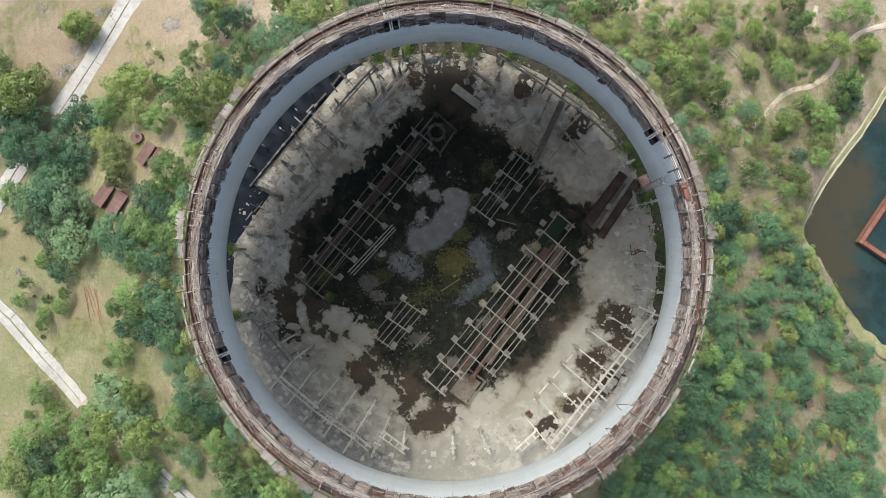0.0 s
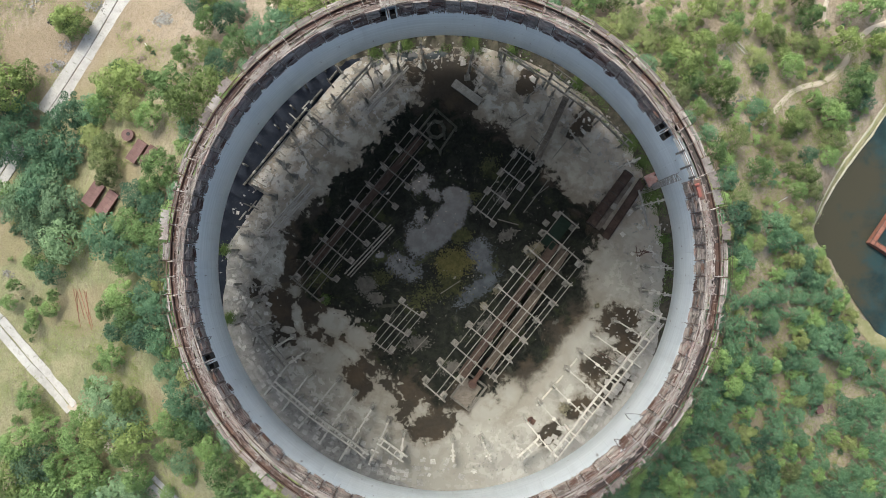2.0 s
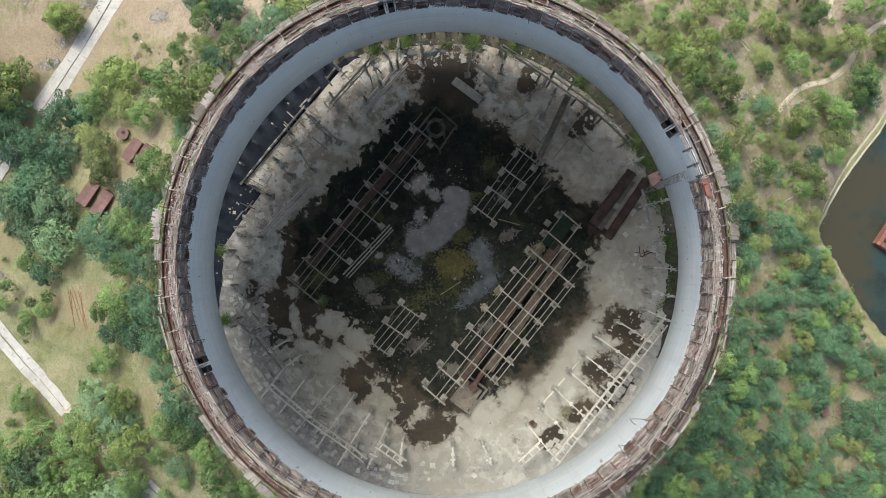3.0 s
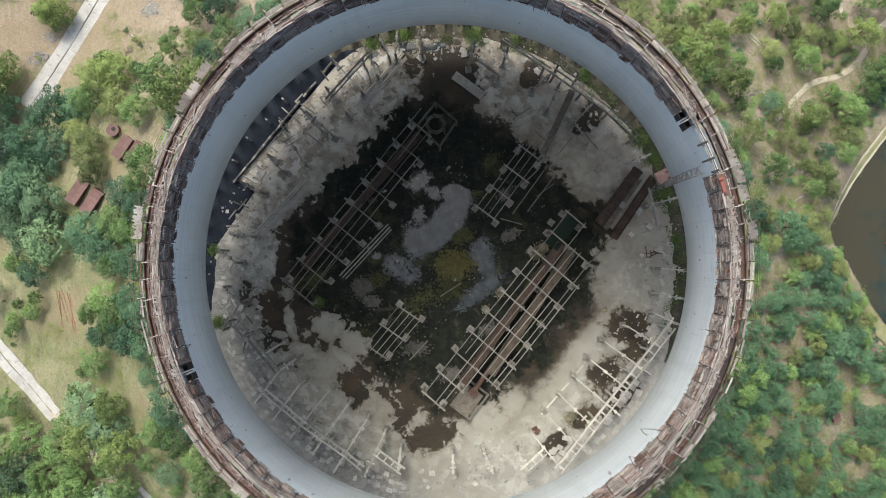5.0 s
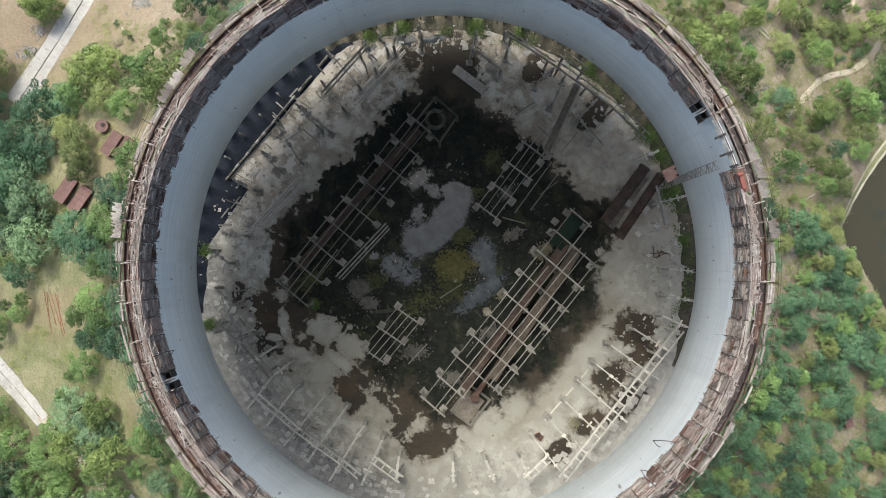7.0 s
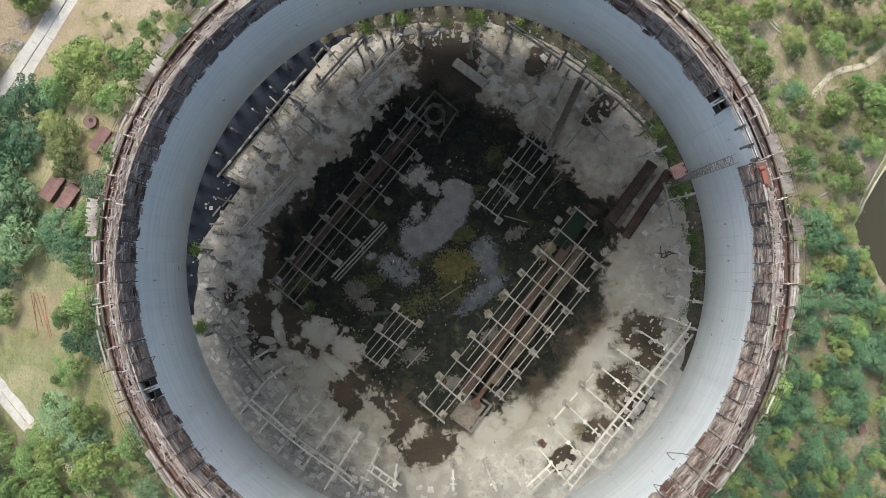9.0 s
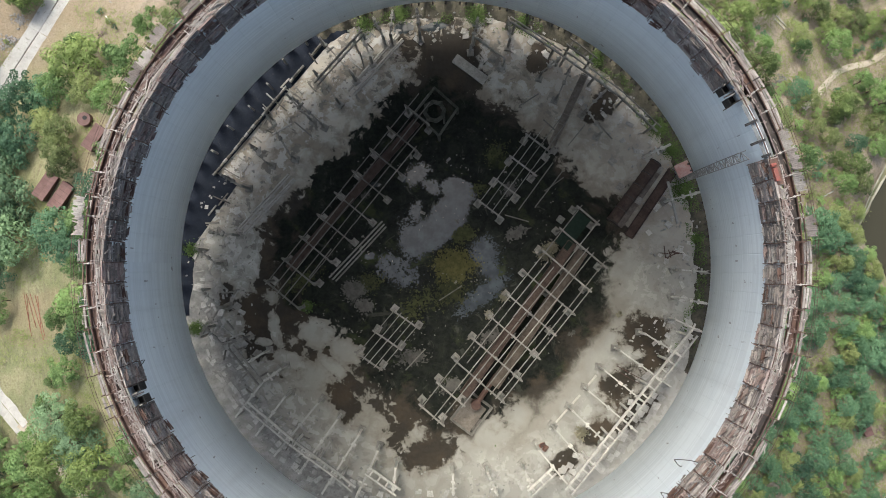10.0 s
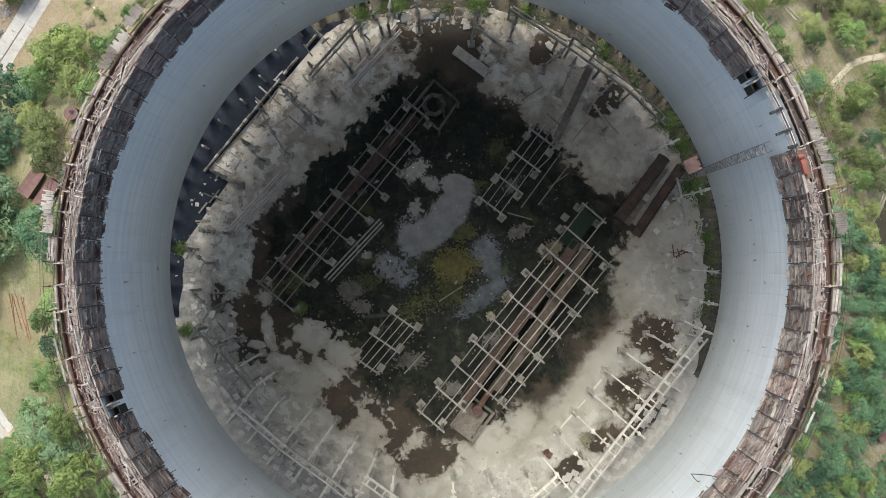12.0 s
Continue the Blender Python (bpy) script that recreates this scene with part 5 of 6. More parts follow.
for i in range(BAYS):
    deg = BAY * i
    gap = 17.0 < deg < 26.5
    part("bracket", ARM, RUST, scaffold, "", on_rim(deg + rng.uniform(-0.15, 0.15)))
    part("trough_bay", TROUGHS[rng.randrange(3) + (3 if deg < 75 or deg > 240 else 0)], RUST, scaffold, "", on_rim(deg + BAY / 2, pose(rng.uniform(-0.05, 0.05), 0, rng.uniform(-0.05, 0.05))))
    part("tie", TIES[rng.randrange(6)], RUST, scaffold, "", on_rim(deg + rng.uniform(-0.3, 0.3), pose(rng.uniform(-0.2, 0.2), 0, 0)))
    if rng.random() < 0.8:
        part("post", POST, RUST, scaffold, "", on_rim(deg, pose(0, 0, 0, rng.uniform(-2, 2), rng.uniform(-1, 1), 0)))
    if not gap:
        hoist = min(abs(deg + BAY / 2 - h) for h in HOISTS) < 1.9
        if not hoist:
            part("formwork_panel", A_WOOD[rng.randrange(14)], WOOD, scaffold, "", on_rim(deg + BAY / 2 + rng.uniform(-0.1, 0.1), pose(rng.uniform(-0.06, 0.06), 0, rng.uniform(-0.15, 0.15), rng.uniform(-1.2, 1.2), 0, 0)))
            for k in range(6):
                if rng.random() < 0.84:
                    z = LIP_Z - RIM_Z + 0.7 + 1.22 * k + rng.uniform(-0.4, 0.4)
                    part("waling", WALINGS[rng.randrange(14)], WOOD, scaffold, "", on_rim(deg + BAY / 2 + rng.uniform(-0.5, 0.5), pose(shell_r(z + RIM_Z) - 0.12, 0, z, rng.uniform(-5, 5), 0, 0)))
        part("panel_rib", RIBS[rng.randrange(5)], RUST, scaffold, "", on_rim(deg))
        if math.sin(radians(deg * 4 + 70)) + 0.8 * math.sin(radians(deg * 9)) > -0.2 and rng.random() < 0.85:
            part("slat_deck", INNER_SLATS[rng.randrange(6)], WOODPALE, scaffold, "", on_rim(deg + BAY / 2, pose(38.8, 0, rng.uniform(-0.05, 0.1), rng.uniform(-2, 2), rng.uniform(-5, 5), rng.uniform(-3, 3)) @ pose(-38.8, 0, 0)))
        for k in range(3):
            r = 38.45 + 0.33 * k + rng.uniform(-0.1, 0.1)
            if rng.random() < 0.6:
                part("deck_plank", PLANKS[rng.randrange(10)], WOOD, scaffold, "", on_rim(deg + BAY / 2 + rng.uniform(-0.4, 0.4), pose(r, 0, 0.35 + rng.uniform(0, 0.15), rng.uniform(-3, 3), rng.uniform(-8, 8), rng.choice((0, 0, 0, 0, 1)) * rng.uniform(-30, 30) + rng.uniform(-4, 4))))
    if slatted(deg):
        part("slat_deck", SLATS[rng.randrange(5)], WOODPALE, scaffold, "", on_rim(deg + BAY / 2, pose(0, 0, rng.uniform(-0.1, 0.1), rng.uniform(-2, 2), rng.uniform(-3, 3), rng.uniform(-0.6, 0.6))))
        continue
    sector = math.sin(radians(deg * 3 + 40)) + 0.6 * math.sin(radians(deg * 7))
    for k in range(4):
        r = 40.75 + 0.31 * k + rng.uniform(-0.05, 0.05)
        if rng.random() < (0.9 if sector > -0.4 else 0.3):
            part("gallery_plank", PALE[rng.randrange(6)], WOODPALE, scaffold, "", on_rim(deg + BAY / 2 + rng.uniform(-0.2, 0.2), pose(r, 0, -0.95 + rng.uniform(0, 0.1), rng.uniform(-3, 3), rng.uniform(-5, 5), rng.uniform(-3, 3))))
for name, r, z, w, mat in (("guard_rail", 42.1, 0.1, 0.035, RUST), ("guard_rail", 42.1, -0.5, 0.035, RUST), ("runner", 39.42, 0.1, 0.12, WOODRED), ("runner", 40.5, -0.25, 0.12, RUST), ("runner", 38.5, 0.2, 0.12, RUST), ("runner", 41.3, -1.1, 0.12, RUST)):
    gg = ring_bar(r, z, w, 0.03, rng)
    part(name, gg.mesh(name, mat), mat, scaffold, "", Matrix.Identity(4))
for name, mat, n, lo, hi in (("timber_debris", WOOD, 900, 38.3, 39.4), ("timber_debris", WOODRED, 900, 38.3, 39.5), ("timber_debris", WOODPALE, 450, 38.3, 39.4), ("timber_debris", WOODPALE, 250, 40.6, 41.8), ("timber_debris", WOOD, 500, 40.6, 41.8), ("timber_debris", WOOD, 300, 39.6, 41.8), ("timber_debris", WOODRED, 900, 39.4, 40.7), ("tube_debris", DARKSTEEL, 300, 38.3, 41.8)):
    gg = Geo()
    for i in range(n):
        deg, r = rng.uniform(0, 360), rng.uniform(lo, hi)
        if 16.5 < deg < 27 and r < 39.5:
            continue
        clump = noise.noise(Vector((deg * 0.16, r * 0.5, n * 0.1 + lo)))
        if clump < -0.1 and rng.random() < 0.8:
            continue
        if 39.5 < r < 40.5 and (deg < 75 or deg > 240) and rng.random() < 0.7:
            continue
        z = 0.38 if r < 39.5 else (-0.7 if r < 40.5 else -0.85)
        z += rng.uniform(0.0, 0.3)
        tilt = rng.choice((rng.gauss(0, 4), rng.gauss(0, 4), rng.gauss(0, 10), rng.gauss(90, 15), rng.uniform(-90, 90)))
        thin = name == "tube_debris"
        gg.box(on_rim(deg, pose(r, 0, z, rng.gauss(0, 6), rng.gauss(0, 8), tilt)), rng.uniform(0.05, 0.08) if thin else rng.uniform(0.05, 0.12), rng.uniform(0.25, 1.1), 0.05)
    tagged(part(name, gg.mesh(name, mat), mat, scaffold, "", Matrix.Identity(4)), kind="stuff")
LEDGE = mottled("ledge_concrete", (0.125, 0.135, 0.142), (0.165, 0.175, 0.182), 0.9, 0.9, 0.35, (0.085, 0.075, 0.07))
# an added concrete ledge where shutters are gone, toned dark because it faces up
for i in range(5):
    deg = 17.0 + 2.0 * i
    gg = Geo()
    for a in (-0.99, -0.5, 0.0, 0.5, 0.99):
        gg.v += [tuple(polar(shell_r(RIM_Z) - 0.02, a, 0.03)), tuple(polar(39.5, a, -0.05)), tuple(polar(39.5, a, -0.75))]
    gg.f = [(3 * k + j, 3 * k + j + 1, 3 * k + j + 4, 3 * k + j + 3) for k in range(4) for j in range(2)]
    part("ledge", gg.mesh("ledge", LEDGE), LEDGE, scaffold, "", on_rim(deg + 1.0))
# bent reinforcement and boards that reach in over the shell's lip
for i in range(46):
    deg = rng.uniform(0, 360)
    if 16 < deg < 28:
        continue
    z = LIP_Z - RIM_Z + rng.uniform(0.3, 5.5)
    r = shell_r(z + RIM_Z) - 0.1
    gg = Geo().beam((r, 0, z), (r - rng.uniform(0.5, 1.1), rng.uniform(-0.4, 0.4), z + rng.uniform(-0.3, 0.3)), 0.07, 0.07)
    part("tie_rod", gg.mesh("tie_rod", RUST), RUST, scaffold, "", on_rim(deg))


def hoist_box(deg):
    """A steel hoist frame with two dark wells hung inside the rim."""
    t = thing("hoist_frame", (0, 0, 0), "steel hoist frame with openings painted dark and pale side boards", "hoist frame", "hoist frames on the rim")
    t.matrix_basis = pose(*polar(38.5, deg, RIM_Z - 0.7), 0, 0, deg)
    # well sides and bottom near black, standing for the shade inside the openings
    for y in (-0.7, 0.75):
        gg = Geo()
        for x, yy, sx, sy in ((-1.2, y, 0.08, 0.9), (1.2, y, 0.08, 0.9), (0, y - 0.42, 2.4, 0.08), (0, y + 0.42, 2.4, 0.08)):
            gg.box(pose(x, yy, -0.8), sx, sy, 1.8)
        gg.box(pose(0, y, -1.6), 2.4, 0.9, 0.08)
        well = part("well", gg.mesh("well", BLACK), BLACK, t, "", Matrix.Identity(4))
        part("side_board", Geo().box(pose(0.3, y + 0.55, 0.15, 0, 0, 3), 2.3, 0.13, 0.1).mesh("side_board", WOODPALE), WOODPALE, well, "", Matrix.Identity(4))
    part("arm", Geo().beam((-1.4, 0, -0.2), (3.2, 0, 0.3), 0.16, 0.2).mesh("arm", DARKSTEEL), DARKSTEEL, t, "", Matrix.Identity(4))


BLACK = mottled("black_steel_and_shade", (0.008, 0.008, 0.009), (0.015, 0.014, 0.014), 1.0, 0.7)
for deg in HOISTS:
    hoist_box(deg)
for deg, ln in ((24.6, 0.9), (21.1, 1.2), (18.5, 0.5)):
    ob = solid("cantilever", Geo().beam(polar(38.2 - ln, deg, RIM_Z + 0.15), polar(38.7, deg, RIM_Z + 0.25), 0.3, 0.26), BLACK, "dark steel cantilever beam jutting over the rim", "steel beam", "cantilevers on the rim")
box_o = thing("winch", polar(38.4, 15.0, 85.7), "orange painted winch standing on the rim", "winch")
part("housing", Geo().box(pose(*polar(38.3, 15.0, 86.1), 0, 0, 15), 0.45, 1.5, 0.5), ORANGE, box_o)
part("drum", Geo().tube(polar(38.0, 16.6, 86.1), polar(38.6, 16.6, 86.1), 0.22, 12), ORANGE, box_o)
part("frame", Geo().box(pose(*polar(38.6, 15.4, 85.75), 0, 0, 15), 0.9, 3.0, 0.12), RUST, box_o)

# the lattice mast against the shell
mast = thing("lattice_mast", polar(58.0, 21.8, 4), "grey steel lattice mast leaning along the shell wall", "lattice mast")
stations = [polar(shell_r(max(z, FOOT_Z)) - 0.9, 19.6 + 0.1 * (z - 4) / 83, z) for z in [4 + 2.15 * i for i in range(37)]]
side = Vector((-math.sin(radians(20.5)), math.cos(radians(20.5)), 0)) * 0.55
inw = Vector((-math.cos(radians(20.5)), -math.sin(radians(20.5)), -0.2)) * 0.8
STEEL = mottled("grey_steel", (0.20, 0.195, 0.19), (0.29, 0.28, 0.27), 1.0, 0.6, 0.3, (0.10, 0.06, 0.045))
chords = [side, -side, side + inw, -side + inw]
for c in chords:
    gg = Geo()
    for a, b in zip(stations, stations[1:]):
        gg.beam(a + c, b + c, 0.1, 0.1)
    part("chord", gg, STEEL, mast)
for u, v in ((0, 1), (2, 3), (0, 2), (1, 3)):
    gg = Geo()
    for i, (a, b) in enumerate(zip(stations, stations[1:])):
        gg.beam(a + chords[u if i % 2 else v], b + chords[v if i % 2 else u], 0.07, 0.07)
        gg.beam(a + chords[u], a + chords[v], 0.07, 0.07)
    part("lacing", gg, STEEL, mast)
hut = thing("site_cabin", (*(53.1, 22.1), 0), "small cabin with faded pink roof below the mast", "cabin")
cx, cy = (53.1, 22.1)
part("body", Geo().box(pose(cx, cy, 0, 0, 0, 25), 2.9, 2.8, 2.3, True), CONCRETE, hut)
part("roof", Geo().box(pose(cx, cy, 2.3, 4, 0, 25), 3.3, 3.2, 0.15, True), PINK, hut)
for deg, bend in ((-38.0, 0.8), (-45.5, 0.35), (199, 0.3)):
    gg = Geo()
    pts = [polar(shell_r(79.5) - 0.25 - bend * 2.2 * t, deg - bend * 3.0 * t * t, 79.5 - bend * 3 * t * t) for t in (0, 0.25, 0.5, 0.75, 1.0)]
    pts += [pts[-1] + (pts[0] - pts[2]) * 0.5 * k + (pts[3] - pts[4]).cross(Vector((0, 0, 1))) * (0.9 * math.sin(1.6 * k)) for k in (0.5, 1.0, 1.5)]
    for a, b in zip(pts, pts[1:]):
        gg.tube(a, b, 0.05, 5)
    solid("loose_cable", gg, DARKSTEEL, "dark bent cable hanging over the shell's edge", "cable", "loose cables on the rim")

# ---- trees ----


def make_tree(seed, mat, radius=4.0, height=7.0, clumps=30, leaves=86, size=0.36):
    rng = random.Random(seed)
    t = thing("tree")
    gg = Geo()
    lean = Vector((rng.uniform(-0.5, 0.5), rng.uniform(-0.5, 0.5), height * 0.55))
    gg.tube((0, 0, -0.6), lean * 0.5, 0.26, 7, 0.19).tube(lean * 0.5, lean, 0.19, 7, 0.12)
    cr = Geo()
    centres = []
    for i in range(clumps):
        a = 2.4 * i + rng.uniform(-0.4, 0.4)
        k = math.sqrt((i + 0.5) / clumps)
        rr = radius * k * rng.uniform(0.70, 0.98) * (1 + 0.12 * math.sin(3 * a + seed) + 0.08 * math.sin(5 * a + 2 * seed))
        z = height * (0.48 + 0.42 * (1 - k * k)) + rng.uniform(-0.22, 0.22) * radius
        centres.append((Vector((rr * math.cos(a), rr * math.sin(a), z)), radius * rng.uniform(0.17, 0.31)))
        if i % 5 == 2:
            gg.tube(lean * rng.uniform(0.6, 0.95), centres[-1][0] * 0.85, 0.10, 5, 0.04)
    for c, cs in centres:
        for _ in range(leaves):
            d = Vector((rng.gauss(0, 1), rng.gauss(0, 1), rng.gauss(0.35, 0.9))).normalized()
            p = c + Vector((d.x, d.y, d.z * 0.85)) * cs * rng.uniform(0.82, 1.08)
            nrm = (d + Vector((rng.gauss(0, 0.25), rng.gauss(0, 0.25), rng.gauss(0.15, 0.25)))).normalized()
            u = nrm.orthogonal().normalized()
            u.rotate(Matrix.Rotation(rng.uniform(0, 6.28), 3, nrm))
            w = nrm.cross(u)
            s = size * rng.uniform(0.6, 1.25)
            cr.faces([p - u * s * 0.6, p - w * s * 0.36 + nrm * 0.05, p + u * s * 0.6, p + w * s * 0.36 + nrm * 0.05], [(0, 1, 2, 3)])
    part("trunk", gg, BARK, t)
    part("crown", cr, mat, t)
    return t


def in_view_clear(x, y):
    """Far enough from the tower, the roads and the pond for a tree to stand."""
    r = math.hypot(x - AXIS[0], y - AXIS[1])
    return r > 70 and not (x > 60 and pond_depth(x, y) > -5.0)


PROTO = [[make_tree(10 * m + s, LEAVES[m], 4.0, 6.6 + 0.5 * s) for s in range(3)] for m in range(5)]
BUSH = [make_tree(100 + m, LEAVES[m], 1.8, 2.4, 13, 70, 0.24) for m in range(5)]
TREE_LABEL = {0: "deep green broadleaf tree with dense clumped crown", 1: "mid green broadleaf tree with rounded crown", 2: "yellow-green young tree with loose crown", 3: "silvery green broad tree with clumped crown", 4: "olive green tree with loose feathery crown"}
for m in range(5):
    for t in PROTO[m]:
        tagged(t, TREE_LABEL[m], "tree", "trees round the tower")
    tagged(BUSH[m], "small rounded green bush in dry grass", "bush", "bushes in the meadow")
    BUSH[m].name = "bush"
used = set()
trees = []
far_trees = []


def plant(x, y, r, kind, rng):
    small = r < 2.0
    joined = len(trees) >= 285
    proto = BUSH[kind] if small else PROTO[kind][rng.randrange(3)]
    s = r / (1.8 if small else 4.0) * 1.08
    m = Matrix.LocRotScale((x, y, ground_z(x, y)), Euler((0, 0, rng.uniform(0, 6.28))), (s * rng.uniform(0.9, 1.1), s * rng.uniform(0.9, 1.1), s ** 0.7 * rng.uniform(0.72, 1.32)))
    if joined and proto.name in used:
        far_trees.append((proto, m))
    elif proto.name in used:
        copy_thing(proto, m)
    else:
        used.add(proto.name)
        proto.matrix_basis = m
    trees.append((x, y, r))


TREES_NW = [
    (-137.4, 60.9, 3.7), (-135.6, 52.3, 5.0), (-129.3, 51.4, 5.0), (-125.9, 55.8, 3.7), (-133.7, 46.1, 4.7), (-126.7, 46.1, 4.2), (-128.4, 39.9, 5.0), (-136.4, 39.9, 5.0), (-119.5, 43.1, 2.4),
    (-110.5, 43.9, 4.2), (-105.0, 44.3, 4.2), (-98.7, 45.5, 4.2), (-89.6, 43.7, 4.0), (-82.9, 41.4, 4.1), (-74.8, 47.6, 4.9), (-69.5, 42.8, 4.6), (-94.9, 56.9, 3.3), (-90.7, 53.4, 4.1), (-95.8, 51.5, 3.7),
    (-83.8, 53.0, 2.9), (-73.2, 58.1, 3.7), (-66.8, 60.1, 4.1), (-66.8, 67.5, 3.7), (-71.7, 76.7, 4.1), (-66.4, 76.0, 3.7), (-61.4, 68.7, 2.9),
]
TREES_N = [
    (-56.9, 59.9, 4.0), (-62.5, 54.3, 4.0), (-63.7, 48.3, 4.0), (-51.9, 63.0, 3.2), (-58.5, 71.2, 2.3), (-43.5, 64.9, 4.0), (-39.6, 69.2, 4.5), (-32.3, 71.3, 4.0), (-24.2, 72.7, 3.2), (-46.1, 73.6, 2.9),
    (-87.6, 63.4, 1.0), (-91.0, 66.7, 0.9), (-74.9, 64.4, 1.4), (-85.3, 61.3, 1.4), (-118.8, 60.3, 1.2),
]
TREES_W = [
    (-103.1, 37.0, 3.7), (-96.8, 33.8, 3.7), (-97.0, 29.6, 4.0), (-95.2, 24.7, 3.3), (-118.6, 35.4, 4.2), (-111.5, 33.2, 4.7), (-129.2, 33.7, 4.1), (-122.9, 29.3, 4.2), (-115.7, 29.0, 4.2), (-133.5, 21.3, 4.2),
    (-126.4, 21.3, 5.1), (-118.6, 22.1, 5.4), (-112.2, 18.6, 5.0), (-121.7, 14.2, 4.7), (-111.0, 12.7, 4.7), (-127.2, 16.9, 4.2), (-119.1, 8.9, 4.2), (-109.8, 6.2, 5.0), (-113.1, 2.8, 3.0), (-121.3, 0.8, 3.0),
    (-116.1, -2.5, 3.0), (-95.8, 9.0, 4.3), (-91.5, 5.1, 4.6), (-87.6, 11.6, 4.4), (-85.3, 18.9, 3.7), (-80.2, 21.2, 4.0), (-77.2, 26.7, 4.2), (-73.4, 22.4, 3.2), (-78.8, 15.1, 4.0), (-82.4, 8.7, 4.0),
]
TREES_W2 = [
    (-76.5, 7.3, 3.6), (-88.4, 0.2, 4.6), (-80.4, 0.9, 4.0), (-128.7, -6.0, 2.4), (-130.8, -11.3, 2.1), (-123.4, -10.9, 1.8), (-124.0, -15.1, 2.0), (-123.0, -18.2, 2.1), (-127.8, -10.2, 1.0), (-117.1, -12.9, 2.9),
    (-114.7, -9.0, 2.4), (-125.1, -22.6, 1.0), (-131.5, 1.6, 1.0), (-129.8, 10.2, 1.7), (-138.1, 9.8, 1.7), (-89.5, -8.8, 4.3), (-94.3, -12.5, 4.0), (-86.5, -14.0, 4.3), (-81.4, -8.7, 4.0), (-76.5, -11.7, 3.9),
    (-81.6, -18.4, 3.9), (-76.9, -20.1, 4.0), (-90.3, -17.9, 2.9), (-74.2, -23.2, 3.2), (-94.2, -25.9, 3.3), (-100.3, 13.6, 1.5),
]
TREES_SW = [
    (-124.0, -39.3, 2.7), (-120.4, -43.6, 3.0), (-117.8, -48.3, 4.1), (-128.7, -46.2, 1.7), (-125.6, -53.3, 4.7), (-121.2, -58.5, 4.7), (-128.1, -62.4, 4.2), (-121.1, -65.8, 4.7), (-114.1, -58.5, 4.1), (-112.3, -65.0, 4.2),
    (-115.8, -70.3, 3.7), (-108.5, -50.8, 4.4), (-104.6, -57.1, 4.4), (-103.0, -61.9, 4.4), (-97.5, -68.7, 5.4), (-90.6, -65.6, 4.1), (-101.4, -72.7, 4.2), (-105.2, -44.0, 3.3), (-97.9, -37.8, 3.3), (-89.9, -37.1, 4.4),
    (-91.6, -44.1, 4.0), (-98.1, -47.4, 3.3), (-87.4, -49.1, 4.0), (-93.4, -54.9, 3.3), (-87.2, -59.7, 3.8), (-79.3, -64.6, 2.0), (-73.1, -54.5, 2.5), (-78.4, -51.6, 2.0), (-71.2, -59.7, 1.2), (-74.7, -42.6, 4.0),
]
TREES_SW2 = [
    (-68.2, -43.8, 3.6), (-70.3, -35.6, 4.0), (-65.2, -40.2, 3.2), (-63.8, -48.5, 3.6), (-60.6, -53.3, 3.2), (-57.8, -60.4, 4.1), (-50.9, -57.5, 4.0), (-55.1, -65.4, 4.1), (-46.3, -62.7, 3.2), (-100.7, -29.4, 1.5),
    (-128.0, -70.7, 2.0), (-67.9, -66.5, 1.2), (-105.4, -34.0, 1.4), (-101.2, -34.9, 2.0), (-125.5, -72.4, 2.7), (-72.7, -59.8, 1.7),
]
TREES_NE = [
    (71.6, 72.1, 2.8), (64.9, 68.2, 3.0), (60.1, 62.7, 2.7), (67.7, 66.0, 2.2), (82.1, 69.7, 2.7), (79.5, 65.0, 2.5), (70.1, 60.9, 2.7), (76.8, 54.5, 2.4), (63.9, 54.3, 4.0), (65.8, 49.9, 3.2),
    (71.8, 49.3, 3.7), (75.3, 47.4, 2.9), (67.3, 42.1, 2.9), (61.8, 46.1, 3.1), (76.6, 42.4, 2.7), (89.2, 59.5, 3.2), (89.3, 55.3, 3.1), (98.3, 61.8, 3.5), (99.8, 57.7, 3.4), (96.3, 66.5, 3.0),
    (103.2, 66.2, 2.6), (91.3, 69.6, 2.4), (106.3, 72.6, 3.6), (109.1, 65.6, 2.9), (112.5, 64.8, 3.3), (117.2, 65.9, 3.6), (36.7, 71.6, 4.0), (43.5, 73.2, 4.1), (50.4, 72.9, 3.7), (47.9, 66.2, 4.0),
    (56.8, 67.1, 3.7), (54.4, 61.3, 3.6),
]
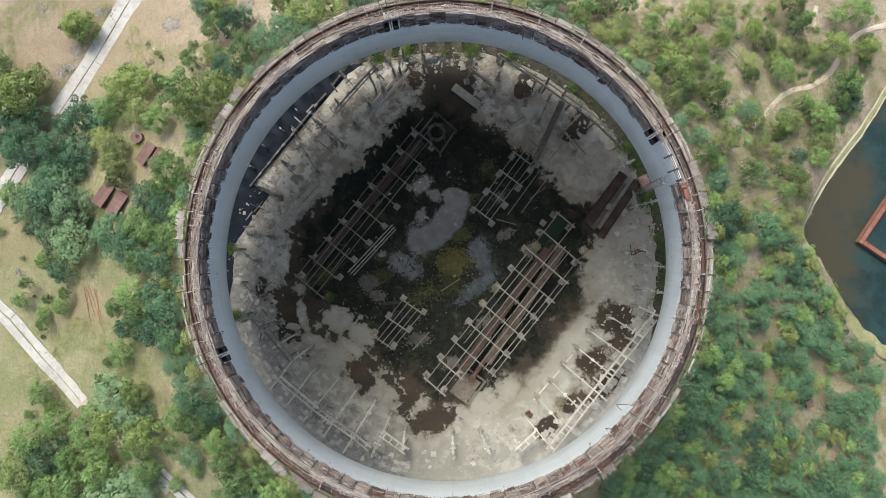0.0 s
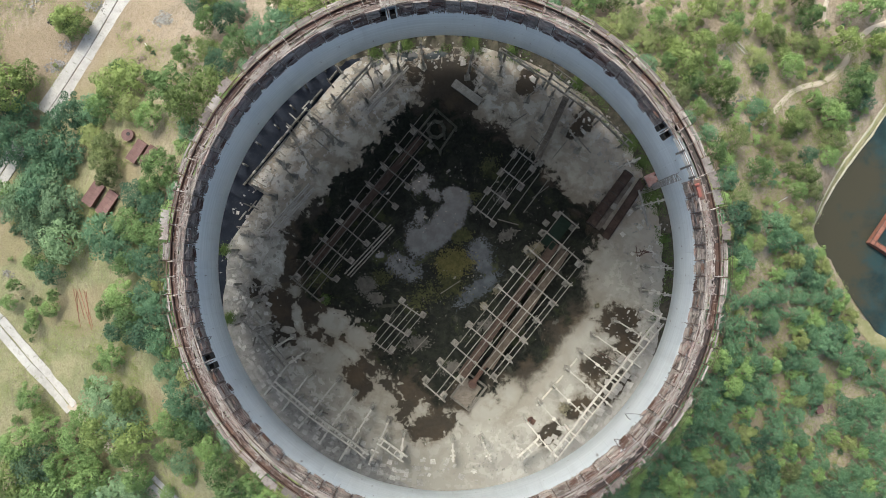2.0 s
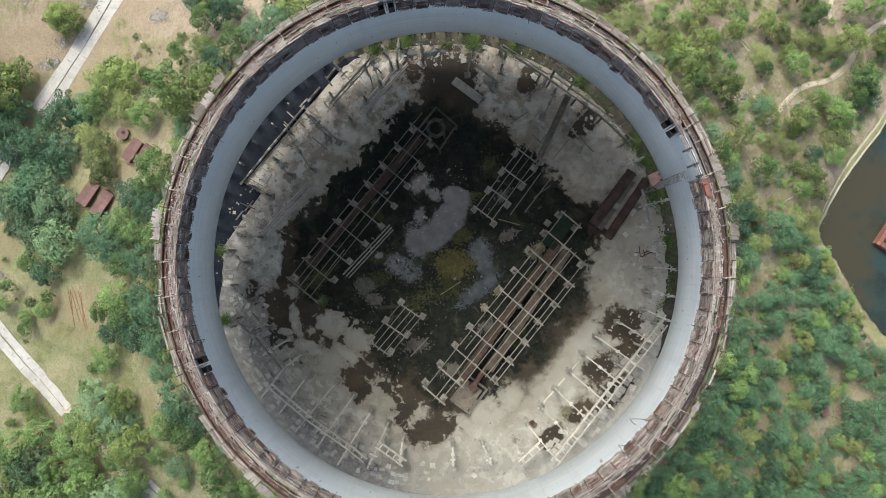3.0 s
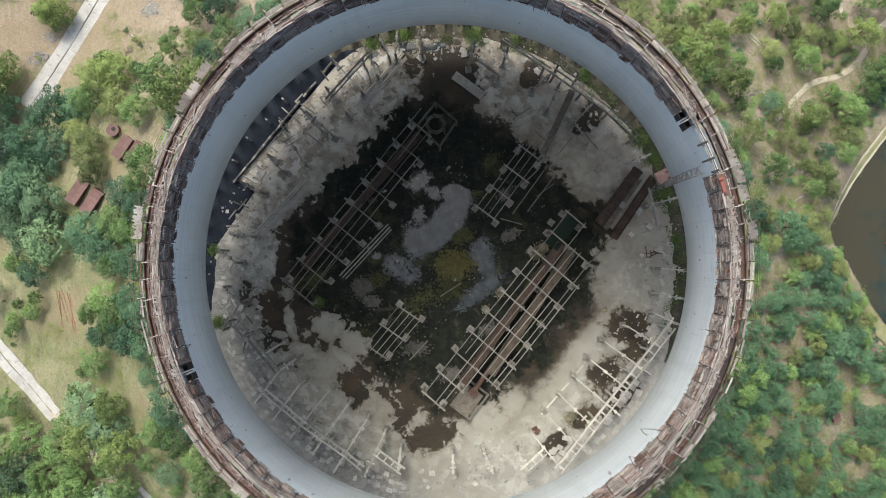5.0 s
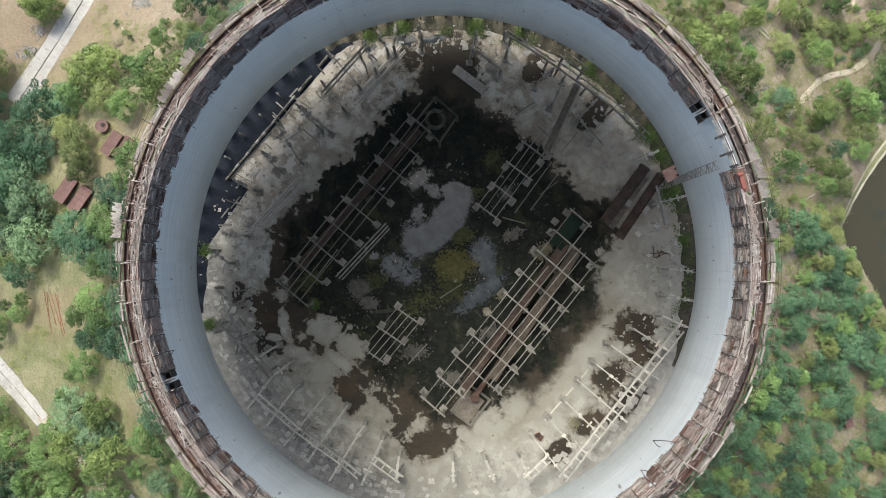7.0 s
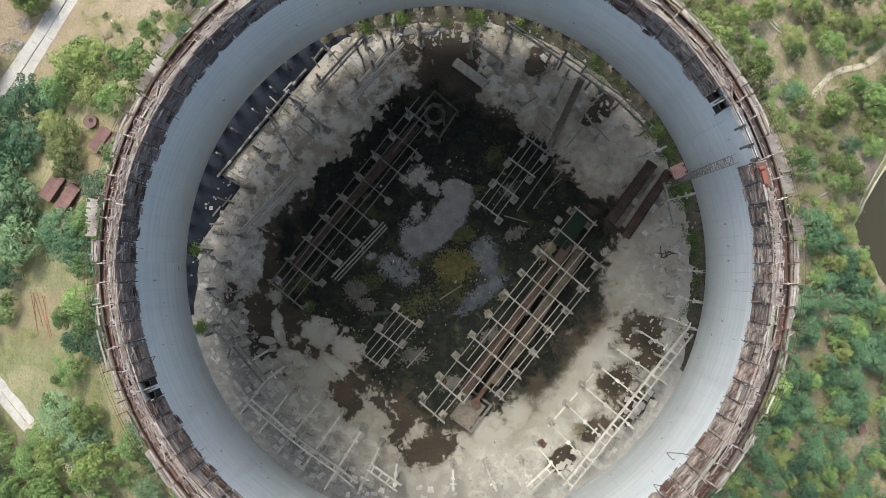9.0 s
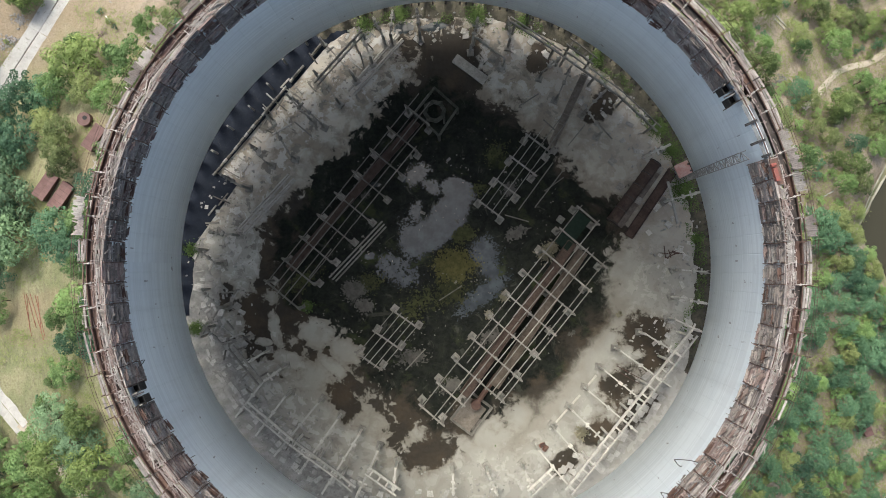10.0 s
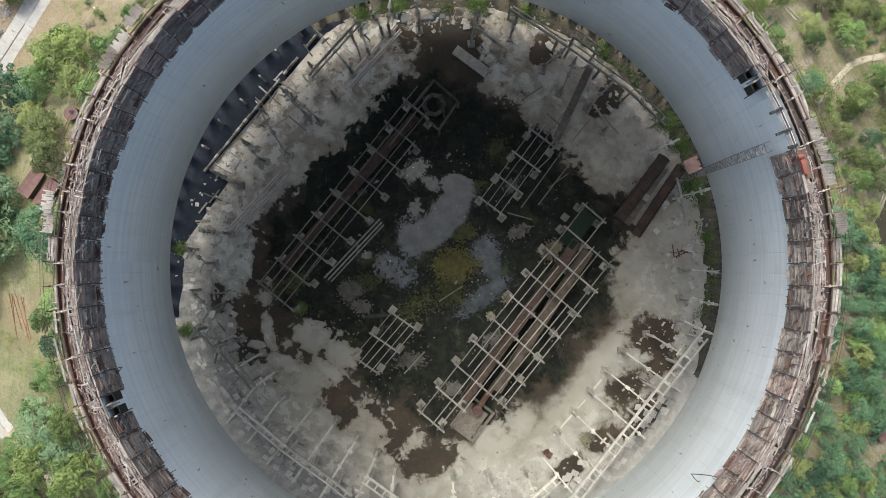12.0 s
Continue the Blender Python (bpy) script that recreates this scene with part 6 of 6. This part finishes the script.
TREES_NE2 = [
    (119.0, 75.5, 3.8), (124.8, 76.1, 3.8), (127.0, 65.0, 2.6), (121.1, 54.0, 4.0), (124.0, 56.9, 2.9), (118.7, 48.8, 3.5), (122.7, 49.9, 3.2), (111.2, 46.5, 2.9), (107.0, 48.2, 2.7), (87.2, 43.9, 2.8),
    (102.8, 42.5, 3.1), (112.9, 42.8, 3.3), (128.1, 67.9, 3.2), (98.4, 40.9, 2.8), (95.3, 73.4, 1.3), (112.4, 56.6, 1.2), (99.4, 78.2, 2.2), (104.0, 78.8, 2.8), (78.3, 74.9, 2.7), (84.8, 46.0, 1.9),
    (89.5, 41.3, 2.2), (127.5, 61.5, 2.6), (61.5, 59.3, 2.4), (58.6, 54.3, 2.1), (74.0, 66.8, 1.9), (86.3, 76.0, 1.7), (71.2, 29.8, 2.9), (77.3, 34.6, 4.0), (90.1, 35.0, 2.6), (98.1, 38.2, 2.3),
    (112.7, 37.5, 3.8), (112.2, 31.9, 3.0), (104.6, 31.8, 2.3), (96.1, 32.9, 2.3), (102.9, 26.0, 2.7), (96.7, 27.4, 2.6), (85.4, 26.3, 3.2), (74.4, 22.9, 2.9), (78.0, 18.2, 3.7), (104.8, 21.4, 3.0),
    (98.3, 20.7, 2.6), (75.8, 12.3, 3.7), (81.6, 13.5, 3.2), (89.6, 10.5, 3.2), (96.2, 12.2, 3.0),
]
rng = random.Random(21)
for x, y, r in ((-113.1, 72.7, 5.0), (-115.4, 74.0, 3.0), (-110.9, 71.1, 3.0)):
    plant(x, y, r, 2, rng)
for group, mix in ((TREES_NW, (0, 1, 2, 2)), (TREES_N, (1, 2, 0)), (TREES_W, (0, 1, 0, 1)), (TREES_W2, (0, 1, 1)), (TREES_SW, (1, 1, 2, 3)), (TREES_SW2, (1, 1, 0)), (TREES_NE, (1, 2, 1, 4, 2)), (TREES_NE2, (1, 4, 1, 4, 2, 0))):
    for x, y, r in group:
        r *= 1.15 if group in (TREES_SW, TREES_SW2) else 1.0
        if in_view_clear(x, y):
            kind = rng.choice(mix)
            if -131 < x < -102 and 5 < y < 23:
                kind = rng.choice((3, 3, 3, 0))
            elif -105 < x < -87 and 19 < y < 44:
                kind = rng.choice((4, 4, 2))
            elif x < -103 and 23 <= y < 48:
                kind = 0
            elif -87 < x < -69 and 30 < y < 48:
                kind = rng.choice((4, 2, 1))
            plant(x, y, r, kind, rng)

CLEARINGS = [(86.5, 1.3, 4.7), (84.5, -1.9, 4.7), (80.5, -6.2, 2.7), (96.1, -9.2, 3.1), (90.3, -21.6, 3.8), (94.3, -18.5, 3.8), (109.9, -29.5, 4.3), (101.0, -6.5, 2.8), (93.8, -34.2, 4.9), (112.4, -33.2, 3.6), (119.4, -36.5, 3.7), (106.3, -46.9, 4.3), (86.5, -43.3, 3.5), (112.3, -41.5, 4.4), (113.9, -59.0, 2.6), (92.6, -50.3, 2.8), (84.6, -55.9, 3.1), (130.2, -49.2, 2.9)]
tries = 0
while tries < 16000 and len(trees) < 720:
    tries += 1
    x, y = rng.uniform(42, 130), rng.uniform(-81, 14)
    if not in_view_clear(x, y) or math.hypot(x, y) < 69:
        continue
    if any(math.hypot(x - a, y - b) < c for a, b, c in CLEARINGS):
        continue
    belt = -10.0 - 1.05 * (x - 97.0) + 1.5 * noise.noise(Vector((x * 0.15, y * 0.15, 5.0)))
    if x > 94 and abs(y - belt) < 6.0:
        r, mix, gap_k = rng.uniform(2.2, 3.6), (0, 0, 0, 0, 1), 0.66
    elif math.hypot(x, y) < 83 + 5 * noise.noise(Vector((x * 0.1, y * 0.1, 8.0))) and y < -24:
        r, mix, gap_k = rng.uniform(2.2, 3.6), (0, 0, 0, 1), 0.66
    elif y < -62:
        r, mix, gap_k = rng.uniform(1.8, 3.4), (0, 0, 1, 0), 0.62
    else:
        r, mix, gap_k = rng.uniform(1.4, 3.2), (1, 4, 0, 0, 0), 0.68
    if any((x - a) ** 2 + (y - b) ** 2 < (gap_k * (r + c)) ** 2 for a, b, c in trees):
        continue
    plant(x, y, r, rng.choice(mix), rng)
tries = 0
while tries < 1500 and len(trees) < 780:
    tries += 1
    a, r = rng.uniform(0, 360), rng.uniform(71, 82)
    if a > 285 or a < 5:
        continue
    p = polar(r, a)
    rad = rng.uniform(2.2, 3.8)
    if in_view_clear(p.x, p.y) and not any((p.x - b) ** 2 + (p.y - c) ** 2 < (0.75 * (rad + d)) ** 2 for b, c, d in trees):
        plant(p.x, p.y, rad, rng.choice((0, 1, 0, 4)), rng)

tries = 0
while tries < 900 and len(trees) < 880:
    tries += 1
    x, y = rng.uniform(58, 134), rng.uniform(12, 80)
    rad = rng.uniform(0.7, 1.7)
    if min((Vector((x, y)) - Vector(p).lerp(Vector(q), f)).length for p, q in zip(NE_PATH, NE_PATH[1:]) for f in (0, 0.33, 0.66)) < rad + 1.2:
        continue
    if in_view_clear(x, y) and noise.noise(Vector((x * 0.05, y * 0.05, 2.0))) > -0.05 and not any((x - b) ** 2 + (y - c) ** 2 < (0.8 * (rad + d)) ** 2 for b, c, d in trees):
        plant(x, y, rad, rng.choice((1, 2, 1, 4, 0)), rng)
wood_v, wood_f, wood_m, base = [], [], [], 0
for proto, m in far_trees:
    for piece in proto.children:
        me = piece.data
        co = np.empty(len(me.vertices) * 3, dtype=np.float32)
        me.vertices.foreach_get("co", co)
        mm = np.array(m)
        wood_v.append(co.reshape(-1, 3) @ mm[:3, :3].T + mm[:3, 3])
        slot = 5 if piece.name.startswith("trunk") else LEAVES.index(me.materials[0])
        for f in me.polygons:
            wood_f.append([base + i for i in f.vertices])
            wood_m.append(slot)
        base += len(me.vertices)
if wood_v:
    me = bpy.data.meshes.new("woodland")
    me.from_pydata(np.concatenate(wood_v), [], wood_f)
    for mat in (*LEAVES, BARK):
        me.materials.append(mat)
    me.polygons.foreach_set("material_index", wood_m)
    tagged(new("woodland", me), "dense green wood of broadleaf trees and shrubs", "trees", kind="stuff")

# low scrub and weeds in the grass
g = Geo()
for i in range(26000):
    x, y = rng.uniform(-145, 145), rng.uniform(-87, 87)
    if math.hypot(x, y) < 70 or (x > 60 and pond_depth(x, y) > -0.2):
        continue
    if noise.noise(Vector((x * 0.06, y * 0.06, 9.0))) < (-0.38 if x > 60 and y < 45 else (-0.2 if x > 0 else 0.12)):
        continue
    if on_road(x, y, 0.2 if rng.random() < 0.8 else -0.5):
        continue
    z = ground_z(x, y)
    wide, tall = rng.uniform(0.3, 0.9), rng.uniform(0.3, 1.1)
    for _ in range(16):
        p = Vector((x + rng.gauss(0, wide), y + rng.gauss(0, wide), z + rng.uniform(0.05, tall)))
        u = Vector((rng.gauss(0, 1), rng.gauss(0, 1), rng.gauss(0, 0.4))).normalized() * rng.uniform(0.10, 0.24)
        w = Vector((-u.y, u.x, rng.gauss(0, 0.08))) * 0.6
        g.faces([p - u, p - w, p + u, p + w], [(0, 1, 2, 3)])
solid("scrub", g, SCRUB, "low yellow-green weeds and scrub in dry grass", "scrub", kind="stuff")
# weeds on the basin edge
g = Geo()
for x, y, r, n in ((*(-19.01, 55.77), 2.5, 60), (*(-10.9, 57.91), 2.4, 70), (*(6.56, 57.66), 3.0, 110), (*(17.14, 56.41), 2.0, 40), (*(-58.5, 3.92), 2.0, 40), (*(-57.08, -14.03), 2.0, 60), (*(33.92, 47.64), 2.5, 60), (*(48.14, 32.05), 3.0, 120), (*(51.21, 27.08), 3.0, 80), (*(53.63, 17.76), 3.5, 130), (*(-31.72, -9.02), 1.6, 40), (*(56.66, 6.62), 2.0, 50), (*(10.97, -40.25), 0.1, 1)):
    for _ in range(n * 9):
        p = Vector((x + rng.gauss(0, r * 0.4), y + rng.gauss(0, r * 0.4), rng.uniform(0.1, 1.4)))
        u = Vector((rng.gauss(0, 1), rng.gauss(0, 1), rng.gauss(0, 0.4))).normalized() * rng.uniform(0.10, 0.24)
        w = Vector((-u.y, u.x, 0.1)) * 0.6
        g.faces([p - u, p - w, p + u, p + w], [(0, 1, 2, 3)])
for _ in range(9000):
    a, r = rng.uniform(-20, 108), rng.uniform(55.2, 59.4)
    if noise.noise(Vector((a * 0.25, r * 0.3, 4.0))) < 0.12:
        continue
    p = polar(r, a, rng.uniform(0.1, 0.9))
    u = Vector((rng.gauss(0, 1), rng.gauss(0, 1), rng.gauss(0, 0.4))).normalized() * rng.uniform(0.08, 0.22)
    w = Vector((-u.y, u.x, 0.1)) * 0.6
    g.faces([p - u, p - w, p + u, p + w], [(0, 1, 2, 3)])
solid("weeds", g, WEED, "green weeds growing at the basin's edge", "weeds", kind="stuff")

for x, y, r in ((*(22.32, 3.21), 1.9), (*(23.93, 4.58), 1.2), (*(9.47, -10.77), 0.9), (*(12.93, -6.82), 0.9), (*(30.39, -37.37), 1.4), (*(39.08, -10.7), 0.6)):
    g = Geo()
    for _ in range(int(260 * r)):
        d = Vector((rng.gauss(0, 0.45), rng.gauss(0, 0.45), abs(rng.gauss(0, 0.4)))) * r
        p = Vector((x, y, 0.15)) + d
        u = Vector((d.x + rng.gauss(0, 0.5), d.y + rng.gauss(0, 0.5), rng.uniform(0, 1))).normalized() * rng.uniform(0.2, 0.45)
        w = Vector((-u.y, u.x, 0.1)) * 0.3
        g.faces([p - u, p - w, p + u, p + w], [(0, 1, 2, 3)])
    solid("dry_shrub", g, DRYLEAF, "pale straw-coloured dead shrub growing in wet silt", "shrub", "dead shrubs in the basin")
x, y = (50.72, 3.27)
scrap = thing("scrap_frame", (x, y, 0), "twisted rusty scrap of steel bars lying on dust", "scrap metal")
for i in range(9):
    a = rng.uniform(-0.5, 0.5) + (0 if i % 3 else 1.4)
    c = Vector((x + rng.gauss(0, 1.6), y + rng.gauss(0, 0.4), 0.3))
    d = Vector((math.cos(a), math.sin(a), rng.uniform(-0.15, 0.15))) * rng.uniform(0.6, 1.7)
    part("bar", Geo().beam(c - d, c + d, 0.16, 0.14), RUST, scrap)

for x, y, turn in ((*(21.54, -40.21), 20), (*(22.28, -40.94), 50)):
    crate = thing("crate", (x, y, 0), "small rusty red steel box lying open on dust", "box", "rusty boxes on the floor")
    part("body", Geo().box(pose(x, y, 0, 0, 0, turn), 1.3, 0.8, 0.7, True), PIPERED, crate)
    part("lid", Geo().box(pose(x + 0.1, y + 0.1, 0.74, 4, 3, turn + 6), 1.35, 0.85, 0.06, True), RUST, crate)
bar("rod", (38.67, -22.39), (44.32, -25.44), 0.16, 0.16, RUST, "long thin rusty steel rod lying on dust", "rod", "rusty rods on the floor")
bar("rod", (38.05, -23.13), (43.7, -26.42), 0.14, 0.14, RUST, "thin bent rusty steel rod lying on dust", "rod", "rusty rods on the floor")


# ---- things outside ----
def shed(c, turn, w, ln, label):
    x, y = c
    z = ground_z(x, y)
    t = thing("shed", (x, y, z), label, "shed", "red sheds under the trees")
    m = pose(x, y, z - 0.3, 0, 0, turn)
    part("body", Geo().box(m, ln - 0.2, w - 0.2, 2.6, True), RUST, t)
    gg = Geo().box(m @ pose(0, w / 4, 2.62, 7), ln, w / 2 + 0.05, 0.08, True).box(m @ pose(0, -w / 4, 2.62, -7), ln, w / 2 + 0.05, 0.08, True)
    roof = part("roof", gg, ROOFRED, t, "faded red sheet metal roof")
    for i in range(5):
        part("roof_rib", Geo().box(m @ pose(-ln / 2 + ln * (i + 0.5) / 5, 0, 2.76), 0.07, w, 0.06, True), RUST, roof)


shed((-87.11, 31.68), 56, 2.9, 6.6, "faded red sheet-metal shed beside bushes")
shed((-82.97, 30.06), 56, 2.6, 6.2, "faded red shed half under a tree")
shed((-101.70, 20.28), 56, 3.4, 7.2, "faded red shed with sheet-metal roof")
shed((-96.39, 17.35), 56, 3.2, 7.4, "long faded red shed in green trees")
tx, ty = (-90.85, 36.74)
tank = thing("tank", (tx, ty, ground_z(tx, ty)), "rusty red round tank with a dark hatch", "tank")
tz = ground_z(tx, ty)
part("drum", Geo().tube((tx, ty, tz - 0.2), (tx, ty, tz + 2.2), 1.7, 20), ROOFRED, tank)
part("hatch", Geo().tube((tx + 0.3, ty + 0.3, tz + 2.2), (tx + 0.3, ty + 0.3, tz + 2.35), 0.55, 12), BLACK, tank)
bx, by = (108.92, -42.38)
shed((bx, by), 20, 2.2, 2.2, "small faded red hut in scrub")
for a, b in (((-109.73, -7.16), (-107.12, -18.38)), ((-108.83, -7.16), (-107.71, -16.35)), ((-107.51, -7.14), (-102.99, -18.90)), ((-105.74, -7.45), (-102.53, -18.20)), ((-104.87, -7.77), (-103.78, -16.89)), ((-108.39, -7.83), (-105.49, -15.93))):
    (x0, y0), (x1, y1) = a, b
    solid("steel_pipe", Geo().tube((x0, y0, ground_z(x0, y0) + 0.15), (x1, y1, ground_z(x1, y1) + 0.15), 0.075, 8), PIPERED, "long rusty red steel pipe lying in grass", "pipe", "rusty pipes in the meadow")


def heap(c, r, n, mat, label, seed):
    rng = random.Random(seed)
    gg = Geo()
    for _ in range(n):
        x, y = c[0] + rng.gauss(0, r * 0.5), c[1] + rng.gauss(0, r * 0.4)
        s = rng.uniform(0.08, 0.4)
        gg.box(pose(x, y, ground_z(x, y) + rng.uniform(0.02, 0.3), rng.uniform(-30, 30), rng.uniform(-30, 30), rng.uniform(0.00, 192.53)), s * 2.2, s, s * 0.6)
    solid("rubble_heap", gg, mat, label, "rubble", kind="stuff")


for i, (c, r, n, mat) in enumerate([((-84.23, 72.70), 3.0, 170, GREYRUBBLE), ((-119.17, 60.29), 2.6, 110, STEEL), ((-115.33, 66.16), 1.8, 60, STEEL), ((-108.69, 78.61), 1.8, 60, STEEL), ((-105.67, 78.24), 1.8, 60, GREYRUBBLE), ((-89.60, 60.53), 1.4, 40, WOODRED), ((-127.01, 79.89), 4.0, 40, GREYRUBBLE), ((-120.73, 73.64), 1.2, 30, DARKSTEEL), ((83.47, 47.45), 1.8, 40, GREYRUBBLE), ((-133.20, -2.81), 1.8, 40, GREYRUBBLE), ((-58.60, 75.60), 2.4, 70, GREYRUBBLE), ((128.43, -52.02), 1.6, 30, GREYRUBBLE), ((114.69, -42.86), 2.2, 60, WOODRED), ((125.37, -16.40), 3.2, 60, WOODPALE), ((131.34, -24.23), 2.6, 60, WOODPALE)]):
    heap(c, r, n, mat, "heap of broken pale rubble in the grass", i)
for a, b in (((83.78, 64.09), (86.60, 61.46)), ((84.68, 64.95), (87.29, 62.09)), ((-89.45, 65.38), (-87.50, 63.07)), ((91.83, 16.79), (97.18, 19.33)), ((110.66, -14.67), (114.72, -15.66))):
    (x0, y0), (x1, y1) = a, b
    solid("post", Geo().beam((x0, y0, ground_z(x0, y0) + 0.2), (x1, y1, ground_z(x1, y1) + 0.2), 0.3, 0.3), SLAB, "pale concrete post lying in grass", "post", "posts lying in grass")


def barge():
    """A rusty floating steel dock with raised side walls and water in its hold."""
    x, y = (125.98, 6.62)
    u = (Vector((135.90, 21.20)) - Vector((x, y))).normalized()
    v = Vector((u.y, -u.x))
    t = thing("barge", (x, y, WATER_Z), "rust-red steel barge with a flooded open hold", "barge")
    ln, wd = 38.0, 24.0
    c = Vector((x, y))
    z = WATER_Z
    for name, a, b in (("side_wall", c, c + u * ln), ("side_wall", c + v * wd, c + v * wd + u * ln), ("end_wall", c + v * 1.61, c + v * (wd - 1.61)), ("end_wall", c + u * ln + v * 1.61, c + u * ln + v * (wd - 1.61))):
        d = (b - a).normalized()
        s = Vector((-d.y, d.x))
        s = s if (c + u * ln / 2 + v * wd / 2 - a).dot(s) > 0 else -s
        hull = part(name, Geo().beam((*(a + s * 0.8), z + 0.9), (*(b + s * 0.8), z + 0.9), 1.6, 2.2), BARGE, t)
        for k in (0.1, 1.5):
            part("rail", Geo().beam((*(a + s * k), z + 2.1), (*(b + s * k), z + 2.1), 0.16, 0.25), RUST, hull)
        n = int((b - a).length / 2.5)
        for i in range(n):
            p = a.lerp(b, (i + 0.5) / n)
            part("rib", Geo().beam((*(p + s * 0.1), z + 2.05), (*(p + s * 1.5), z + 2.05), 0.2, 0.12), RUST, hull)
    part("bottom", Geo().beam((*(c + v * wd / 2 + u), z - 0.6), (*(c + v * wd / 2 + u * (ln - 1)), z - 0.6), wd - 1, 0.3), RUST, t)


BARGE = mottled("barge_rust", (0.20, 0.075, 0.05), (0.25, 0.12, 0.09), 0.4, 0.8, 0.3, (0.13, 0.055, 0.042))
barge()
